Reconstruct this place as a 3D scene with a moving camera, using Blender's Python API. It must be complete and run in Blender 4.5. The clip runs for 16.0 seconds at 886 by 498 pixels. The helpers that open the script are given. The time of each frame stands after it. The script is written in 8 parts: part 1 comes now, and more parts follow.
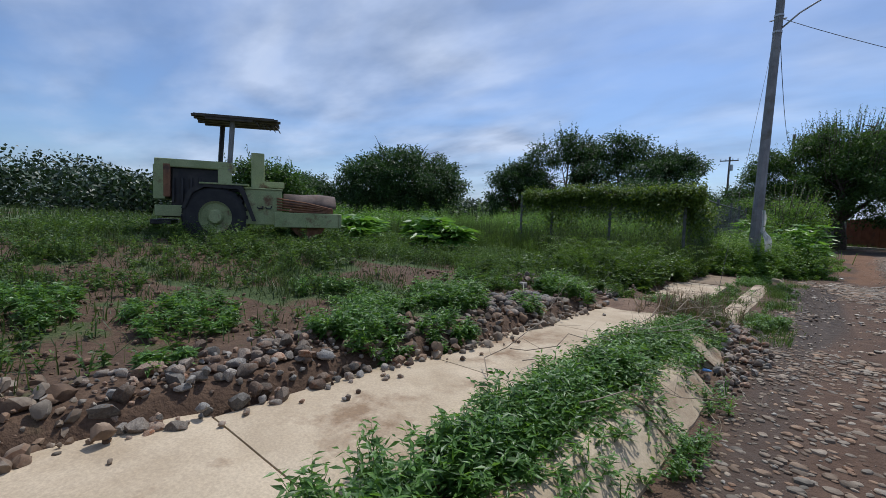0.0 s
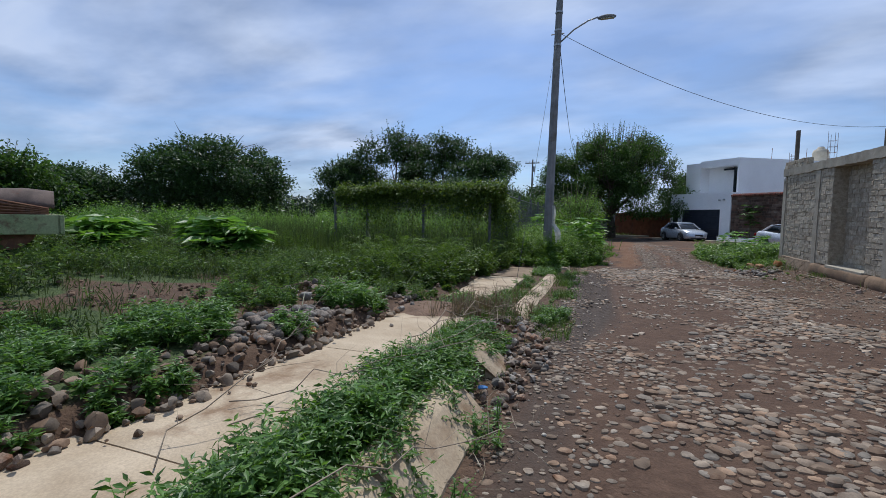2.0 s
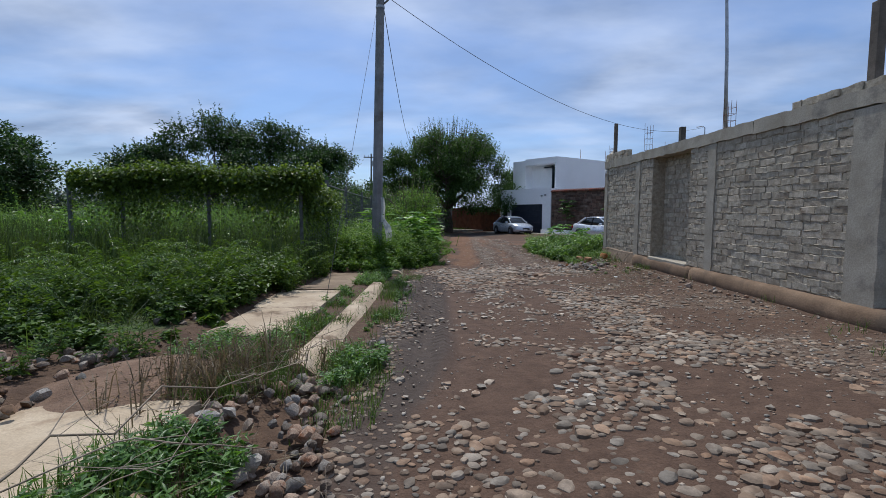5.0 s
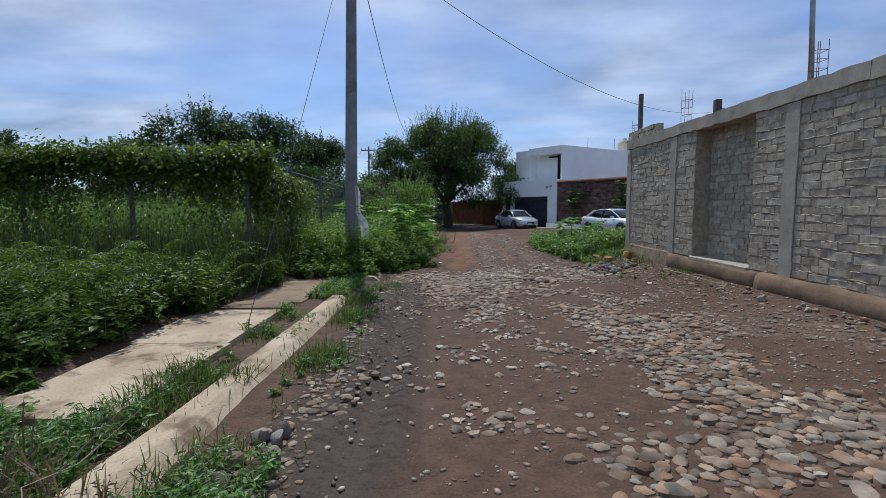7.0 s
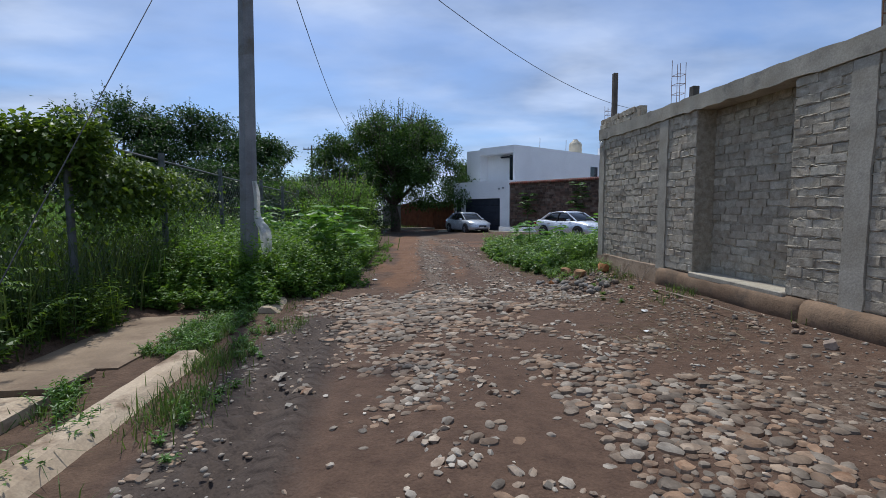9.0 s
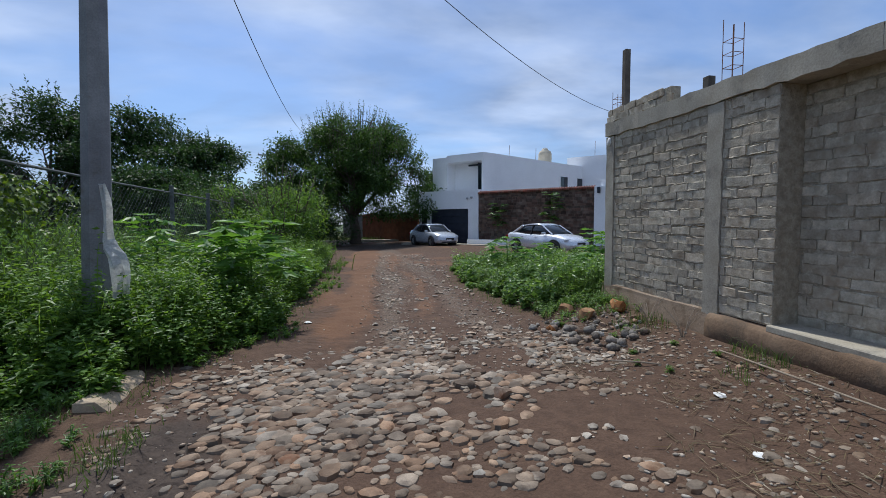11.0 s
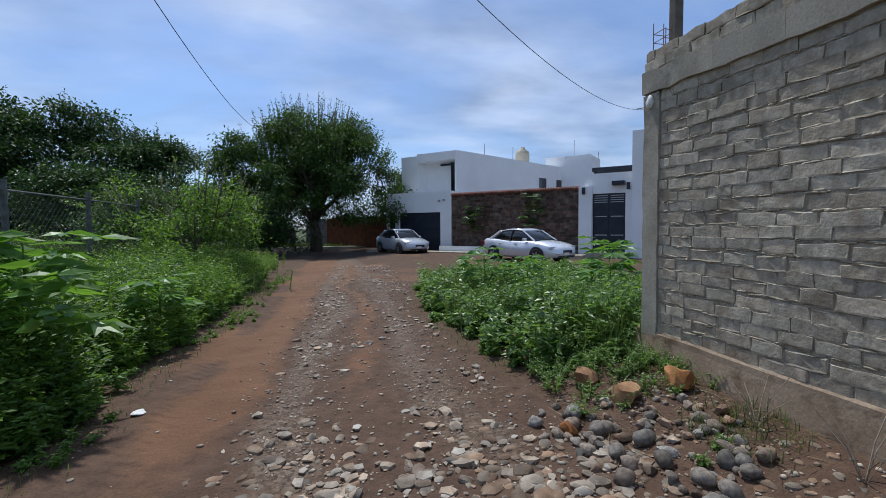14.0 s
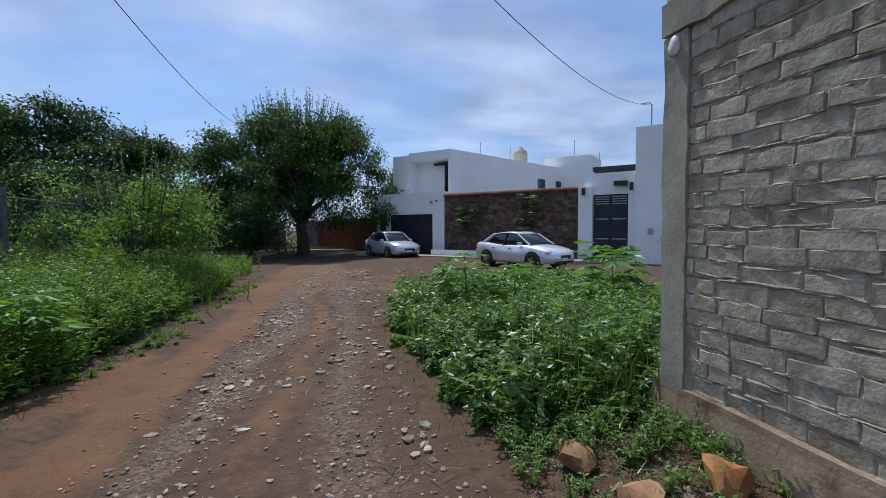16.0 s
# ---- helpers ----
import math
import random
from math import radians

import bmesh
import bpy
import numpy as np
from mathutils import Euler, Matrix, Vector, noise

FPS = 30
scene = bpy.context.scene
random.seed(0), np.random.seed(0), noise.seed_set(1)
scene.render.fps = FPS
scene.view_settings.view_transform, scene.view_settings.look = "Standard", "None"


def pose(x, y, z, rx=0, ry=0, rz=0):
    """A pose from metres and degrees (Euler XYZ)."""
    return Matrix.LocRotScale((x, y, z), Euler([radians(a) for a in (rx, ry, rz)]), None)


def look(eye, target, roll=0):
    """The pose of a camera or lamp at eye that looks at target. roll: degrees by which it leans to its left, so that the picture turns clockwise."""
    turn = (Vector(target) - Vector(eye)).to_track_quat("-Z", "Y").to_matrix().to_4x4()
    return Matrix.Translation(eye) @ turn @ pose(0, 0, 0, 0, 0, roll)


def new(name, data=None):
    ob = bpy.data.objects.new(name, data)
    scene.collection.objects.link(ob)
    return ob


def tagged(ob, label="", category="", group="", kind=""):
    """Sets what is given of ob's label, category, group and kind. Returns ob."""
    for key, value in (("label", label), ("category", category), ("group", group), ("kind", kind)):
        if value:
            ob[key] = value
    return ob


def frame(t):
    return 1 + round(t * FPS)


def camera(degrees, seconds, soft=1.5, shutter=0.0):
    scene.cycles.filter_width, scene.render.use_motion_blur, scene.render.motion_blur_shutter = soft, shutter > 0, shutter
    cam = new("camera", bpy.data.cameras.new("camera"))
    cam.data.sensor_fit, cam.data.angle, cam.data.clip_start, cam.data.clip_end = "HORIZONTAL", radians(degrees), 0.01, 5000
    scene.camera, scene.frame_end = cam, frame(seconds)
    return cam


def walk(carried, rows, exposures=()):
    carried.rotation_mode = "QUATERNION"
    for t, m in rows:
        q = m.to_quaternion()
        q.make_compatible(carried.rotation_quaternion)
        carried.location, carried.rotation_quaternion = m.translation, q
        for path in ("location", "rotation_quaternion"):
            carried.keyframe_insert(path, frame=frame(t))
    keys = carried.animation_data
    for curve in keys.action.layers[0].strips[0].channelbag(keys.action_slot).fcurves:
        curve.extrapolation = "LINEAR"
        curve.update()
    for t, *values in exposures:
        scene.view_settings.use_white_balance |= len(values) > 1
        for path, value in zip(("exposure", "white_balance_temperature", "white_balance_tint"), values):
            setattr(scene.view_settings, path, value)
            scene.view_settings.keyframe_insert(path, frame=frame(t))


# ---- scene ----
cam = camera(90.7, 16.0, soft=0.75)
PATH = [
    (0, (0.889, 5.049, 1.462), (-0.404, 6.567, 1.317), 1.9),
    (0.5, (1.004, 5.349, 1.484), (-0.215, 6.929, 1.345), 0.2),
    (1, (0.99, 5.644, 1.463), (-0.001, 7.375, 1.323), 0.3),
    (1.5, (0.958, 5.955, 1.486), (0.15, 7.779, 1.346), 0.7),
    (2, (1.029, 6.306, 1.48), (0.367, 8.189, 1.343), 0.9),
    (2.5, (1.051, 6.66, 1.46), (0.552, 8.593, 1.326), 0.9),
    (3, (1.049, 7.004, 1.483), (0.736, 8.975, 1.348), 1.0),
    (3.5, (1.083, 7.437, 1.471), (0.904, 9.425, 1.336), 1.1),
    (4, (1.084, 7.908, 1.443), (1.037, 9.903, 1.311), 1.0),
    (4.2, (1.094, 8.097, 1.438), (1.105, 10.092, 1.304), 1.1),
    (6.3, (1.42, 10.307, 1.444), (1.429, 12.301, 1.289), -0.6),
    (6.5, (1.467, 10.532, 1.397), (1.472, 12.526, 1.244), -0.6),
    (7, (1.545, 11.126, 1.376), (1.556, 13.119, 1.207), -0.3),
    (7.5, (1.677, 11.753, 1.397), (1.685, 13.745, 1.222), -0.2),
    (8, (1.751, 12.323, 1.392), (1.785, 14.315, 1.216), 0.0),
    (8.5, (1.865, 12.875, 1.387), (1.937, 14.866, 1.213), 0.1),
    (9, (1.934, 13.451, 1.398), (2.163, 15.431, 1.239), -0.4),
    (9.2, (1.931, 13.676, 1.383), (2.176, 15.655, 1.237), -0.5),
    (11.3, (2.364, 16.204, 1.547), (2.783, 18.156, 1.433), -0.2),
    (11.5, (2.378, 16.417, 1.54), (2.813, 18.366, 1.428), -0.2),
    (12, (2.482, 16.87, 1.55), (2.91, 18.82, 1.437), -0.4),
    (12.5, (2.659, 17.344, 1.585), (3.083, 19.295, 1.472), -0.4),
    (13, (2.807, 17.781, 1.616), (3.252, 19.728, 1.506), -0.4),
    (13.5, (3.013, 18.181, 1.596), (3.509, 20.116, 1.49), -0.3),
    (14, (3.233, 18.569, 1.614), (3.726, 20.505, 1.513), -0.5),
    (14.5, (3.429, 18.921, 1.622), (3.922, 20.857, 1.523), -0.5),
    (15, (3.721, 19.236, 1.569), (4.21, 21.173, 1.47), -0.4),
    (15.5, (3.946, 19.523, 1.574), (4.438, 21.46, 1.48), -0.4),
    (16, (4.082, 19.813, 1.612), (4.571, 21.751, 1.523), -0.3),
]
walk(cam, [(t, look(eye, target, roll)) for t, eye, target, roll in PATH], [(0, -0.1, 5980, 10), (8, -0.05, 5980, 10), (12, 0.0, 5980, 9), (16, 0.0, 5980, 9)])

# ---- light ----
SUN_AZ, SUN_EL = 348.0, 62.0          # degrees clockwise from +y, degrees above the horizon


def build_world():
    w = bpy.data.worlds.new("sky")
    scene.world = w
    w.use_nodes = True
    nt = w.node_tree
    nt.nodes.clear()
    n, l = nt.nodes.new, nt.links.new
    out, mix = n("ShaderNodeOutputWorld"), n("ShaderNodeMixShader")
    sky = n("ShaderNodeTexSky")
    sky.sky_type, sky.sun_disc = "NISHITA", False
    sky.sun_elevation, sky.sun_rotation = radians(SUN_EL), radians(SUN_AZ)
    sky.air_density, sky.dust_density, sky.ozone_density = 1.0, 1.2, 1.5
    b1, b2 = n("ShaderNodeBackground"), n("ShaderNodeBackground")
    b1.inputs["Strength"].default_value = 0.115
    tint = n("ShaderNodeMix"); tint.data_type, tint.blend_type = "RGBA", "MULTIPLY"
    tint.inputs[0].default_value = 1.0; tint.inputs[7].default_value = (0.82, 0.95, 1.14, 1)
    l(sky.outputs[0], tint.inputs[6]); l(tint.outputs[2], b1.inputs["Color"])
    tc, sep = n("ShaderNodeTexCoord"), n("ShaderNodeSeparateXYZ")
    l(tc.outputs["Generated"], sep.inputs[0])
    # flat cloud deck: direction over its height
    add = n("ShaderNodeMath"); add.operation = "ADD"; add.inputs[1].default_value = 0.16
    l(sep.outputs["Z"], add.inputs[0])
    dv = n("ShaderNodeVectorMath"); dv.operation = "DIVIDE"
    cmb = n("ShaderNodeCombineXYZ")
    for i in range(3):
        l(add.outputs[0], cmb.inputs[i])
    l(tc.outputs["Generated"], dv.inputs[0]); l(cmb.outputs[0], dv.inputs[1])
    mp = n("ShaderNodeMapping"); mp.inputs["Scale"].default_value = (0.8, 1.25, 0.6)
    mp.inputs["Rotation"].default_value = (0, 0, radians(25))
    mp.inputs["Location"].default_value = (1.7, 0.4, 0.2)
    l(dv.outputs[0], mp.inputs[0])
    nz = n("ShaderNodeTexNoise"); nz.inputs["Scale"].default_value = 1.0
    nz.inputs["Detail"].default_value = 7; nz.inputs["Roughness"].default_value = 0.52
    nz.inputs["Distortion"].default_value = 0.35
    l(mp.outputs[0], nz.inputs["Vector"])
    ramp = n("ShaderNodeMapRange"); ramp.inputs[1].default_value = 0.36; ramp.inputs[2].default_value = 0.72
    ramp.inputs[3].default_value = 0.12; ramp.inputs[4].default_value = 0.92
    l(nz.outputs["Fac"], ramp.inputs[0])
    # a second pattern turns some clouds grey
    nz2 = n("ShaderNodeTexNoise"); nz2.inputs["Scale"].default_value = 1.9; nz2.inputs["Detail"].default_value = 5
    l(mp.outputs[0], nz2.inputs["Vector"])
    cr = n("ShaderNodeValToRGB")
    cr.color_ramp.elements[0].position, cr.color_ramp.elements[0].color = 0.38, (0.30, 0.37, 0.51, 1)
    cr.color_ramp.elements[1].position, cr.color_ramp.elements[1].color = 0.66, (0.66, 0.73, 0.87, 1)
    l(nz2.outputs["Fac"], cr.inputs[0]); l(cr.outputs[0], b2.inputs["Color"])
    b2.inputs["Strength"].default_value = 1.0
    l(ramp.outputs[0], mix.inputs[0]); l(b1.outputs[0], mix.inputs[1]); l(b2.outputs[0], mix.inputs[2])
    l(mix.outputs[0], out.inputs[0])


build_world()
sun = new("sun", bpy.data.lights.new("sun", "SUN"))
sun.data.energy, sun.data.angle, sun.data.color = 3.6, radians(2.0), (1.0, 0.95, 0.86)
az, el = radians(SUN_AZ), radians(SUN_EL)
SUN_DIR = Vector((math.sin(az) * math.cos(el), math.cos(az) * math.cos(el), math.sin(el)))
sun.matrix_world = look(SUN_DIR * 50, (0, 0, 0))

# ---- materials ----


def surf(name, c1, c2, scale=3.0, rough=0.85, bump=0.3, fine=60.0, metal=0.0, c3=None, c3_scale=0.7, c3_at=0.55,
         vary=0.0, coord="Object", island=False, bump_dist=0.01, spec=0.4, tone=0.5):
    m = bpy.data.materials.new(name)
    m.use_nodes = True
    nt = m.node_tree
    n, l = nt.nodes.new, nt.links.new
    b = nt.nodes["Principled BSDF"]
    src = n("ShaderNodeNewGeometry").outputs["Position"] if coord == "World" else n("ShaderNodeTexCoord").outputs[coord]

    def noise_tex(s, d=5.0, r=0.55):
        t = n("ShaderNodeTexNoise")
        t.inputs["Scale"].default_value, t.inputs["Detail"].default_value, t.inputs["Roughness"].default_value = s, d, r
        l(src, t.inputs["Vector"])
        return t.outputs["Fac"]

    def mixc(f, a, b_):
        x = n("ShaderNodeMix"); x.data_type = "RGBA"
        l(f, x.inputs[0])
        for v, k in ((a, 6), (b_, 7)):
            if isinstance(v, tuple):
                x.inputs[k].default_value = (*v, 1)
            else:
                l(v, x.inputs[k])
        return x.outputs[2]

    def rng_map(f, a, b_, lo=0.0, hi=1.0):
        x = n("ShaderNodeMapRange")
        x.inputs[1].default_value, x.inputs[2].default_value = a, b_
        x.inputs[3].default_value, x.inputs[4].default_value = lo, hi
        l(f, x.inputs[0])
        return x.outputs[0]

    big = noise_tex(scale)
    small = noise_tex(fine, 3.0, 0.6)
    col = mixc(rng_map(big, 0.35, 0.65), c1, c2)
    if c3:
        col = mixc(rng_map(noise_tex(c3_scale, 6.0, 0.65), c3_at, c3_at + 0.12), col, c3)
    hsv = n("ShaderNodeHueSaturation")
    l(col, hsv.inputs["Color"])
    val = rng_map(small, 0.3, 0.7, 0.84, 1.16)
    if vary:
        r = n("ShaderNodeNewGeometry").outputs["Random Per Island"] if island else n("ShaderNodeObjectInfo").outputs["Random"]
        mul = n("ShaderNodeMath"); mul.operation = "MULTIPLY"
        l(val, mul.inputs[0]); l(rng_map(r, 0, 1, 1 - vary, 1 + vary), mul.inputs[1])
        val = mul.outputs[0]
        hue = n("ShaderNodeMath"); hue.operation = "MULTIPLY"; hue.inputs[1].default_value = 7.31
        l(r, hue.inputs[0])
        fr = n("ShaderNodeMath"); fr.operation = "FRACT"
        l(hue.outputs[0], fr.inputs[0])
        l(rng_map(fr.outputs[0], 0, 1, 0.5 - 0.03 * vary, 0.5 + 0.03 * vary), hsv.inputs["Hue"])
        l(rng_map(fr.outputs[0], 0, 1, 1 + tone * vary, 1 - tone * vary), hsv.inputs["Saturation"])
    l(val, hsv.inputs["Value"])
    l(hsv.outputs[0], b.inputs["Base Color"])
    l(rng_map(small, 0.3, 0.7, max(rough - 0.1, 0.02), min(rough + 0.08, 1)), b.inputs["Roughness"])
    b.inputs["Metallic"].default_value = metal
    b.inputs["Specular IOR Level"].default_value = spec
    if bump:
        ad = n("ShaderNodeMath"); ad.operation = "MULTIPLY_ADD"; ad.inputs[1].default_value = 0.5
        l(small, ad.inputs[0]); l(big, ad.inputs[2])
        bp = n("ShaderNodeBump"); bp.inputs["Strength"].default_value, bp.inputs["Distance"].default_value = bump, bump_dist
        l(ad.outputs[0], bp.inputs["Height"]); l(bp.outputs[0], b.inputs["Normal"])
    return m


def leaf_mat(name, c1, c2, rough=0.45, trans=0.42, spec=0.35, vary=0.35):
    m = bpy.data.materials.new(name)
    m.use_nodes = True
    nt = m.node_tree
    n, l = nt.nodes.new, nt.links.new
    b, out = nt.nodes["Principled BSDF"], nt.nodes["Material Output"]
    geo, tc = n("ShaderNodeNewGeometry"), n("ShaderNodeTexCoord")
    nz = n("ShaderNodeTexNoise"); nz.inputs["Scale"].default_value = 1.3; nz.inputs["Detail"].default_value = 4
    l(tc.outputs["Object"], nz.inputs["Vector"])
    av = n("ShaderNodeMath"); av.operation = "MULTIPLY_ADD"; av.inputs[1].default_value = 0.6
    l(geo.outputs["Random Per Island"], av.inputs[0])
    sc = n("ShaderNodeMath"); sc.operation = "MULTIPLY"; sc.inputs[1].default_value = 0.4
    l(nz.outputs["Fac"], sc.inputs[0]); l(sc.outputs[0], av.inputs[2])
    x = n("ShaderNodeMix"); x.data_type = "RGBA"
    l(av.outputs[0], x.inputs[0]); x.inputs[6].default_value = (*c1, 1); x.inputs[7].default_value = (*c2, 1)
    h = n("ShaderNodeHueSaturation")
    mr = n("ShaderNodeMapRange"); mr.inputs[3].default_value, mr.inputs[4].default_value = 1 - vary, 1 + vary
    l(geo.outputs["Random Per Island"], mr.inputs[0]); l(mr.outputs[0], h.inputs["Value"]); l(x.outputs[2], h.inputs["Color"])
    l(h.outputs[0], b.inputs["Base Color"])
    b.inputs["Roughness"].default_value = rough
    b.inputs["Specular IOR Level"].default_value = spec
    tr = n("ShaderNodeBsdfTranslucent")
    h2 = n("ShaderNodeHueSaturation"); h2.inputs["Value"].default_value = 1.5; h2.inputs["Saturation"].default_value = 1.15
    h2.inputs["Hue"].default_value = 0.485
    l(h.outputs[0], h2.inputs["Color"]); l(h2.outputs[0], tr.inputs["Color"])
    ms = n("ShaderNodeMixShader"); ms.inputs[0].default_value = trans
    l(b.outputs[0], ms.inputs[1]); l(tr.outputs[0], ms.inputs[2]); l(ms.outputs[0], out.inputs[0])
    return m


def ground_mat():
    """Dirt, wet mud, red earth, grit and field soil, blended by what the sheet carries at each place."""
    m = bpy.data.materials.new("earth")
    m.use_nodes = True
    nt = m.node_tree
    n, l = nt.nodes.new, nt.links.new
    b = nt.nodes["Principled BSDF"]
    tc = n("ShaderNodeTexCoord")

    def nz(s, d=5.0, r=0.6):
        t = n("ShaderNodeTexNoise")
        t.inputs["Scale"].default_value, t.inputs["Detail"].default_value, t.inputs["Roughness"].default_value = s, d, r
        l(tc.outputs["Object"], t.inputs["Vector"])
        return t.outputs["Fac"]

    def mr(f, a, b_, lo=0.0, hi=1.0):
        x = n("ShaderNodeMapRange")
        x.inputs[1].default_value, x.inputs[2].default_value, x.inputs[3].default_value, x.inputs[4].default_value = a, b_, lo, hi
        l(f, x.inputs[0])
        return x.outputs[0]

    def mc(f, a, b_):
        x = n("ShaderNodeMix"); x.data_type = "RGBA"
        l(f, x.inputs[0])
        for v, k in ((a, 6), (b_, 7)):
            if isinstance(v, tuple):
                x.inputs[k].default_value = (*v, 1)
            else:
                l(v, x.inputs[k])
        return x.outputs[2]

    def att(name):
        a = n("ShaderNodeAttribute"); a.attribute_name = name
        return a.outputs["Fac"]

    def blend(a, f):
        x = n("ShaderNodeMath"); x.operation = "MULTIPLY_ADD"; x.inputs[1].default_value = 0.5
        y = n("ShaderNodeMath"); y.operation = "SUBTRACT"; y.inputs[1].default_value = 0.5
        l(f, y.inputs[0]); l(y.outputs[0], x.inputs[0]); l(a, x.inputs[2])
        return mr(x.outputs[0], 0.35, 0.65)

    big, mid, fine = nz(0.7), nz(6.0), nz(55.0, 4.0)
    dirt = mc(mr(mid, 0.3, 0.7), (0.069, 0.040, 0.026), (0.114, 0.069, 0.045))
    red = mc(mr(big, 0.3, 0.7), (0.125, 0.063, 0.034), (0.18, 0.096, 0.052))
    mud = mc(mr(mid, 0.3, 0.7), (0.044, 0.031, 0.024), (0.074, 0.053, 0.040))
    vor = n("ShaderNodeTexVoronoi"); vor.inputs["Scale"].default_value = 38.0
    l(tc.outputs["Object"], vor.inputs["Vector"])
    pb = n("ShaderNodeSeparateColor"); l(vor.outputs["Color"], pb.inputs[0])
    grit = mc(mr(pb.outputs[0], 0.0, 1.0), (0.05, 0.033, 0.023), (0.24, 0.185, 0.138))
    soil = mc(mr(mid, 0.3, 0.7), (0.068, 0.040, 0.025), (0.118, 0.073, 0.046))
    green = mc(mr(fine, 0.35, 0.65), (0.035, 0.06, 0.018), (0.075, 0.10, 0.032))
    col = mc(blend(att("red"), mid), dirt, red)
    col = mc(blend(att("grit"), nz(9.0)), col, grit)
    col = mc(blend(att("mud"), mid), col, mud)
    col = mc(blend(att("soil"), mid), col, soil)
    col = mc(blend(att("green"), nz(3.0)), col, green)
    h = n("ShaderNodeHueSaturation"); l(col, h.inputs["Color"]); l(mr(fine, 0.25, 0.75, 0.75, 1.25), h.inputs["Value"])
    l(h.outputs[0], b.inputs["Base Color"])
    ro = n("ShaderNodeMath"); ro.operation = "MULTIPLY_ADD"; ro.inputs[1].default_value = -0.1; ro.inputs[2].default_value = 0.93
    l(att("mud"), ro.inputs[0]); l(ro.outputs[0], b.inputs["Roughness"])
    b.inputs["Specular IOR Level"].default_value = 0.3
    hh = n("ShaderNodeMath"); hh.operation = "MULTIPLY_ADD"; hh.inputs[1].default_value = 0.35
    l(fine, hh.inputs[0]); l(nz(16.0), hh.inputs[2])
    mp = n("ShaderNodeMapping"); mp.inputs["Rotation"].default_value = (0, 0, radians(28))
    l(tc.outputs["Object"], mp.inputs[0])
    wv = n("ShaderNodeTexWave"); wv.bands_direction = "Y"; wv.inputs["Scale"].default_value = 2.7
    wv.inputs["Distortion"].default_value, wv.inputs["Detail"].default_value = 3.0, 3.0
    l(mp.outputs[0], wv.inputs["Vector"])
    lug = n("ShaderNodeMath"); lug.operation = "MULTIPLY"
    l(mr(wv.outputs["Fac"], 0.1, 0.9), lug.inputs[0]); l(att("tread"), lug.inputs[1])
    hs = n("ShaderNodeMath"); hs.operation = "MULTIPLY_ADD"; hs.inputs[1].default_value = 0.75
    l(lug.outputs[0], hs.inputs[0]); l(hh.outputs[0], hs.inputs[2])
    bp = n("ShaderNodeBump"); bp.inputs["Strength"].default_value, bp.inputs["Distance"].default_value = 0.8, 0.03
    l(hs.outputs[0], bp.inputs["Height"]); l(bp.outputs[0], b.inputs["Normal"])
    return m


def glass_mat(name, color, rough=0.05):
    m = bpy.data.materials.new(name)
    m.use_nodes = True
    b = m.node_tree.nodes["Principled BSDF"]
    b.inputs["Base Color"].default_value = (*color, 1)
    b.inputs["Roughness"].default_value, b.inputs["Specular IOR Level"].default_value = rough, 0.7
    return m


def car_paint(name, color):
    m = surf(name, color, tuple(c * 0.94 for c in color), 2.0, 0.3, 0.0, 200.0, metal=0.35)
    m.node_tree.nodes["Principled BSDF"].inputs["Coat Weight"].default_value = 0.6
    m.node_tree.nodes["Principled BSDF"].inputs["Coat Roughness"].default_value = 0.06
    return m


M_EARTH = ground_mat()
M_SLAB = surf("cream_concrete", (0.365, 0.28, 0.185), (0.48, 0.385, 0.27), 2.2, 0.9, 0.3, 70, c3=(0.24, 0.16, 0.095), c3_scale=1.5, c3_at=0.54)
M_SLAB2 = surf("dirty_cream_concrete", (0.36, 0.275, 0.185), (0.48, 0.385, 0.275), 1.6, 0.92, 0.4, 60, c3=(0.17, 0.115, 0.072), c3_scale=1.8, c3_at=0.52)
M_SLABDIRT = surf("muddy_concrete", (0.17, 0.12, 0.078), (0.27, 0.20, 0.132), 2.0, 0.9, 0.3, 60, c3=(0.15, 0.1, 0.065), c3_scale=1.4)
M_PALESTONE = surf("broken_pale_stone", (0.2, 0.155, 0.115), (0.40, 0.335, 0.26), 9.0, 0.85, 0.4, 90, tone=0.9, vary=0.4, coord="World", island=True, c3=(0.14, 0.088, 0.055), c3_scale=5.0, c3_at=0.56)
M_STONE = surf("river_stone", (0.15, 0.118, 0.092), (0.28, 0.228, 0.178), 14.0, 0.8, 0.5, 90, tone=0.95, vary=0.6, c3=(0.17, 0.11, 0.075), c3_scale=2.2, c3_at=0.52)
M_STONES = surf("road_cobble", (0.115, 0.081, 0.055), (0.262, 0.198, 0.14), 7.0, 0.8, 0.4, 90, tone=0.8, vary=0.42, coord="World", island=True, c3=(0.115, 0.072, 0.046), c3_scale=4.0, c3_at=0.55)
M_STONES_P = surf("road_cobble_single", (0.115, 0.081, 0.055), (0.262, 0.198, 0.14), 7.0, 0.8, 0.4, 90, tone=0.8, vary=0.42, coord="World", c3=(0.115, 0.072, 0.046), c3_scale=4.0, c3_at=0.55)
M_GREYSTONE = surf("grey_river_stone", (0.105, 0.088, 0.072), (0.235, 0.2, 0.165), 5.0, 0.75, 0.4, 70, vary=0.5, tone=0.9, c3=(0.19, 0.14, 0.10), c3_scale=3.0, c3_at=0.63)
M_ORANGE = surf("orange_rock", (0.22, 0.095, 0.035), (0.36, 0.19, 0.08), 6.0, 0.9, 0.6, 40, c3=(0.22, 0.09, 0.05), c3_scale=4.0, vary=0.3)
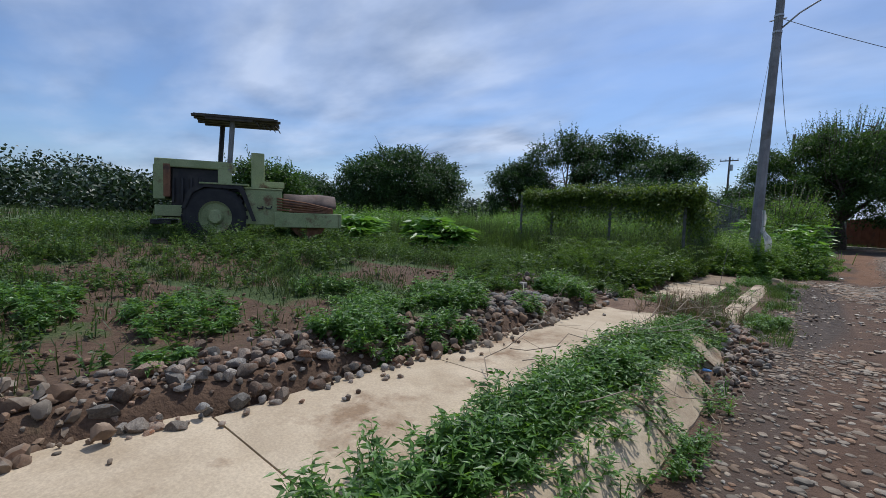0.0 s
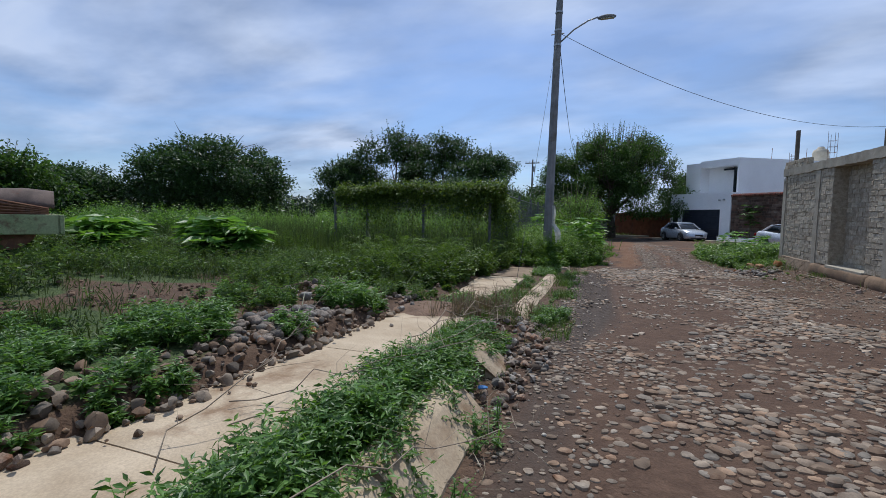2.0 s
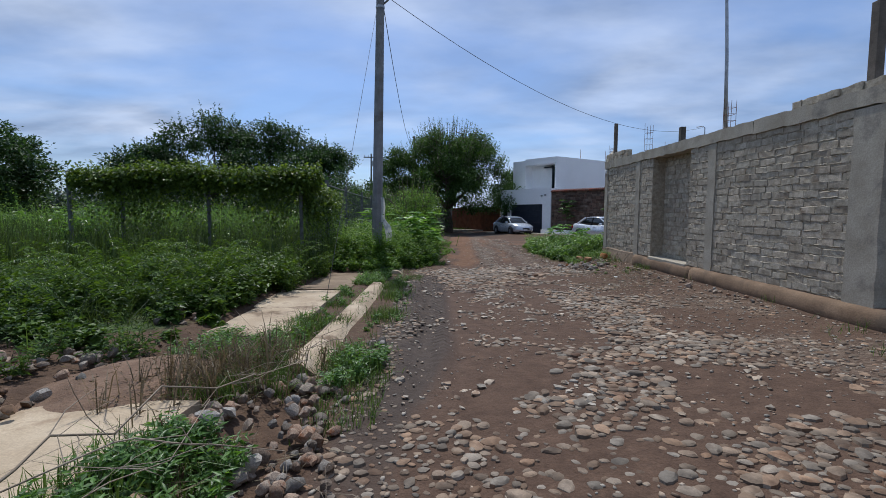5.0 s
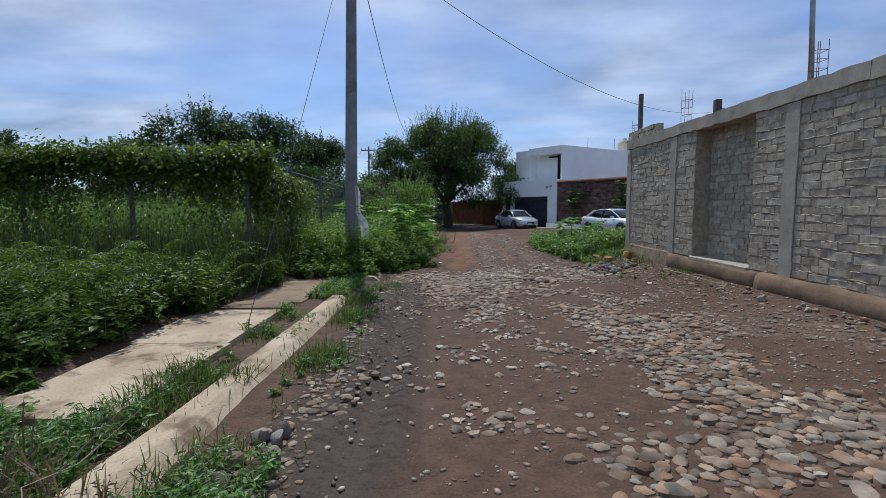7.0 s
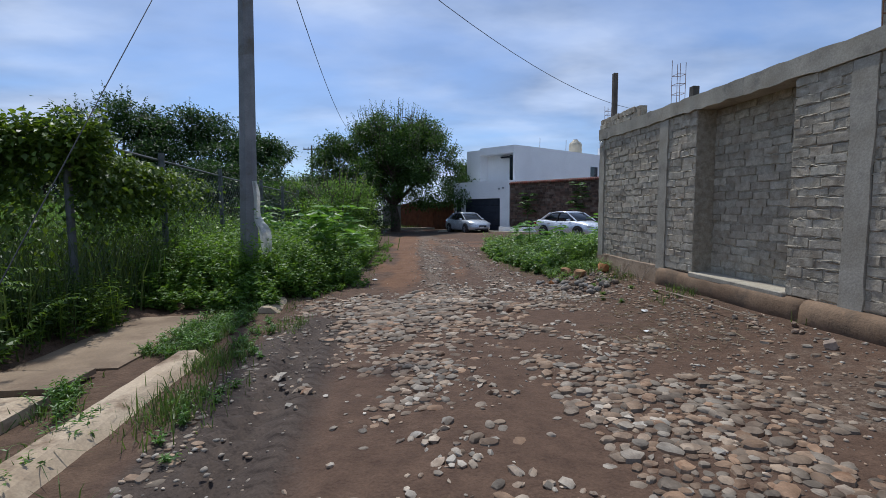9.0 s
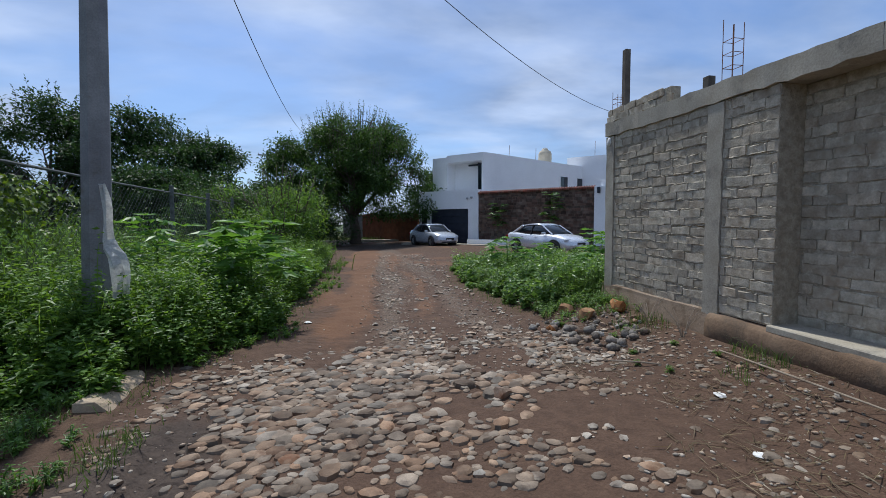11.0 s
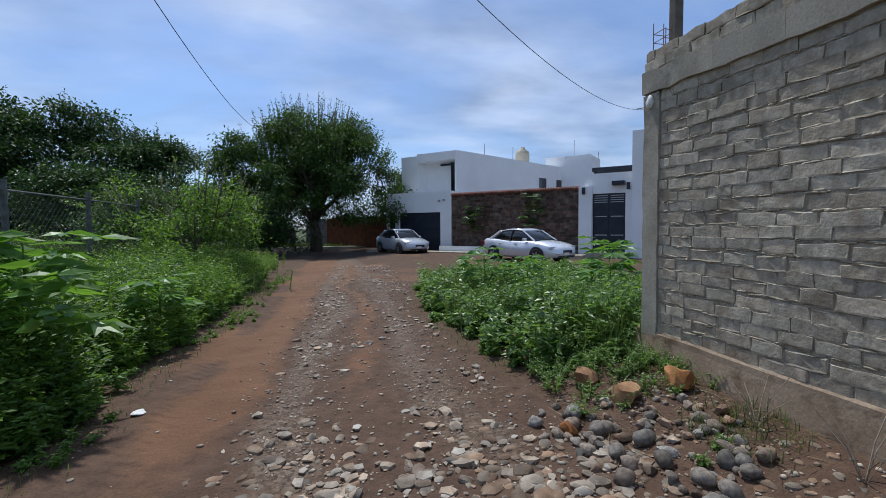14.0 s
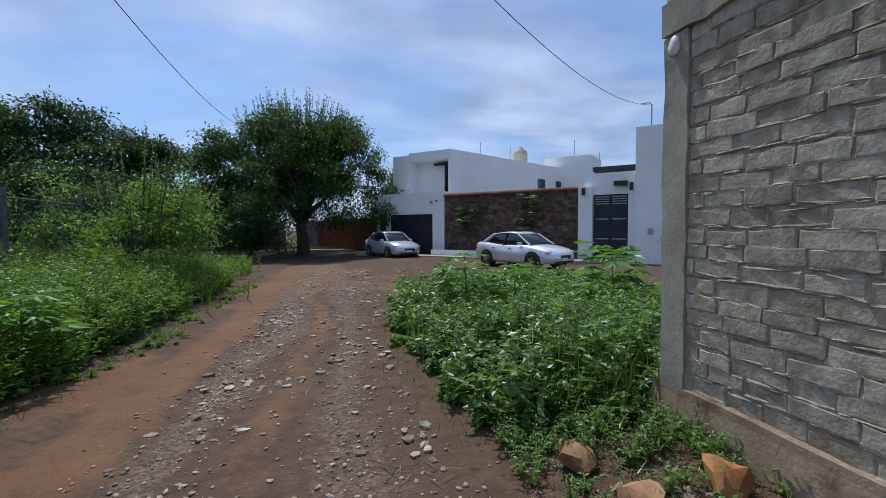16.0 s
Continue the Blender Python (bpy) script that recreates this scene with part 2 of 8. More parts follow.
M_BLOCK = surf("grey_adobe_block", (0.31, 0.268, 0.2), (0.47, 0.415, 0.325), 11.0, 0.95, 0.8, 48, vary=0.2, coord="World", c3=(0.25, 0.2, 0.14), c3_scale=3.0, c3_at=0.55, bump_dist=0.009)
M_BLOCKS = surf("grey_adobe_blocks", (0.31, 0.268, 0.2), (0.47, 0.415, 0.325), 11.0, 0.95, 0.8, 48, vary=0.2, coord="World", island=True, c3=(0.25, 0.2, 0.14), c3_scale=3.0, c3_at=0.55, bump_dist=0.009)
M_MORTAR = surf("mortar", (0.27, 0.232, 0.172), (0.42, 0.37, 0.285), 13.0, 0.95, 1.0, 45, bump_dist=0.02)
M_CONC = surf("cast_concrete", (0.325, 0.288, 0.222), (0.425, 0.385, 0.31), 3.0, 0.9, 0.35, 50, c3=(0.23, 0.21, 0.175), c3_scale=2.0)
M_PLINTH_END = surf("mud_splashed_footing", (0.24, 0.172, 0.115), (0.36, 0.275, 0.195), 2.5, 0.95, 0.6, 40, c3=(0.14, 0.092, 0.055), c3_scale=2.2, c3_at=0.52)
# stained footing; its dark brown also stands in for shade on the cheek wall
M_PLINTH = surf("stained_footing_and_shade", (0.14, 0.09, 0.055), (0.22, 0.148, 0.094), 2.5, 0.95, 0.7, 40, c3=(0.11, 0.08, 0.055), c3_scale=1.6, c3_at=0.5)
M_POLE = surf("weathered_pole", (0.17, 0.17, 0.175), (0.25, 0.25, 0.25), 3.0, 0.85, 0.3, 60, c3=(0.14, 0.125, 0.105), c3_scale=2.0)
M_STEEL = surf("galvanised_steel", (0.32, 0.33, 0.34), (0.45, 0.46, 0.47), 8.0, 0.5, 0.1, 80, metal=0.7)
M_RUST = surf("rusty_iron", (0.16, 0.07, 0.04), (0.26, 0.13, 0.07), 7.0, 0.9, 0.4, 60, c3=(0.10, 0.06, 0.045), c3_scale=3.0)
M_OLDRUST = surf("dull_old_rust", (0.085, 0.062, 0.052), (0.15, 0.11, 0.092), 5.0, 0.9, 0.4, 60, c3=(0.12, 0.06, 0.04), c3_scale=3.0)
M_WIRE = surf("black_cable", (0.05, 0.05, 0.052), (0.08, 0.08, 0.08), 5.0, 0.6, 0.0)
M_WOODPOST = surf("old_post", (0.09, 0.075, 0.06), (0.16, 0.135, 0.11), 6.0, 0.9, 0.4, 50)
M_DRYWOOD = surf("dry_branch", (0.22, 0.17, 0.12), (0.34, 0.28, 0.21), 8.0, 0.9, 0.3, 60)
M_TRGREEN = surf("faded_green_paint", (0.25, 0.295, 0.135), (0.36, 0.39, 0.20), 2.5, 0.7, 0.2, 40, c3=(0.16, 0.09, 0.05), c3_scale=3.3, c3_at=0.56)
M_TRDARK = surf("greasy_iron", (0.02, 0.02, 0.022), (0.045, 0.04, 0.038), 6.0, 0.7, 0.3, 50)
M_TYRE = surf("tyre_rubber", (0.022, 0.022, 0.025), (0.04, 0.038, 0.038), 5.0, 0.85, 0.3, 60)
M_THATCH = surf("rotten_roof", (0.05, 0.042, 0.035), (0.11, 0.095, 0.08), 6.0, 0.95, 0.5, 40)
M_WHITE = surf("white_render", (0.82, 0.83, 0.84), (0.87, 0.88, 0.89), 0.8, 0.85, 0.1, 60)
M_NAVY = surf("navy_metal", (0.012, 0.016, 0.028), (0.022, 0.027, 0.042), 3.0, 0.45, 0.05, 60)
M_BROWN = surf("brown_stone", (0.075, 0.05, 0.038), (0.15, 0.105, 0.08), 3.5, 0.85, 0.5, 40, vary=0.5, island=True)
M_TILE = surf("roof_tile", (0.13, 0.05, 0.035), (0.21, 0.09, 0.062), 5.0, 0.85, 0.3, 50, vary=0.3)
M_REDWALL = surf("rust_sheet_wall", (0.15, 0.05, 0.022), (0.22, 0.085, 0.04), 2.0, 0.85, 0.3, 40, c3=(0.10, 0.05, 0.03), c3_scale=1.5)
M_GREYWALL = surf("grey_wall", (0.17, 0.17, 0.17), (0.25, 0.25, 0.245), 2.0, 0.9, 0.3, 40)
M_TANK = surf("beige_tank", (0.48, 0.42, 0.31), (0.55, 0.49, 0.38), 3.0, 0.7, 0.1, 40)
M_GLASS = glass_mat("dark_glass", (0.012, 0.016, 0.02))
M_SILVER = car_paint("silver_paint", (0.74, 0.77, 0.82))
M_SILVER_B = car_paint("grey_silver_paint", (0.52, 0.555, 0.61))
M_RIM = surf("alloy", (0.42, 0.43, 0.45), (0.52, 0.53, 0.55), 5.0, 0.35, 0.0, metal=0.8)
M_LAMPGLASS = glass_mat("headlight_glass", (0.55, 0.58, 0.62), 0.1)
M_REDGLASS = glass_mat("red_lens", (0.3, 0.01, 0.01), 0.15)
M_PAPER = surf("dirty_plastic", (0.62, 0.62, 0.60), (0.75, 0.74, 0.71), 9.0, 0.6, 0.4, 50)
M_BLUE = surf("blue_plastic", (0.02, 0.10, 0.32), (0.05, 0.2, 0.45), 9.0, 0.5, 0.2, 50)
M_BARK = surf("bark", (0.075, 0.06, 0.048), (0.13, 0.105, 0.085), 6.0, 0.95, 0.6, 30)
L_WEED = leaf_mat("weed_leaf", (0.06, 0.142, 0.026), (0.166, 0.268, 0.057))
L_HERB = leaf_mat("dark_herb_leaf", (0.052, 0.13, 0.026), (0.13, 0.235, 0.05), rough=0.42, spec=0.45)
M_LINK = surf("weathered_wire", (0.09, 0.095, 0.09), (0.15, 0.155, 0.15), 8.0, 0.7, 0.0, 80, metal=0.3)
L_GRASS = leaf_mat("grass_blade", (0.055, 0.105, 0.024), (0.11, 0.165, 0.045), trans=0.35)
L_FIELD = leaf_mat("field_grass", (0.034, 0.062, 0.017), (0.072, 0.104, 0.030), trans=0.35)
L_FHERB = leaf_mat("field_herb_leaf", (0.042, 0.092, 0.022), (0.105, 0.165, 0.04), trans=0.35, spec=0.25)
L_FENCE = leaf_mat("fence_weed_leaf", (0.032, 0.075, 0.014), (0.105, 0.17, 0.032), trans=0.36, spec=0.25)
L_BED = leaf_mat("plot_leaf", (0.065, 0.145, 0.03), (0.18, 0.28, 0.075), rough=0.38, spec=0.5)
L_DRY = leaf_mat("dry_stalk", (0.11, 0.085, 0.05), (0.20, 0.16, 0.09), trans=0.2)
L_VINE = leaf_mat("vine_leaf", (0.05, 0.10, 0.018), (0.13, 0.19, 0.035), trans=0.38)
L_BIG = leaf_mat("broad_leaf", (0.065, 0.15, 0.03), (0.15, 0.28, 0.06), rough=0.42, spec=0.45, trans=0.45)
L_TREE = leaf_mat("tree_leaf", (0.022, 0.051, 0.016), (0.05, 0.10, 0.027), trans=0.27)
L_MESQ = leaf_mat("feathery_leaf", (0.026, 0.064, 0.015), (0.07, 0.13, 0.03), trans=0.36)
L_FAR = leaf_mat("distant_leaf", (0.020, 0.038, 0.016), (0.036, 0.062, 0.024), trans=0.15)

# ---- shape helpers ----


def part(name, bm, material, parent=None, label="", smooth=False):
    me = bpy.data.meshes.new(name)
    bm.to_mesh(me)
    bm.free()
    if smooth:
        me.polygons.foreach_set("use_smooth", [True] * len(me.polygons))
    me.materials.append(material)
    ob = new(name, me)
    ob.parent = parent
    if label:
        ob["label"] = label
    return ob


def holder(name, loc=(0, 0, 0), rz=0.0):
    ob = new(name)
    ob.matrix_world = pose(*loc, 0, 0, rz)
    return ob


def mesh_np(name, verts, faces, material, parent=None, label="", smooth=False, sharp=0):
    verts, faces = np.asarray(verts, np.float32), np.asarray(faces, np.int32)
    me = bpy.data.meshes.new(name)
    k = faces.shape[1]
    me.vertices.add(len(verts)); me.vertices.foreach_set("co", verts.ravel())
    me.loops.add(faces.size); me.loops.foreach_set("vertex_index", faces.ravel())
    me.polygons.add(len(faces))
    me.polygons.foreach_set("loop_start", np.arange(0, faces.size, k, dtype=np.int32))
    me.polygons.foreach_set("loop_total", np.full(len(faces), k, np.int32))
    me.update(calc_edges=True)
    me.polygons.foreach_set("use_smooth", np.full(len(faces), bool(smooth)))
    if sharp:
        me.set_sharp_from_angle(angle=radians(sharp))
    me.materials.append(material)
    ob = new(name, me)
    ob.parent = parent
    if label:
        ob["label"] = label
    return ob


def box(bm, x0, x1, y0, y1, z0, z1, bevel=0.0, m=None):
    g = bmesh.ops.create_cube(bm, size=1.0)["verts"]
    bmesh.ops.scale(bm, vec=(x1 - x0, y1 - y0, z1 - z0), verts=g)
    bmesh.ops.translate(bm, vec=((x0 + x1) / 2, (y0 + y1) / 2, (z0 + z1) / 2), verts=g)
    if m is not None:
        bmesh.ops.transform(bm, matrix=m, verts=g)
    if bevel:
        ed = list({e for v in g for e in v.link_edges})
        bmesh.ops.bevel(bm, geom=ed, offset=bevel, segments=2, affect="EDGES", profile=0.6)
    return bm


def boxed(*a, **k):
    return box(bmesh.new(), *a, **k)


def tube(bm, pts, radii, sides=8, cap=True):
    """A tapered tube along a line of points."""
    pts = [Vector(p) for p in pts]
    if not hasattr(radii, "__len__"):
        radii = [radii] * len(pts)
    rings = []
    for i, p in enumerate(pts):
        d = (pts[min(i + 1, len(pts) - 1)] - pts[max(i - 1, 0)]).normalized()
        a = d.orthogonal().normalized() if abs(d.z) > 0.9 else d.cross(Vector((0, 0, 1))).normalized()
        if abs(d.z) > 0.9:
            a = (Vector((1, 0, 0)) - d * d.x).normalized()
        b = d.cross(a)
        rings.append([bm.verts.new(p + (a * math.cos(2 * math.pi * k / sides) + b * math.sin(2 * math.pi * k / sides)) * radii[i])
                      for k in range(sides)])
    for r0, r1 in zip(rings, rings[1:]):
        for k in range(sides):
            bm.faces.new((r0[k], r0[(k + 1) % sides], r1[(k + 1) % sides], r1[k]))
    if cap:
        bm.faces.new(rings[0][::-1]); bm.faces.new(rings[-1])
    return bm


def tubed(pts, radii, sides=8):
    return tube(bmesh.new(), pts, radii, sides)


def smooth01(a, b, x):
    t = np.clip((x - a) / (b - a), 0, 1)
    return t * t * (3 - 2 * t)


def vnoise(x, y, scale=1.0, seed=0):
    """Smooth lattice noise from 0 to 1."""
    x, y = np.asarray(x, float) * scale, np.asarray(y, float) * scale
    xi, yi = np.floor(x), np.floor(y)
    fx, fy = x - xi, y - yi
    fx, fy = fx * fx * (3 - 2 * fx), fy * fy * (3 - 2 * fy)

    def hsh(i, j):
        v = np.sin(i * 127.1 + j * 311.7 + seed * 74.7) * 43758.5453
        return v - np.floor(v)
    return (hsh(xi, yi) * (1 - fx) + hsh(xi + 1, yi) * fx) * (1 - fy) + (hsh(xi, yi + 1) * (1 - fx) + hsh(xi + 1, yi + 1) * fx) * fy


def fbm(x, y, scale=1.0, seed=0, octaves=4):
    return sum(vnoise(x, y, scale * 2 ** k, seed + k) / 2 ** k for k in range(octaves)) / sum(1 / 2 ** k for k in range(octaves))


# ---- the lie of the land ----


def slab_z(y):
    return 0.25 - 0.15 * smooth01(9.5, 14.0, np.asarray(y, float))


def verge_left(y):
    """Where the road's bare earth ends on the side of the field."""
    y = np.asarray(y, float)
    return 0.32 + 0.85 * smooth01(20.3, 22.4, y) + 0.28 * smooth01(23, 27, y) + 0.28 * smooth01(28, 34, y) - 2.5 * smooth01(37, 44, y) + 0.22 * (fbm(y * 0 + 3.3, y, 0.9, 5) - 0.5)


def verge_right(y):
    """Where it ends on the side of the block wall."""
    y = np.asarray(y, float)
    return 6.3 - 1.45 * smooth01(21.9, 23.2, y) + 0.35 * smooth01(26, 29, y) + 0.95 * smooth01(29, 33, y) + 4 * smooth01(34, 38, y) + 0.3 * (fbm(y * 0 + 9.1, y, 0.9, 7) - 0.5)


def path_edge(y):
    """The footpath's edge on the side of the field."""
    return np.interp(y, (4.0, 5.2, 6.2, 7.5, 8.5, 11.0, 12.5), (-1.66, -1.62, -1.44, -1.37, -1.26, -1.28, -1.36))


def land(x, y):
    x, y = np.asarray(x, float), np.asarray(y, float)
    z = 0.05 * (fbm(x, y, 0.45, 1) - 0.5) + 0.022 * (fbm(x, y, 2.6, 2) - 0.5) * smooth01(60, 30, y)
    # the field climbs away from the path
    up = np.clip(path_edge(y) - x, 0, 7.4) * 0.088
    fade = 1 - 0.72 * smooth01(12.5, 19.0, y)
    lift = slab_z(y) + up * fade + 0.13 * (fbm(x, y, 0.6, 11) - 0.5) * smooth01(-1.6, -3, x)
    lift = lift * (1 - smooth01(34, 44, y)) 
    left = smooth01(0.04, -0.34, x - path_edge(y))
    z = z * (1 - left) + (lift + z) * left
    z = z + 0.075 * smooth01(-0.06, -0.34, x - path_edge(y)) * smooth01(-2.7, -2.1, x) * smooth01(3.0, 3.8, y) * smooth01(12.2, 11.2, y)
    strip = smooth01(0.1, -0.1, x) * smooth01(-1.5, -1.1, x) * smooth01(22, 19, y)
    z = z + strip * (slab_z(y) - 0.09)
    bank = smooth01(0.7, 0.0, x) * smooth01(19.5, 21, y) * smooth01(40, 34, y)
    z = z + 0.10 * bank
    # earth thrown against the wall
    z = z + (0.16 + 0.012 * (y - 14)) * smooth01(5.0, 6.2, x) * smooth01(27, 23, y) * smooth01(-5, 4, y)
    z = z + 0.12 * smooth01(38, 42, y) * smooth01(4, 8, x) * smooth01(80, 60, y)
    # wheel ruts
    wob = 0.12 * (fbm(y * 0, y, 0.35, 3) - 0.5)
    for cx, w, d, y0, y1 in ((1.05, 0.13, 0.055, 11.5, 20), (1.42, 0.10, 0.035, 9, 20), (1.85, 0.35, 0.03, 8, 60), (3.1, 0.32, 0.03, 8, 60)):
        g = np.exp(-((x - cx - wob - 0.03 * np.clip(y - 24, 0, 30)) / w) ** 2) * smooth01(y0, y0 + 1.5, y) * smooth01(y1 + 2, y1, y)
        z = z - d * g
    z = z + 0.03 * np.exp(-((x - 1.23 - wob) / 0.06) ** 2) * smooth01(12, 14, y) * smooth01(20, 18, y)
    # broken, washed-out surface where the cobbles have gone
    worn = smooth01(20.0, 21.5, y) * smooth01(44, 36, y) * smooth01(0.9, 1.8, x) * smooth01(6.0, 5.0, x)
    z = z + worn * (0.085 * (fbm(x, y, 1.3, 91) - 0.5) + 0.05 * (fbm(x, y, 4.2, 92) - 0.5))
    # tread marks across the soft rut
    tread = 0.022 * np.sign(np.sin(y * 42 + x * 22)) * np.exp(-((x - 0.95 - wob) / 0.16) ** 4) * smooth01(13, 15, y) * smooth01(20.2, 18.5, y)
    return z + tread


def barren(x, y):
    """Patches of naked soil in the field, 0 to 1."""
    p = 0.8 * smooth01(0.56, 0.66, fbm(x, y, 0.9, 61)) * smooth01(-9.5, -7.5, x) * smooth01(15.5, 13.0, y)
    for cx, cy, a, b in ((-3.0, 5.6, 1.1, 0.5), (-2.7, 11.4, 1.2, 0.6), (-2.9, 12.4, 1.0, 0.7), (-2.1, 13.2, 0.6, 0.5), (-4.6, 10.0, 0.9, 0.35), (-5.5, 7.4, 1.0, 0.35), (-3.3, 7.7, 0.5, 0.5), (-9.0, 5.6, 1.4, 0.3)):
        p = np.maximum(p, np.exp(-(((x - cx) / a) ** 2 + ((y - cy) / b) ** 2)) * (0.5 + fbm(x, y, 1.6, 62)))
    return np.clip(p, 0, 1)


def bare(x, y):
    """How bare the road is of plants, 0 to 1."""
    return smooth01(-0.1, 0.25, x - verge_left(y)) * smooth01(-0.1, 0.25, verge_right(y) - x)


def cobbled(x, y):
    """How densely the road is cobbled."""
    x, y = np.asarray(x, float), np.asarray(y, float)
    n1, n2 = fbm(x, y, 0.8, 21), fbm(x, y, 1.5, 23)
    d = np.ones_like(x) * 1.0
    # wheel tracks of bare mud, with islands of stones left standing between them
    mid = smooth01(11.4, 12.8, y + 0.5 * (n1 - 0.5)) * smooth01(18.9, 17.2, y - 0.25 * (x - 2))
    left = np.exp(-((x - 1.4) / 0.46) ** 4)
    right = np.exp(-((x - 2.85) / 0.40) ** 4) * smooth01(13.2, 14.2, y)
    crown = np.exp(-((x - 2.15) / 0.34) ** 4)
    d = d - mid * np.clip(left + right + 0.98 * crown * smooth01(0.52, 0.44, n2), 0, 1)
    d = d - 0.9 * np.exp(-((x - 0.95) / 0.3) ** 4) * smooth01(14.5, 16.0, y) * smooth01(20.2, 19.4, y)
    d = d - (0.55 - 0.25 * smooth01(16.5, 18.0, y)) * smooth01(4.5, 5.3, x) - 0.25 * smooth01(3.4, 4.4, x) * smooth01(15.5, 17.0, y)
    d = d - smooth01(20.4, 22.0, y - 0.25 * (x - 2.4)) * (1.02 - 0.1 * np.exp(-((x - 2.8) / 0.5) ** 2))
    d = d - 0.95 * smooth01(0.60, 0.67, n1) * (0.55 + 0.45 * smooth01(11.5, 13, y))
    for cx, cy, a, b in ((3.1, 19.4, 0.35, 0.4), (4.1, 19.2, 0.45, 0.35), (1.5, 9.0, 0.3, 0.42), (2.6, 10.6, 0.5, 0.3), (4.2, 12.4, 0.6, 0.5)):
        d = d - np.exp(-(((x - cx) / a) ** 2 + ((y - cy) / b) ** 2))
    d = d * smooth01(0.42, 0.7, x + 0.0131 * np.clip(19.8 - y, 0, 20)) * smooth01(6.3, 5.7, x)
    return np.clip(d, 0, 1)


def axis(lo, hi, fine, *rest):
    """Grid lines: fine between lo and hi, then ever wider out to the horizon."""
    v = list(np.arange(lo, hi, fine))
    a, s = lo, fine
    while a > -900:
        s = min(s * 1.16, 90); a -= s; v.append(a)
    a, s = hi, fine
    v.append(hi)
    while a < 900:
        s = min(s * 1.13, 90); a += s; v.append(a)
    return np.array(sorted(v))


def build_ground():
    gx, gy = axis(-4.0, 7.0, 0.075), axis(3.5, 31.0, 0.085)
    X, Y = np.meshgrid(gx, gy)
    Z = land(X + 0.0131 * np.clip(19.8 - Y, 0, 20) * smooth01(1.3, 0.5, X), Y) * smooth01(500, 150, np.hypot(X, Y))
    nx, ny = len(gx), len(gy)
    idx = np.arange(nx * ny).reshape(ny, nx)
    F = np.stack([idx[:-1, :-1], idx[:-1, 1:], idx[1:, 1:], idx[1:, :-1]], -1).reshape(-1, 4)
    ob = mesh_np("ground", np.stack([X, Y, Z], -1).reshape(-1, 3), F, M_EARTH, smooth=True)
    b = bare(X, Y)
    far_road = smooth01(40, 43, Y) * smooth01(54, 51, Y) * smooth01(16, 12, X)
    field = np.clip(1 - np.maximum(b * smooth01(46, 43, Y), far_road), 0, 1)
    n1 = fbm(X, Y, 0.8, 31)
    X0 = X
    X = X + 0.9 * (fbm(X, Y, 0.55, 34) - 0.5) * smooth01(20, 23, Y)
    red = 0.9 * np.exp(-((X - 2.1 - 0.05 * np.clip(Y - 22, 0, 30)) / 0.5) ** 2) * smooth01(19.0, 24, Y) + 0.55 * smooth01(21, 26, Y) * smooth01(0.45, 0.6, n1) + 0.6 * np.exp(-((X - 3.75) / 0.25) ** 2) * smooth01(21, 25, Y)
    mud = 0.85 * np.exp(-((X - 1.05) / 0.42) ** 2) * smooth01(11, 14, Y) * smooth01(20.5, 19, Y) + 0.55 * smooth01(0.2, 0.6, X) * smooth01(1.2, 0.8, X) * smooth01(20, 18, Y)
    # across the bend the same dark tone paints in the large tree's shadow
    mud = mud + 0.7 * smooth01(41, 43, Y) * smooth01(9, 5, X) * smooth01(50, 47, Y)
    grit = (0.55 * smooth01(20.5, 22, Y) * np.exp(-((X - 2.98 - 0.04 * np.clip(Y - 23, 0, 30)) / 0.42) ** 2) + 0.5 * smooth01(20.5, 22, Y) * np.exp(-((X - 4.35) / 0.42) ** 2)
            + 0.3 * cobbled(X, Y) + 0.35 * smooth01(4.2, 5.2, X) * smooth01(20, 16, Y))
    X = X0
    tread = (np.exp(-((X - 0.86) / 0.13) ** 4) + np.exp(-((X - 1.2) / 0.10) ** 4)) * smooth01(12.5, 14.5, Y) * smooth01(20.3, 19.0, Y)
    tread = tread + 0.5 * np.exp(-((X - 1.75) / 0.14) ** 4) * smooth01(20.5, 21.5, Y) * smooth01(0.45, 0.55, fbm(X, Y, 0.6, 35))
    soilm = field * smooth01(0.0, 0.5, field)
    green = field * (0.25 + 0.75 * smooth01(0.40, 0.56, fbm(X, Y, 0.5, 41))) * smooth01(-1.4, -2.4, X) + field * smooth01(19.5, 21, Y) * 0.3 + field * smooth01(60, 90, np.hypot(X, Y))
    green = green * (1 - 0.95 * barren(X, Y))
    for name, v in (("red", red), ("mud", mud), ("grit", grit), ("soil", soilm), ("green", green), ("tread", tread)):
        a = ob.data.attributes.new(name, "FLOAT", "POINT")
        a.data.foreach_set("value", np.clip(v, 0, 1).astype(np.float32).ravel())
    return tagged(ob, "brown earth road and grassy field, rutted and muddy in places", "ground", kind="structure")


GROUND = build_ground()

# ---- plants ----


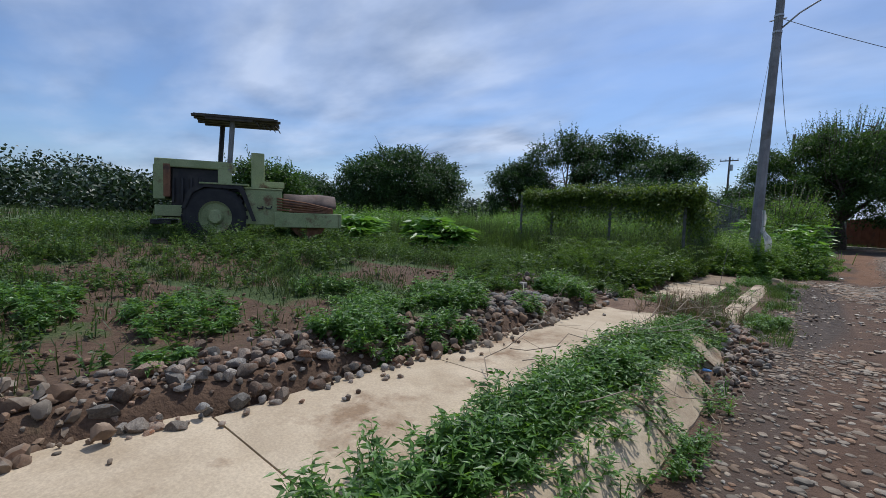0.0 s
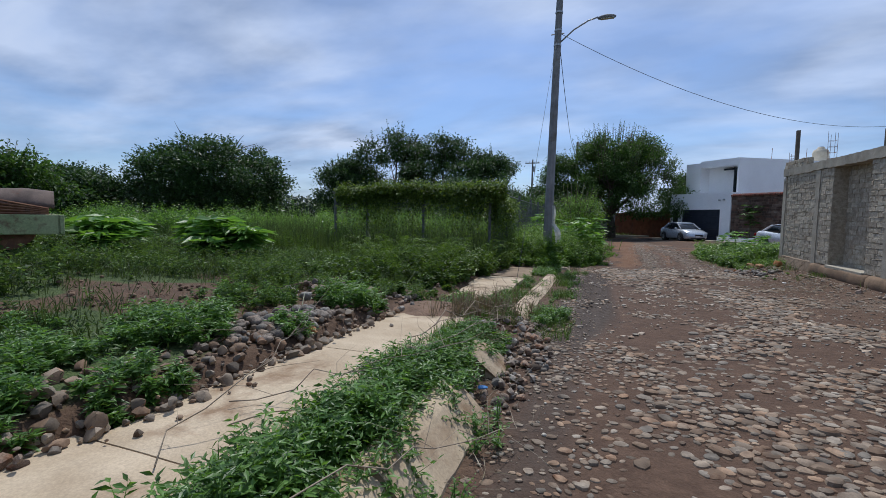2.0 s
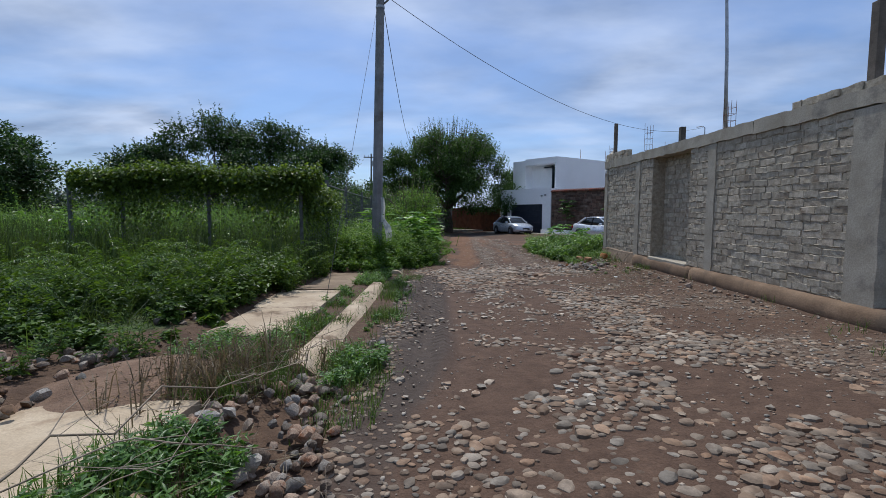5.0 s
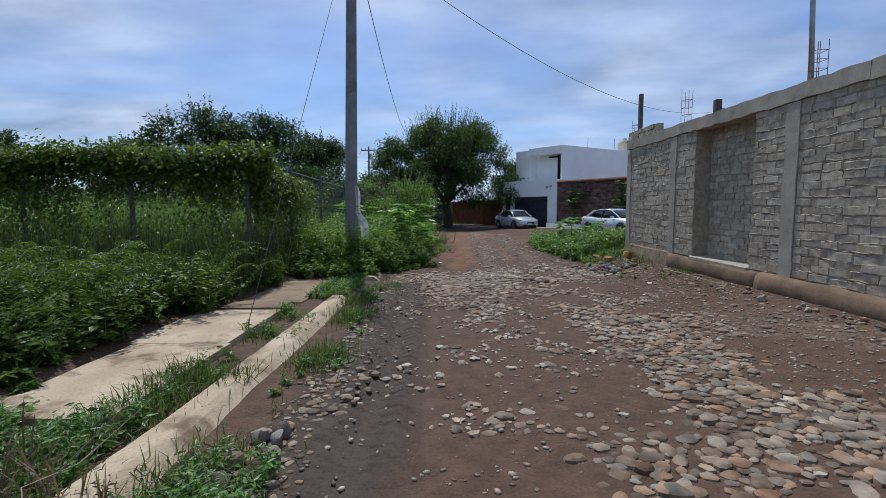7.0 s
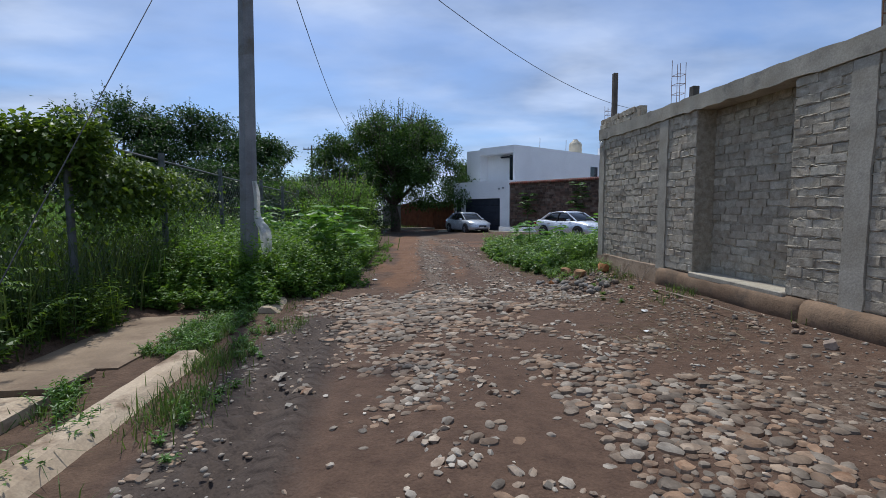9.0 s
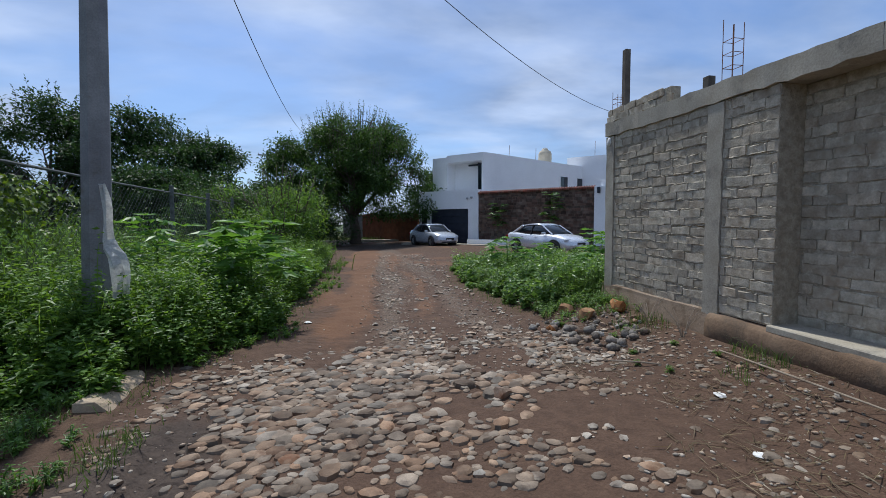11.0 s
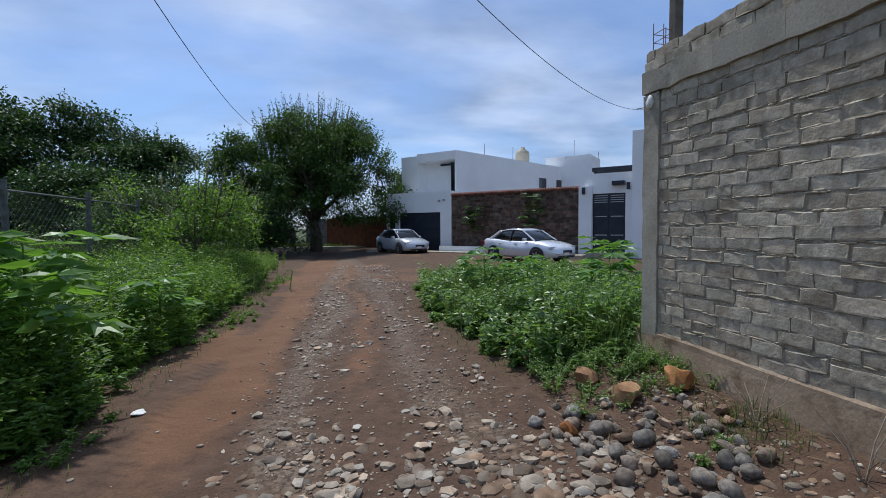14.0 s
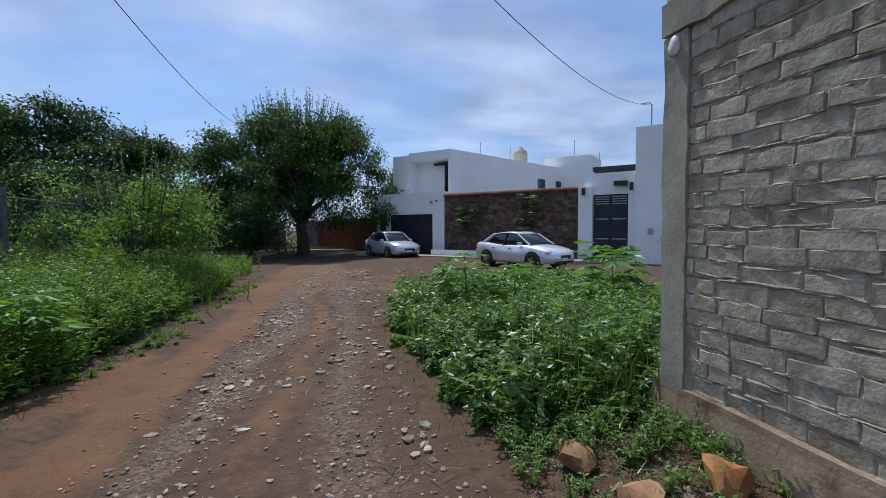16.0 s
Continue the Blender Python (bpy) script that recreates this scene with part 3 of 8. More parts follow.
class Foliage:
    """Gathers leaves and blades and joins them into one mesh."""

    def __init__(self, seed):
        self.r = np.random.default_rng(seed)
        self.v, self.f, self.n = [], [], 0

    def put(self, V, F):
        self.v.append(V.reshape(-1, 3)); self.f.append((F + self.n).reshape(-1, 3)); self.n += V.shape[0] * V.shape[1]

    def leaves(self, P, D, L, W, droop=0.2, simple=False):
        P, D = np.asarray(P, float), np.asarray(D, float)
        n = len(P)
        D = D / (np.linalg.norm(D, axis=1, keepdims=True) + 1e-9)
        up = np.array([0, 0, 1.0]) + self.r.normal(0, 0.45, (n, 3))
        S = np.cross(D, up); S /= np.linalg.norm(S, axis=1, keepdims=True) + 1e-9
        N = np.cross(S, D)
        L = np.broadcast_to(np.asarray(L, float), (n,))[:, None]; W = np.broadcast_to(np.asarray(W, float), (n,))[:, None]
        zd = np.array([0, 0, 1.0]) * droop
        tip = P + D * L - zd * L
        base = np.arange(n)[:, None, None]
        if simple:
            V = np.stack([P, P + D * L * 0.45 + S * W / 2, tip, P + D * L * 0.45 - S * W / 2], 1)
            F = np.array([[0, 1, 2], [0, 2, 3]])[None] + base * 4
        else:
            mid = P + D * L * 0.5 - N * W * 0.16 - zd * L * 0.22
            V = np.stack([P, P + D * L * 0.40 + S * W / 2 - zd * L * 0.15, P + D * L * 0.40 - S * W / 2 - zd * L * 0.15, mid, tip], 1)
            F = np.array([[0, 1, 3], [0, 3, 2], [1, 4, 3], [3, 4, 2]])[None] + base * 5
        self.put(V, F)

    def blades(self, P, H, W, lean=0.35):
        P = np.asarray(P, float)
        n = len(P)
        H = np.broadcast_to(np.asarray(H, float), (n,))[:, None]; W = np.broadcast_to(np.asarray(W, float), (n,))[:, None]
        a, b = self.r.uniform(0, 2 * np.pi, n), self.r.uniform(0, 2 * np.pi, n)
        S = np.stack([np.cos(a), np.sin(a), a * 0], 1) * W / 2
        k = np.abs(self.r.normal(0, lean, n))[:, None]
        B = np.stack([np.cos(b), np.sin(b), b * 0], 1) * k * H
        up = np.array([0, 0, 1.0]) * H
        m = P + B * 0.35 + up * 0.55
        V = np.stack([P - S, P + S, m - S * 0.8, m + S * 0.8, P + B + up * np.clip(1 - 0.35 * k, 0.3, 1)], 1)
        F = np.array([[0, 1, 3], [0, 3, 2], [2, 3, 4]])[None] + np.arange(n)[:, None, None] * 5
        self.put(V, F)

    def weeds(self, P, H, stems=5, per=14, spread=0.5, L=0.08, W=0.028, droop=0.25, low=0.12, simple=False, rise=0.35):
        """Leafy plants: stems that lean outward, leaves all the way up."""
        r = self.r
        P = np.asarray(P, float)
        n = len(P)
        H = np.broadcast_to(np.asarray(H, float), (n,))
        a = r.uniform(0, 2 * np.pi, (n, stems))
        k = np.sqrt(r.uniform(0, 1, (n, stems))) * spread
        h = H[:, None] * r.uniform(0.6, 1.08, (n, stems)) * (1 - 0.3 * (k / max(spread, 1e-3)) ** 2)
        dx, dy = np.cos(a) * k * H[:, None], np.sin(a) * k * H[:, None]
        t = np.linspace(low, 1, per)[None, None] + r.uniform(-0.03, 0.03, (n, stems, per))
        X = P[:, None, None, 0] + dx[..., None] * t ** 1.2
        Y = P[:, None, None, 1] + dy[..., None] * t ** 1.2
        Z = P[:, None, None, 2] + h[..., None] * np.sin(np.clip(t, 0, 1.1) * 1.35) / np.sin(1.35)
        ga = np.arange(per)[None, None] * 2.4 + r.uniform(0, 6.28, (n, stems, 1)) + r.normal(0, 0.4, (n, stems, per))
        D = np.stack([np.cos(ga), np.sin(ga), rise + r.normal(0, 0.3, ga.shape)], -1).reshape(-1, 3)
        s = (1.1 - 0.55 * np.clip(t, 0, 1)) * r.uniform(0.7, 1.25, ga.shape)
        s = np.broadcast_to(s, ga.shape).reshape(-1)
        self.leaves(np.stack([X, Y, Z], -1).reshape(-1, 3), D, L * s, W * s, droop, simple)
        # the stems
        i0, i1 = 0, per - 1
        A = np.stack([np.broadcast_to(P[:, None, 0], dx.shape), np.broadcast_to(P[:, None, 1], dx.shape), np.broadcast_to(P[:, None, 2], dx.shape)], -1).reshape(-1, 3)
        M = np.stack([X[..., per // 2], Y[..., per // 2], Z[..., per // 2]], -1).reshape(-1, 3)
        E = np.stack([X[..., i1], Y[..., i1], Z[..., i1]], -1).reshape(-1, 3)
        S = np.stack([np.sin(a), -np.cos(a), a * 0], -1).reshape(-1, 3) * 0.004
        V = np.stack([A - S, A + S, M - S, M + S, E], 1)
        F = np.array([[0, 1, 3], [0, 3, 2], [2, 3, 4]])[None] + np.arange(len(A))[:, None, None] * 5
        self.put(V, F)

    def fan(self, c, a, R, tilt, foot):
        """One big lobed leaf at c, facing a, on a stalk that rises from foot."""
        lobes = 7
        b = a + np.linspace(-2.4, 2.4, lobes)
        D = np.stack([np.cos(b), np.sin(b), np.full(lobes, tilt)], -1)
        self.leaves(np.repeat(c[None], lobes, 0), D, R * (0.7 + 0.5 * np.cos((b - a) * 0.5)), R * 0.42, 0.18)
        s = np.array([[math.sin(a), -math.cos(a), 0]]) * 0.006
        self.put(np.stack([foot[None] - s, foot[None] + s, c[None]], 1), np.array([[[0, 1, 2]]]))

    def done(self, name, material, parent=None, label="", category="", kind=""):
        ob = mesh_np(name, np.concatenate(self.v), np.concatenate(self.f), material, parent)
        return tagged(ob, label, category, kind=kind)


def scatter(r, n, x0, x1, y0, y1, keep=None, on=land):
    """Up to n places on the ground inside a rectangle, thinned by keep(x, y)."""
    x, y = r.uniform(x0, x1, n), r.uniform(y0, y1, n)
    if keep is not None:
        k = r.uniform(0, 1, n) < keep(x, y)
        x, y = x[k], y[k]
    return np.stack([x, y, on(x, y)], -1)


# ---- stones ----


def stone_shape(seed, flat=0.55, rough=0.16, level=1, chips=10):
    """One rounded stone about 1 across: points and triangles."""
    bm = bmesh.new()
    bmesh.ops.create_icosphere(bm, subdivisions=level, radius=0.5)
    rr = np.random.default_rng(seed)
    off = Vector(rr.uniform(-50, 50, 3))
    sx, sy = rr.uniform(0.8, 1.2), rr.uniform(0.65, 1.0)
    for v in bm.verts:
        k = 1 + rough * 2 * noise.noise(v.co * 2.2 + off)
        c = v.co * k
        v.co = Vector((c.x * sx, c.y * sy, c.z * flat))
    # chipped and flattened sides
    for _ in range(chips):
        q = Vector(rr.normal(0, 1, 3)); q.normalize()
        d = rr.uniform(0.24, 0.40) * math.sqrt((q.x * sx) ** 2 + (q.y * sy) ** 2 + (q.z * flat) ** 2)
        for v in bm.verts:
            over = v.co.dot(q) - d
            if over > 0:
                v.co -= q * over * 0.9
    bm.verts.ensure_lookup_table()
    V = np.array([v.co[:] for v in bm.verts]); F = np.array([[v.index for v in f.verts] for f in bm.faces])
    bm.free()
    return V, F


def stones_joined(name, P, size, turn, shapes, material, parent=None, sharp=0, label=""):
    v, f, k = [], [], 0
    for i, (p, s, a) in enumerate(zip(P, size, turn)):
        V, F = shapes[i % len(shapes)]
        c, sn = math.cos(a), math.sin(a)
        R = np.array([[c, -sn, 0], [sn, c, 0], [0, 0, 1.0]])
        v.append(V @ R.T * s + p); f.append(F + k); k += len(V)
    return mesh_np(name, np.concatenate(v), np.concatenate(f), material, parent, label, smooth=True, sharp=sharp)


def stone_parts(name, P, size, turn, shapes, material, parent, sharp=0):
    meshes = []
    for V, F in shapes:
        o = mesh_np(name, V, F, material, parent, smooth=True, sharp=sharp)
        meshes.append(o.data)
        bpy.data.objects.remove(o)
    for i, (p, s, a) in enumerate(zip(P, size, turn)):
        o = new(name, meshes[i % len(meshes)])
        o.parent = parent
        o.matrix_local = Matrix.LocRotScale(Vector(p), Euler((0, 0, a)), (s, s, s))


def jittered(r, x0, x1, y0, y1, step, jit=0.33):
    gx, gy = np.meshgrid(np.arange(x0, x1, step), np.arange(y0, y1, step * 0.87))
    gx = gx + (np.arange(gx.shape[0]) % 2)[:, None] * step / 2
    gx, gy = gx.ravel(), gy.ravel()
    return gx + r.uniform(-jit, jit, gx.shape) * step, gy + r.uniform(-jit, jit, gy.shape) * step

# ---- block wall along the road ----
WX, WT = 6.35, 0.16                   # its face and thickness


def course0(y):
    return 0.42 + 0.018 * (y - 15.3)


def beam0(y):
    return 2.79 + 0.016 * (y - 14.0)


def sloped(bm, x0, x1, y0, y1, za, zb, bevel=0.0):
    """A block between two heights that both run with the wall's slope."""
    g = bmesh.ops.create_cube(bm, size=1.0)["verts"]
    for v in g:
        y = y0 if v.co.y < 0 else y1
        v.co = Vector((x0 if v.co.x < 0 else x1, y, (za if v.co.z < 0 else zb)(y)))
    if bevel:
        bmesh.ops.bevel(bm, geom=list({e for v in g for e in v.link_edges}), offset=bevel, segments=1, affect="EDGES")
    return bm


WALL = holder("wall_east")
tagged(WALL, "unfinished grey block wall with concrete posts and tie beam", "wall", kind="structure")
NICHE = (17.89, 19.45)
COLUMNS = ((22.22, 22.43), (20.11, 20.33), (17.05, 17.28), (13.95, 14.36), (10.55, 10.8), (6.6, 6.85))
# mortar core set back behind the blocks' faces
for y0, y1 in ((20.33, 22.22), (NICHE[1], 20.11), (17.28, NICHE[0]), (14.36, 17.05), (6.85, 10.55), (-6.0, 6.6)):
    part("mortar_bed", sloped(bmesh.new(), WX + 0.009, WX + WT, y0, y1, course0, beam0), M_MORTAR, WALL)
part("mortar_bed", sloped(bmesh.new(), WX + 0.311, WX + 0.46, NICHE[0] - 0.15, NICHE[1] + 0.15, course0, beam0), M_MORTAR, WALL)
for y0, y1 in ((NICHE[0] - 0.15, NICHE[0]), (NICHE[1], NICHE[1] + 0.15)):
    part("niche_cheek", sloped(bmesh.new(), WX + WT + 0.002, WX + 0.32, y0, y1, course0, beam0), M_MORTAR, WALL)
for i, (y0, y1) in enumerate(COLUMNS):
    bm = bmesh.new()
    k = 14
    rr = random.Random(i)
    rows = []
    for j in range(k + 1):
        f = j / k
        wob = [rr.uniform(-0.012, 0.012) for _ in range(2)]
        ya, yb = y0 + wob[0], y1 + wob[1]
        za = course0(ya) - 0.06 + f * (beam0(ya) - course0(ya) + 0.05)
        rows.append([bm.verts.new(c) for c in ((WX - 0.015, ya, za), (WX - 0.015, yb, za), (WX + WT + 0.01, yb, za), (WX + WT + 0.01, ya, za))])
    for a, b in zip(rows, rows[1:]):
        for q in range(4):
            bm.faces.new((a[q], b[q], b[(q + 1) % 4], a[(q + 1) % 4]))
    bm.faces.new(rows[0]); bm.faces.new(rows[-1][::-1])
    bmesh.ops.recalc_face_normals(bm, faces=bm.faces)
    part("column", bm, M_CONC, WALL)
# tie beam with an uneven lower edge, in casts
for y0, y1 in ((-6.0, 6.7), (6.7, 13.95), (13.953, 16.1), (16.1, 18.6), (18.6, 21.0), (21.0, 22.45)):
    bm = bmesh.new()
    n = max(2, int((y1 - y0) / 0.12))
    rr = random.Random(int(y0 * 10))
    rows = []
    up = 0.13 if y0 == 6.7 else 0.0
    for j in range(n + 1):
        y = y0 + (y1 - y0 - 0.003) * j / n
        d = rr.uniform(-0.016, 0.012)
        rows.append([bm.verts.new(c) for c in ((WX - 0.028, y, beam0(y) + up + d), (WX - 0.028 + rr.uniform(-.006, .006), y, beam0(y) + 0.21 + up + rr.uniform(-.012, .012)),
                                               (WX + WT, y, beam0(y) + 0.21 + up), (WX + WT, y, beam0(y) + up))])
    for a, b in zip(rows, rows[1:]):
        for q in range(4):
            bm.faces.new((a[q], a[(q + 1) % 4], b[(q + 1) % 4], b[q]))
    bm.faces.new(rows[0][::-1]); bm.faces.new(rows[-1])
    bmesh.ops.recalc_face_normals(bm, faces=bm.faces)
    part("tie_beam", bm, M_CONC, WALL)
part("niche_sill", sloped(bmesh.new(), WX - 0.05, WX + 0.32, NICHE[0] - 0.02, NICHE[1] + 0.02, lambda y: course0(y) - 0.05, lambda y: course0(y) + 0.02, 0.01), M_CONC, WALL)
part("niche_lintel", sloped(bmesh.new(), WX + WT + 0.004, WX + 0.46, NICHE[0] - 0.15, NICHE[1] + 0.15, lambda y: beam0(y) + 0.002, lambda y: beam0(y) + 0.2), M_CONC, WALL)


def footing(y0, y1, out, top, flat=False):
    bm = bmesh.new()
    n = max(2, int((y1 - y0) / 0.15))
    rows = []
    for j in range(n + 1):
        y = y0 + (y1 - y0) * j / n
        w = 0.05 * (float(fbm(y, 1.7, 1.2, 61)) - 0.5) + 0.03 * (float(fbm(y, 4.7, 6.0, 66)) - 0.5)
        t = course0(y) + top + 0.03 * (float(fbm(y, 9.7, 2.2, 67)) - 0.5)
        zl = float(land(WX - out, y)) - 0.15
        prof = ((WX - out * 1.05 + w, zl), (WX - out + w, t - 0.16), (WX - out * 0.86 + w, t - 0.07), (WX - out * 0.5 + w, t - 0.02), (WX + 0.03, t + 0.004), (WX + WT, t), (WX + WT, zl))
        if flat:
            prof = ((WX - out * 4 + w, zl), (WX - out * 3 + w * 0.4, zl + 0.18), (WX - out + w * 0.3, t - 0.06), (WX - out * 0.8 + w * 0.2, t - 0.01), (WX + 0.006, t + 0.012), (WX + WT, t), (WX + WT, zl))
        rows.append([bm.verts.new((x, y, z)) for x, z in prof])
    for a, b in zip(rows, rows[1:]):
        for q in range(7):
            bm.faces.new((a[q], a[(q + 1) % 7], b[(q + 1) % 7], b[q]))
    bm.faces.new(rows[0][::-1]); bm.faces.new(rows[-1])
    bmesh.ops.recalc_face_normals(bm, faces=bm.faces)
    return bm


part("footing", footing(-6.0, 17.6, 0.12, 0.0), M_PLINTH, WALL, "rounded concrete footing stained orange by mud", True)
part("footing", footing(17.605, 20.2, 0.09, -0.01), M_PLINTH, WALL, "rounded concrete footing stained orange by mud", True)
part("footing", footing(20.205, 22.5, 0.014, 0.0, True), M_PLINTH_END, WALL, "flat concrete footing splashed with mud")
# inside walls that close the plot
part("inner_wall", boxed(12.5, 12.66, -6, 24, 0, 2.6), M_BLOCKS, WALL)
part("inner_wall", boxed(6.55, 12.4, -6.0, -5.84, 0, 2.6), M_BLOCKS, WALL)

# cheek wall behind the gateway's column, its deep shade put into the dark brown
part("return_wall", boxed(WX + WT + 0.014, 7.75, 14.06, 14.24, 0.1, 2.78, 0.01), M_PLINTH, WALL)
# near-black boards leaning on it, added to stand in for the gateway's shade
for k in range(4):
    b_ = part("old_board", boxed(-0.09, 0.09, -0.02, 0.02, 0, 1.9 + 0.12 * (k % 3), 0.004, m=pose(6.86 + 0.2 * k, 13.72, 0.2, -8, 0.8 * k, 0)), M_TRDARK)
    tagged(b_, "near-black board leaning in the gateway, standing in for its shade", "board", "boards in the gateway")

# posts and bars that stand up behind the wall
for name, x, y, z0, z1, w in (("concrete_post", 6.56, 22.27, 0.3, 4.27, 0.045), ("concrete_post", 6.62, 14.42, 2.8, 4.12, 0.055), ("concrete_post", 9.37, 23.7, 0.1, 4.48, 0.08)):
    bm = boxed(x - w, x + w, y - w, y + w, z0, z1, 0.008)
    tagged(part(name, bm, M_WOODPOST), "dark square unfinished post standing behind the wall", "post", "posts behind the wall")
p = part("leaning_plank", boxed(-0.06, 0.06, -0.03, 0.03, 0, 3.0, 0.005, m=pose(6.66, 13.05, 0.12, -14, 0, 0)), M_WOODPOST)
tagged(p, "dark wooden plank leaning in the gateway of the wall", "plank")


def rebar(x, y, z0, z1, w=0.07, rods=4):
    h = holder("rebar_cage", (x, y, z0))
    for k in range(rods):
        dx, dy = ((-1, -1), (1, -1), (1, 1), (-1, 1))[k]
        part("bar", tubed([(dx * w, dy * w, -0.3), (dx * w * 1.05, dy * w, (z1 - z0) * (0.9 + 0.05 * k))], 0.0045, 5), M_RUST, h)
    for j in range(4):
        z = 0.08 + j * (z1 - z0) * 0.2
        part("tie", tubed([(-w, -w, z), (w, -w, z), (w, w, z), (-w, w, z), (-w, -w, z)], 0.004, 4), M_RUST, h)
    return tagged(h, "rusty reinforcing bars sticking up from a column", "rebar", "bars above the columns")


for x, y, z0, z1 in ((6.62, 20.3, 3.1, 3.85), (6.62, 17.15, 3.05, 3.65), (6.62, 13.95, 3.0, 3.75), (6.5, 22.35, 3.2, 3.62)):
    rebar(x, y, z0, z1)
bm = tubed([(6.6, 17.2, 2.6), (6.605, 17.3, 4.5), (6.61, 17.42, 5.9), (6.60, 17.44, 6.02), (6.56, 17.5, 6.07), (6.5, 17.56, 6.05), (6.47, 17.6, 5.98)], [0.035, 0.03, 0.026, 0.024, 0.022, 0.022, 0.02], 8)
tagged(part("conduit_mast", bm, M_STEEL, smooth=True), "thin grey metal conduit mast with a hooked top", "mast")
bm = bmesh.new()
bmesh.ops.create_icosphere(bm, subdivisions=2, radius=0.05)
for v in bm.verts:
    v.co = Vector((v.co.x * 0.5 + WX - 0.03, v.co.y + 22.33, v.co.z * 1.3 + 2.83)) + Vector(noise.noise_vector(v.co * 30)) * 0.012
tagged(part("insulator", bm, M_PAPER, smooth=True), "small white insulator on the corner of the wall", "insulator")

# ---- footpath and kerb ----
PATHWAY = holder("pavement")
tagged(PATHWAY, "cream concrete footpath slabs with stones and mud spilled on them", "pavement", kind="structure")


def slab(x0, x1, y0, y1, mat, lift=0.0, tilt=0.0, thick=0.14):
    bm = bmesh.new()
    nx, ny = 10, max(4, int((y1 - y0) / 0.14))
    V = {}
    for side in (0, 1):
        for i in range(nx + 1):
            for j in range(ny + 1):
                x, y = x0 + (x1 - x0) * i / nx, y0 + (y1 - y0) * j / ny
                ed = 0.012 * (fbm(x, y, 5.0, 71) - 0.5) * (i in (0, nx))
                z = slab_z(y) + lift + tilt * (y - y0) + 0.012 * (fbm(x, y, 1.5, 72) - 0.5) - (thick if side else 0)
                if not side and (i in (0, nx) or j in (0, ny)):
                    z -= 0.012
                V[side, i, j] = bm.verts.new((x + ed, y, z))
    for i in range(nx):
        for j in range(ny):
            bm.faces.new((V[0, i, j], V[0, i + 1, j], V[0, i + 1, j + 1], V[0, i, j + 1]))
            bm.faces.new((V[1, i, j + 1], V[1, i + 1, j + 1], V[1, i + 1, j], V[1, i, j]))
    for i in range(nx):
        for j in (0, ny):
            bm.faces.new((V[0, i, j], V[0, i + 1, j], V[1, i + 1, j], V[1, i, j]))
    for j in range(ny):
        for i in (0, nx):
            bm.faces.new((V[0, i, j], V[0, i, j + 1], V[1, i, j + 1], V[1, i, j]))
    bmesh.ops.recalc_face_normals(bm, faces=bm.faces)
    return part("slab", bm, mat, PATHWAY, smooth=False)


edges = (0.6, 3.3, 5.96, 7.74, 9.7, 11.75)
for a, b in zip(edges, edges[1:]):
    slab(-1.78 if b < 6 else -1.56 if b < 8 else -1.42, -0.36, a + 0.006, b - 0.006, M_SLAB)
slab(-1.47, -0.5, 13.7, 15.3, M_SLAB2, -0.01)
slab(-1.62, -0.54, 15.31, 16.75, M_SLAB2, -0.01, 0.01)
slab(-1.45, -0.60, 16.9, 17.35, M_SLABDIRT, 0.0, 0.0, 0.06)
slab(-1.75, -0.52, 17.5, 19.6, M_SLABDIRT, -0.055)

KERB = holder("kerb")
tagged(KERB, "broken cream concrete kerb along the road, sloping on its outer face", "kerb", kind="structure")


def kerb(y0, y1, x=0.0, ragged0=0.0, ragged1=0.0):
    bm = bmesh.new()
    prof = ((0.0, -0.25), (0.0, 0.0), (0.03, 0.02), (0.17, 0.015), (0.22, -0.01), (0.43, -0.20), (0.45, -0.4))
    n = max(3, int((y1 - y0) / 0.12))
    rows = []
    for j in range(n + 1):
        y = y0 + (y1 - y0) * j / n
        rag = (ragged0 if j == 0 else 0) + (ragged1 if j == n else 0)
        w = 0.02 * (float(fbm(3.3, y, 1.6, 81)) - 0.5)
        zt = float(slab_z(y)) - 0.03
        rows.append([bm.verts.new((x + px + w + random.uniform(-1, 1) * 0.006, y + rag * random.uniform(-1, 1), zt + pz - 0.03 * abs(rag) * random.random() + random.uniform(-1, 1) * 0.004)) for px, pz in prof])
    k = len(prof)
    for a, b in zip(rows, rows[1:]):
        for q in range(k):
            bm.faces.new((a[q], a[(q + 1) % k], b[(q + 1) % k], b[q]))
    bm.faces.new(rows[0][::-1]); bm.faces.new(rows[-1])
    bmesh.ops.recalc_face_normals(bm, faces=bm.faces)
    return part("kerb_length", bm, M_SLAB2 if y0 > 12 else M_SLAB, KERB)


random.seed(4)
for a, b in ((2.0, 4.6), (4.61, 6.6), (6.61, 8.02)):
    kerb(a, b)
kerb(8.04, 9.3, 0.015, 0.03, 0.06)
kerb(10.1, 10.6, -0.06, 0.09, 0.1)
kerb(12.75, 14.45, -0.14, 0.08, 0.0)
kerb(14.46, 17.8, -0.14, 0.0, 0.05)
kerb(19.75, 20.5, 0.02, 0.05, 0.12)

# ---- electric pole ----
POLE = holder("electric_pole", (-0.57, 21.39, -0.05))
tagged(POLE, "grey octagonal concrete electric pole with a street lamp", "pole")
POLE_TOP = Vector((0.17, 0.27, 9.75))


def on_pole(z):
    return POLE_TOP * (z / 9.2)


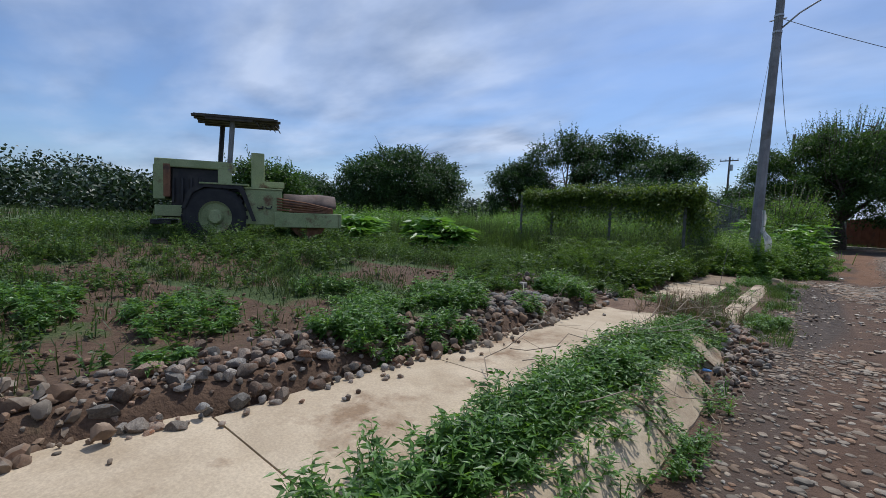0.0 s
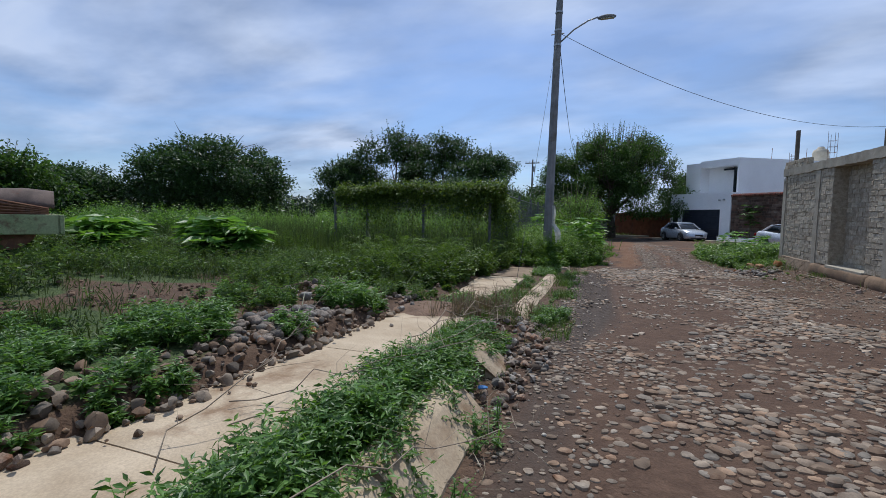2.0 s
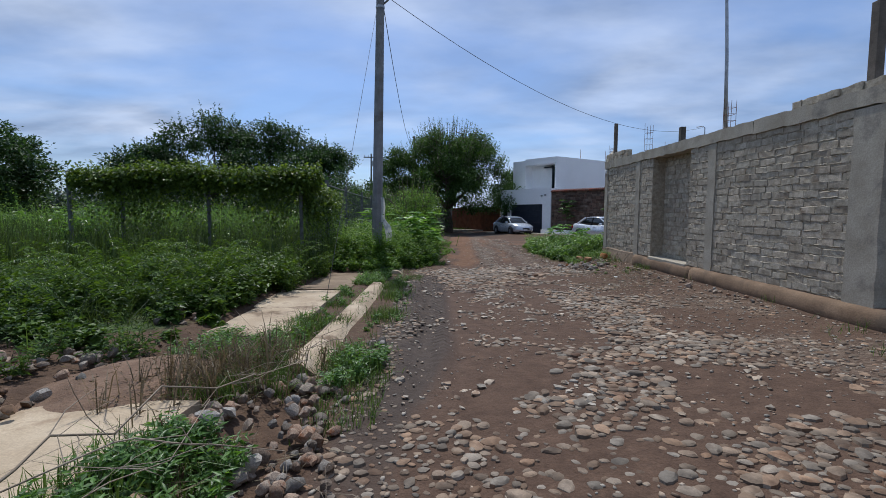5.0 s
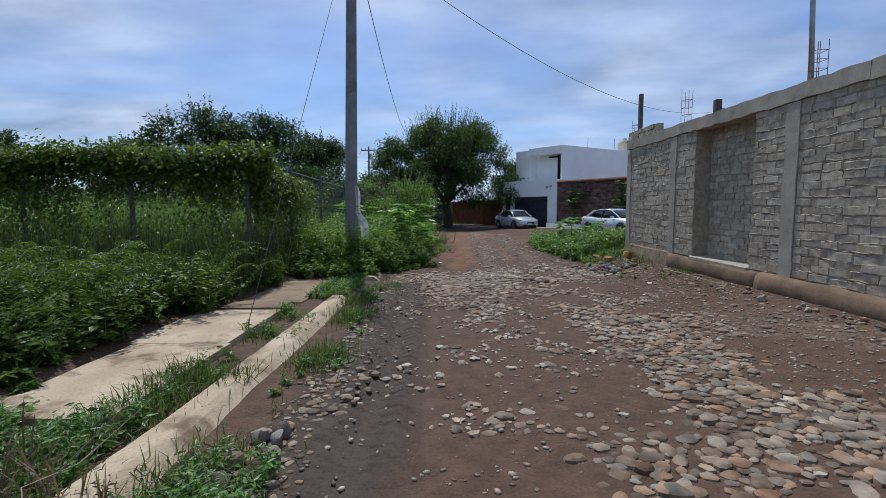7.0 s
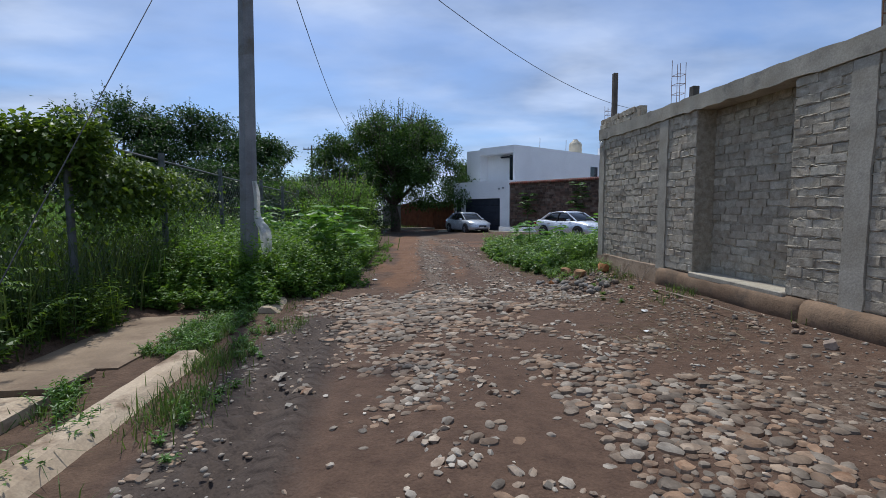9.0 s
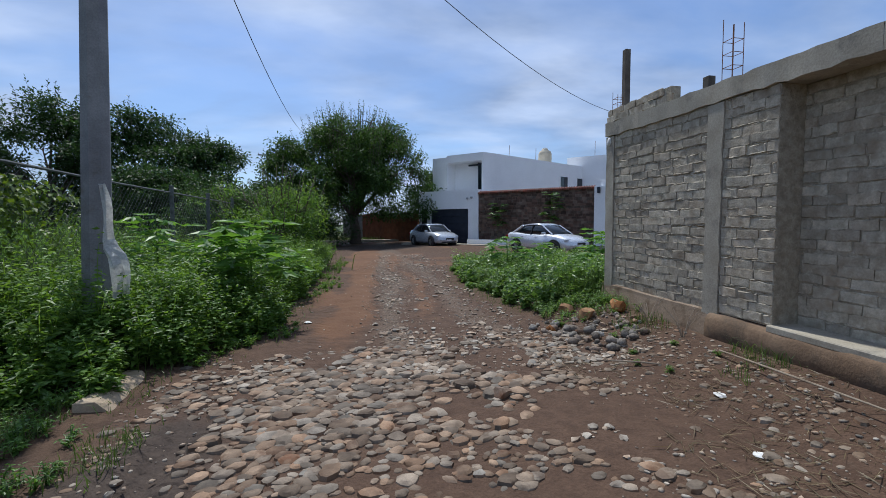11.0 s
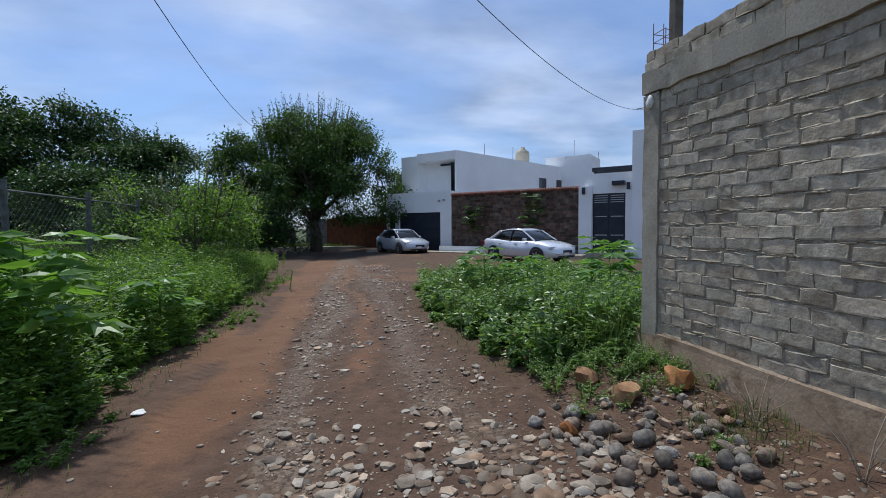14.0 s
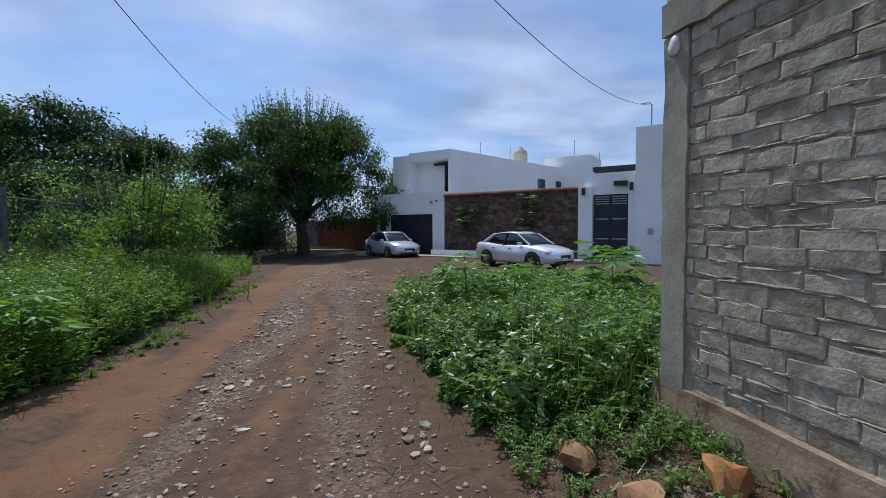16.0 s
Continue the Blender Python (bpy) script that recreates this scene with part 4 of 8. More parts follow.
part("shaft", tubed([(0, 0, -0.3), tuple(on_pole(4.5)), tuple(POLE_TOP)], [0.157, 0.128, 0.1], 8), M_POLE, POLE)
for z in (6.9, 7.35, 7.9):
    c = on_pole(z)
    part("clamp", tubed([tuple(c - Vector((0, 0, .03))), tuple(c + Vector((0, 0, .03)))], 0.125, 10), M_STEEL, POLE)
c = on_pole(7.25)
part("bracket", tubed([tuple(c + Vector((-0.22, 0, 0))), tuple(c + Vector((0.2, 0, 0)))], 0.02, 6), M_STEEL, POLE)
c = on_pole(7.0)
arm = [tuple(c + Vector(d)) for d in ((0.1, 0, 0), (0.5, -0.04, 0.32), (0.95, -0.08, 0.54), (1.25, -0.1, 0.60))]
part("lamp_arm", tubed(arm, 0.026, 8), M_STEEL, POLE, smooth=True)
bm = bmesh.new()
bmesh.ops.create_uvsphere(bm, u_segments=14, v_segments=8, radius=0.5)
for v in bm.verts:
    v.co = Vector((v.co.x * 0.58 + c.x + 1.5, v.co.y * 0.2 + c.y - 0.1, max(v.co.z, -0.18) * 0.17 + c.z + 0.56))
head = part("lamp_head", bm, M_POLE, POLE, "dark street lamp head", True)
part("diffuser", boxed(c.x + 1.32, c.x + 1.72, c.y - 0.17, c.y - 0.03, c.z + 0.512, c.z + 0.53, 0.006), M_LAMPGLASS, head)
# white plastic sheet caught on the pole
bm = bmesh.new()
rows = []
for j in range(15):
    f = j / 14
    w = 0.045 + 0.055 * f + 0.012 * math.sin(11 * f)
    out = min(1, max(0, (f - 0.5) / 0.2))
    cx = 0.19 + 0.06 * f + 0.12 * out * out * (3 - 2 * out) + 0.015 * math.sin(9 * f)
    rows.append([bm.verts.new((cx + (k - 1.5) / 1.5 * w * (0.8 + 0.2 * (k % 2)), -0.13 - 0.1 * out + 0.04 * math.sin(k * 1.7 + 5 * f), 1.78 - 1.25 * f + 0.02 * k * f)) for k in range(4)])
for a, b in zip(rows, rows[1:]):
    for k in range(3):
        bm.faces.new((a[k], a[k + 1], b[k + 1], b[k]))
bmesh.ops.solidify(bm, geom=bm.faces[:], thickness=0.006)
bmesh.ops.translate(bm, vec=POLE.matrix_world.translation + Vector((0, 0, 0.25)), verts=bm.verts)
tagged(part("plastic_sheet", bm, M_PAPER), "torn white plastic sheet hanging on the electric pole", "plastic sheet")


def cable(a, b, sag, r=0.012, name="power_cable", label="black electric cable slung from the pole"):
    a, b = Vector(a), Vector(b)
    pts = [a.lerp(b, i / 24) - Vector((0, 0, sag * 4 * (i / 24) * (1 - i / 24))) for i in range(25)]
    return tagged(part(name, tubed(pts, r, 5), M_WIRE, smooth=True), label, "cable")


PT = POLE.matrix_world.translation.copy()
cable(PT + on_pole(7.3), (17.9, 36.8, 7.15), 1.5, 0.009)
cable(PT + on_pole(7.4), (-1.4, 56.8, 9.4), 1.6, 0.012)
cable(PT + on_pole(7.4), (-0.62, 15.95, 0.12), 0.0, 0.0045, "guy_wire", "thin steel guy wire from the pole to the verge")
for name, x, y, top, arm_z in (("utility_pole", -9.0, 76.6, 11.0, 10.4), ("utility_pole", -1.4, 56.9, 10.1, 0)):
    h = holder(name, (x, y, 0))
    part("shaft", tubed([(0, 0, -0.2), (0.05, 0, top)], [0.17, 0.11], 8), M_WOODPOST, h)
    if arm_z:
        part("crossarm", boxed(-1.1, 1.1, -0.06, 0.06, arm_z, arm_z + 0.14, 0.01), M_WOODPOST, h)
        for k in (-1, -0.4, 0.4, 1):
            part("insulator", tubed([(k, 0, arm_z + 0.14), (k, 0, arm_z + 0.34)], 0.05, 6), M_STEEL, h)
        part("transformer", tubed([(0.3, -0.2, arm_z - 1.3), (0.3, -0.2, arm_z - 0.5)], 0.22, 10), M_STEEL, h)
    tagged(h, "dark distant electric pole rising above the trees", "pole")

# ---- chain-link fence ----
FENCE = holder("chain_link_fence")
tagged(FENCE, "chain-link fence on steel posts, overgrown with vines", "fence")
FX, FY, FH = -2.0, 19.5, 2.25
corners = [(x, FY) for x in (-7.6, -6.35, -4.3, -2.1)]
for x, y in corners:
    z = float(land(x, y))
    part("post", tubed([(x, y, z - 0.2), (x, y, z + FH)], 0.045, 8), M_LINK, FENCE)
for y in (21.6, 24.2, 27.4, 30.0, 32.6):
    z = float(land(FX, y))
    part("post", tubed([(FX, y, z - 0.2), (FX, y, z + FH)], 0.05, 8), M_LINK, FENCE)
zc = float(land(FX, 22))
part("rail", tubed([(-7.6, FY, FH + 0.2), (-2.1, FY, FH + 0.15)], 0.022, 6), M_LINK, FENCE)
part("rail", tubed([(-2.1, FY, FH + 0.15), (FX, 25, FH + 0.05), (FX, 32.6, FH + 0.02)], 0.022, 6), M_LINK, FENCE)


def link_mesh(a, b, z0, z1, step=0.14, r=0.0035):
    a, b = np.array(a, float), np.array(b, float)
    L = np.linalg.norm(b - a); u = (b - a) / L
    H = z1 - z0
    v, f = [], []
    for s in np.arange(-H, L, step):
        for sg in (1, -1):
            t0, t1 = max(s, 0), min(s + H, L)
            if t1 - t0 < 0.05:
                continue
            za, zb = (t0 - s), (t1 - s)
            if sg < 0:
                za, zb = H - za, H - zb
            p, q = np.array([*(a + u * t0), z0 + za]), np.array([*(a + u * t1), z0 + zb])
            n = np.array([-u[1], u[0], 0]) * r
            k = len(v)
            w = np.array([0, 0, r * 1.6])
            v += [p - n, p + n, p + w, q - n, q + n, q + w]
            f += [[k, k + 1, k + 4, k + 3], [k + 1, k + 2, k + 5, k + 4], [k + 2, k, k + 3, k + 5]]
    return v, f


v, f = link_mesh((-2.0, 19.5), (-2.0, 32.6), 0.25, FH)
o = mesh_np("wire_mesh", v, f, M_LINK, FENCE)
o["kind"] = "stuff"
v, f = link_mesh((-7.6, 19.5), (-2.1, 19.5), 0.35, FH)
o = mesh_np("wire_mesh", v, f, M_LINK, FENCE)
o["kind"] = "stuff"

# ---- white house at the end of the road ----
HA = -46.2                            # degrees: its front runs this way
HO = Vector((10.4, 44.6, 0.12))


def hpose(u, v, z=0.0):
    return pose(HO.x, HO.y, HO.z, 0, 0, HA) @ pose(u, v, z)


HOUSE = holder("house")
HOUSE.matrix_world = hpose(0, 0)
tagged(HOUSE, "white two-storey house with a navy garage door and flat roof", "house")


def prism(foot, z0, z1, bevel=0.0):
    bm = bmesh.new()
    lo = [bm.verts.new((x, y, z0)) for x, y in foot]
    hi = [bm.verts.new((x, y, z1)) for x, y in foot]
    bm.faces.new(lo[::-1]); bm.faces.new(hi)
    for i in range(len(foot)):
        j = (i + 1) % len(foot)
        bm.faces.new((lo[i], lo[j], hi[j], hi[i]))
    bmesh.ops.recalc_face_normals(bm, faces=bm.faces)
    if bevel:
        bmesh.ops.bevel(bm, geom=bm.edges[:], offset=bevel, segments=1, affect="EDGES")
    return bm


# garage box: front wall in pieces round its openings
for u0, u1, z0, z1 in ((-5.1, -4.92, -0.2, 3.72), (-4.92, 0.0, 2.42, 3.72), (-4.36, -4.04, -0.2, 2.42), (-0.80, 0.0, -0.2, 2.42)):
    part("wall", boxed(u0, u1, 0.0, 0.25, z0, z1), M_WHITE, HOUSE)
part("wall", boxed(-5.1, -4.85, 0.25, 1.6, -0.2, 3.72), M_WHITE, HOUSE)
part("wall", boxed(-0.25, 0.0, 0.25, 1.72, -0.2, 3.72), M_WHITE, HOUSE)
part("terrace", boxed(-5.0, -0.1, 0.2, 2.2, 3.4, 3.5), M_WHITE, HOUSE)
garage = part("garage_door", boxed(-4.04, -0.80, 0.14, 0.2, -0.15, 2.42), M_NAVY, HOUSE, "navy metal garage door")
for k in range(5):
    part("panel", boxed(-3.98, -0.86, 0.115, 0.14, -0.1 + k * 0.5, 0.36 + k * 0.5, 0.01), M_NAVY, garage)
part("side_door", boxed(-4.92, -4.36, 0.14, 0.2, -0.15, 2.42, 0.005), M_NAVY, HOUSE, "narrow navy metal door")
# upper storey
Z1, Z2 = 3.5, 6.46
for foot in (((-4.98, 1.6), (-3.66, 1.6), (-3.66, 2.7), (-4.98, 2.7)), ((-0.66, 1.6), (-0.52, 1.6), (-0.2, 2.7), (-0.66, 2.7))):
    part("wall", prism(foot, Z1, Z2 - (0.12 if foot[0][0] < -4 else 0)), M_WHITE, HOUSE)
part("wall", prism(((-3.66, 1.6), (-0.66, 1.6), (-0.66, 2.7), (-3.66, 2.7)), 5.92, Z2), M_WHITE, HOUSE)
part("wall", prism(((-4.98, 2.702), (-0.2, 2.702), (3.2, 16.5), (-3.0, 18.2)), Z1, Z2), M_WHITE, HOUSE)
part("wall", prism(((-4.98, 1.71), (-0.48, 1.71), (3.2, 16.5), (-3.0, 18.2)), -0.2, 3.4), M_WHITE, HOUSE)
win = part("window", boxed(-1.5, -0.66, 2.62, 2.70, 3.85, 5.85), M_GLASS, HOUSE, "tall dark window")
part("frame", boxed(-1.55, -1.49, 2.6, 2.70, 3.85, 5.9), M_NAVY, win)
part("frame", boxed(-2.35, -0.66, 2.55, 2.70, 5.68, 5.80), M_NAVY, win)
for u, z in ((-0.9, 3.05), (-0.55, 3.1), (-3.9, 2.95)):
    part("wall_lamp", boxed(u, u + 0.12, -0.14, 0.0, z, z + 0.13, 0.02), M_STEEL, HOUSE)
# small windows high on the side
for t in (0.62, 0.8):
    u, v = -0.2 + 3.4 * t, 2.7 + 13.8 * t
    part("window", boxed(-0.06, 0.03, -0.5, 0.5 + (t > 0.7) * 0.9, 4.5, 5.35, m=pose(u, v, 0, 0, 0, -13.85)), M_GLASS, HOUSE, "small dark side window")
part("roof_room", prism(((1.2, 14.0), (5.0, 14.0), (5.0, 17.5), (1.2, 17.5)), 3.0, 7.35), M_WHITE, HOUSE)
for u, v, h in ((-0.3, 5.2, 1.0), (0.6, 8.2, 1.1), (3.1, 16.0, 2.6), (4.9, 17.2, 1.6)):
    part("roof_bar", tubed([(u, v, 6.2), (u + 0.03, v, 6.4 + h)], 0.018, 5), M_RUST, HOUSE)
tank = holder("water_tank"); tank.matrix_world = hpose(0.35, 10.8, 6.46)
bm = bmesh.new()
prof = [(0.0, 0.0), (0.56, 0.0), (0.58, 0.1), (0.55, 0.35), (0.58, 0.45), (0.55, 0.75), (0.58, 0.85), (0.5, 1.1), (0.25, 1.28), (0.24, 1.36), (0.0, 1.38)]
rings = [[bm.verts.new((r * math.cos(a * math.pi / 10), r * math.sin(a * math.pi / 10), z)) for a in range(20)] for r, z in prof[1:-1]]
for a, b in zip(rings, rings[1:]):
    for k in range(20):
        bm.faces.new((a[k], a[(k + 1) % 20], b[(k + 1) % 20], b[k]))
bm.faces.new(rings[0][::-1]); bm.faces.new(rings[-1])
part("body", bm, M_TANK, tank, smooth=True)
part("lid", tubed([(0, 0, 1.36), (0, 0, 1.43)], 0.2, 14), M_WHITE, tank)
tagged(tank, "beige ribbed plastic water tank on the roof", "water tank")

# garden wall of dark stone with a tiled coping
GARDEN = holder("garden_wall"); GARDEN.matrix_world = hpose(0, 0)
tagged(GARDEN, "dark brown stone garden wall with red tile coping", "wall", kind="structure")
part("core", boxed(0.01, 7.75, 0.1, 0.3, -0.2, 3.4), M_BROWN, GARDEN)
part("planter_edge", boxed(-0.3, 7.7, -0.95, -0.75, -0.25, 0.35, 0.01), M_WHITE, GARDEN)
v, f = [], []
rr = random.Random(9)
z = -0.1
while z < 3.35:
    h = rr.uniform(0.12, 0.2); u = 0.02
    while u < 7.7:
        w = rr.uniform(0.12, 0.42); u1, z1 = min(u + w - 0.02, 7.73), min(z + h - 0.018, 3.39)
        d = rr.uniform(0.008, 0.035)
        k = len(v)
        v += [(u, 0.1, z), (u1, 0.1, z), (u1, 0.1, z1), (u, 0.1, z1), (u + .015, 0.1 - d, z + .012), (u1 - .015, 0.1 - d, z + .012), (u1 - .015, 0.1 - d, z1 - .012), (u + .015, 0.1 - d, z1 - .012)]
        f += [[k + 4, k + 5, k + 6, k + 7], [k, k + 1, k + 5, k + 4], [k + 1, k + 2, k + 6, k + 5], [k + 2, k + 3, k + 7, k + 6], [k + 3, k, k + 4, k + 7]]
        u += w
    z += h
o = mesh_np("facing_stones", v, f, M_BROWN, GARDEN); o["kind"] = "stuff"
bm = tubed([(0, -0.12, 0), (0, 0.2, 0.12)], [0.07, 0.06], 6)
me = part("coping_tile", bm, M_TILE, GARDEN).data
first = [o for o in GARDEN.children if o.name.startswith("coping_tile")][0]
first.matrix_local = pose(0.08, 0.05, 3.42)
for k in range(1, 52):
    o = new("coping_tile", me); o.parent = GARDEN; o.matrix_local = pose(0.08 + k * 0.149, 0.05, 3.42, 0, 0, rr.uniform(-3, 3))
part("coping_bed", boxed(0.0, 7.75, 0.02, 0.34, 3.39, 3.43), M_TILE, GARDEN)

# gate in a white surround
GATEHOUSE = holder("gate_surround"); GATEHOUSE.matrix_world = hpose(0, 0)
tagged(GATEHOUSE, "white rendered gate surround and tower of the house", "gatehouse", kind="structure")
part("pillar", boxed(7.76, 8.42, -0.1, 0.4, -0.2, 3.5), M_WHITE, GATEHOUSE)
part("lintel", boxed(8.05, 10.32, 0.15, 0.6, 3.12, 4.15), M_WHITE, GATEHOUSE)
part("pillar", boxed(10.02, 10.33, 0.0, 0.5, -0.2, 3.12), M_WHITE, GATEHOUSE)
part("tower", boxed(10.34, 16.5, -0.2, 8.0, -0.2, 6.05), M_WHITE, GATEHOUSE)
part("porch_roof", boxed(8.2, 10.32, 0.9, 3.5, 4.35, 4.55), M_NAVY, GATEHOUSE)
part("rear_wall", boxed(7.9, 10.3, 3.5, 3.7, 0, 4.35), M_WHITE, GATEHOUSE)
part("porch_post", boxed(8.3, 8.4, 0.95, 1.05, 3.9, 4.35), M_NAVY, GATEHOUSE)
part("porch_post", boxed(10.2, 10.3, 0.95, 1.05, 3.9, 4.35), M_NAVY, GATEHOUSE)
for u, z in ((7.95, 3.1), (10.1, 3.25)):
    part("lantern", boxed(u, u + 0.16, -0.25, -0.1, z, z + 0.35, 0.03), M_NAVY, GATEHOUSE)
part("canopy", boxed(9.4, 10.0, -0.2, 0.15, 3.5, 3.7, 0.02), M_NAVY, GATEHOUSE)
part("meter_box", boxed(10.9, 11.1, -0.3, -0.2, 1.25, 1.5, 0.02), M_STEEL, GATEHOUSE)
part("step", boxed(8.2, 10.2, -0.7, 0.1, -0.2, 0.12, 0.01), M_CONC, GATEHOUSE)
part("service_mast", tubed([(10.95, 0.0, 5.9), (10.95, 0.0, 7.0), (10.85, -0.05, 7.1), (10.5, -0.1, 7.08)], 0.03, 6), M_STEEL, GATEHOUSE)
gate = part("gate", boxed(8.42, 10.02, 0.22, 0.28, 0.05, 3.12), M_NAVY, GATEHOUSE, "navy steel double gate with pale bars")
for u0 in (8.46, 9.25):
    for z0, z1 in ((0.12, 0.95), (1.06, 1.9), (2.0, 2.6)):
        part("panel", boxed(u0, u0 + 0.72, 0.19, 0.22, z0, z1, 0.01), M_NAVY, gate)
    for z0 in (0.98, 1.93):
        part("trim_bar", boxed(u0 + 0.06, u0 + 0.66, 0.18, 0.2, z0, z0 + 0.05), M_STEEL, gate)
    for k in range(4):
        part("slat", boxed(u0 + 0.04, u0 + 0.68, 0.18, 0.21, 2.66 + k * 0.11, 2.70 + k * 0.11), M_STEEL, gate)

# far walls beyond the bend
for name, a, b, h, mat, lab in (("far_wall", (7.2, 51.0), (2.9, 58.8), 2.45, M_REDWALL, "rust-red sheet metal wall beside the house"),
                                ("far_wall", (2.85, 58.9), (1.0, 61.5), 2.4, M_GREYWALL, "grey rendered wall beyond the bend"),
                                ("far_wall", (-6.0, 62.5), (0.0, 62.0), 1.5, M_GREYWALL, "low grey wall behind the trees")):
    d = Vector((b[0] - a[0], b[1] - a[1], 0)); L = d.length
    h_ = holder(name, (a[0], a[1], 0), math.degrees(math.atan2(d.y, d.x)))
    k = max(2, int(L / 0.9))
    for i in range(k):
        part("panel", boxed(L * i / k, L * (i + 1) / k - 0.012, -0.06 + 0.01 * (i % 2), 0.06 + 0.01 * (i % 2), -0.1, h + 0.03 * math.sin(i * 2.1), 0.006), mat, h_)
    tagged(h_, lab, "wall", kind="structure")
STRIP = part("pavement_strip", boxed(-30, 9.0, 53.4, 54.4, -0.1, 0.16, 0.01), M_CONC)
tagged(STRIP, "pale concrete pavement edge across the end of the road", "pavement", kind="structure")
APRON = part("driveway_apron", boxed(-5.2, 8.4, -1.9, -1.0, -0.2, 0.06, 0.01, ), M_CONC)
APRON.matrix_world = hpose(0, 0)
tagged(APRON, "pale concrete pavement in front of the house", "pavement", kind="structure")

# ---- parked cars ----


def wheel(parent, x, y, r=0.31, w=0.2):
    s = 1 if y > 0 else -1
    bm = bmesh.new()
    prof = [(r * 0.62, w / 2), (r * 0.9, w / 2), (r, w * 0.36), (r, -w * 0.36), (r * 0.9, -w / 2), (r * 0.62, -w / 2)]
    rings = [[bm.verts.new((x + rr * math.cos(k * math.pi / 12), y + q, r + rr * math.sin(k * math.pi / 12))) for k in range(24)] for rr, q in prof]
    for a, b in zip(rings, rings[1:] + rings[:1]):
        for k in range(24):
            bm.faces.new((a[k], a[(k + 1) % 24], b[(k + 1) % 24], b[k]))
    bmesh.ops.recalc_face_normals(bm, faces=bm.faces)
    e = holder("wheel"); e.parent = parent
    part("tyre", bm, M_TYRE, e, smooth=True)
    bm = bmesh.new()
    for k in range(5):
        box(bm, 0.04, r * 0.62, -0.02, 0.02, -0.035, 0.035, m=pose(x, y + s * w * 0.42, r, 0, k * 72, 0))
    tube(bm, [(x, y + s * w * 0.3, r), (x, y + s * w * 0.47, r)], 0.06, 12)
    tube(bm, [(x, y + s * w * 0.18, r), (x, y + s * w * 0.2, r)], r * 0.61, 20)
    part("rim", bm, M_RIM, e)


def loft(sections, half):
    """Skin through cross-sections, each a list of (y, z) from the sill up to the middle line."""
    bm = bmesh.new()
    rows = []
    for x, pts in sections:
        full = [(y, z) for y, z in pts] + [(-y, z) for y, z in reversed(pts)]
        rows.append([bm.verts.new((x, y, z)) for y, z in full])
    k = len(rows[0])
    for a, b in zip(rows, rows[1:]):
        for q in range(k - 1):
            bm.faces.new((a[q], a[q + 1], b[q + 1], b[q]))
        bm.faces.new((a[k - 1], a[0], b[0], b[k - 1]))
    bm.faces.new(rows[0]); bm.faces.new(rows[-1][::-1])
    bmesh.ops.recalc_face_normals(bm, faces=bm.faces)
    return bm


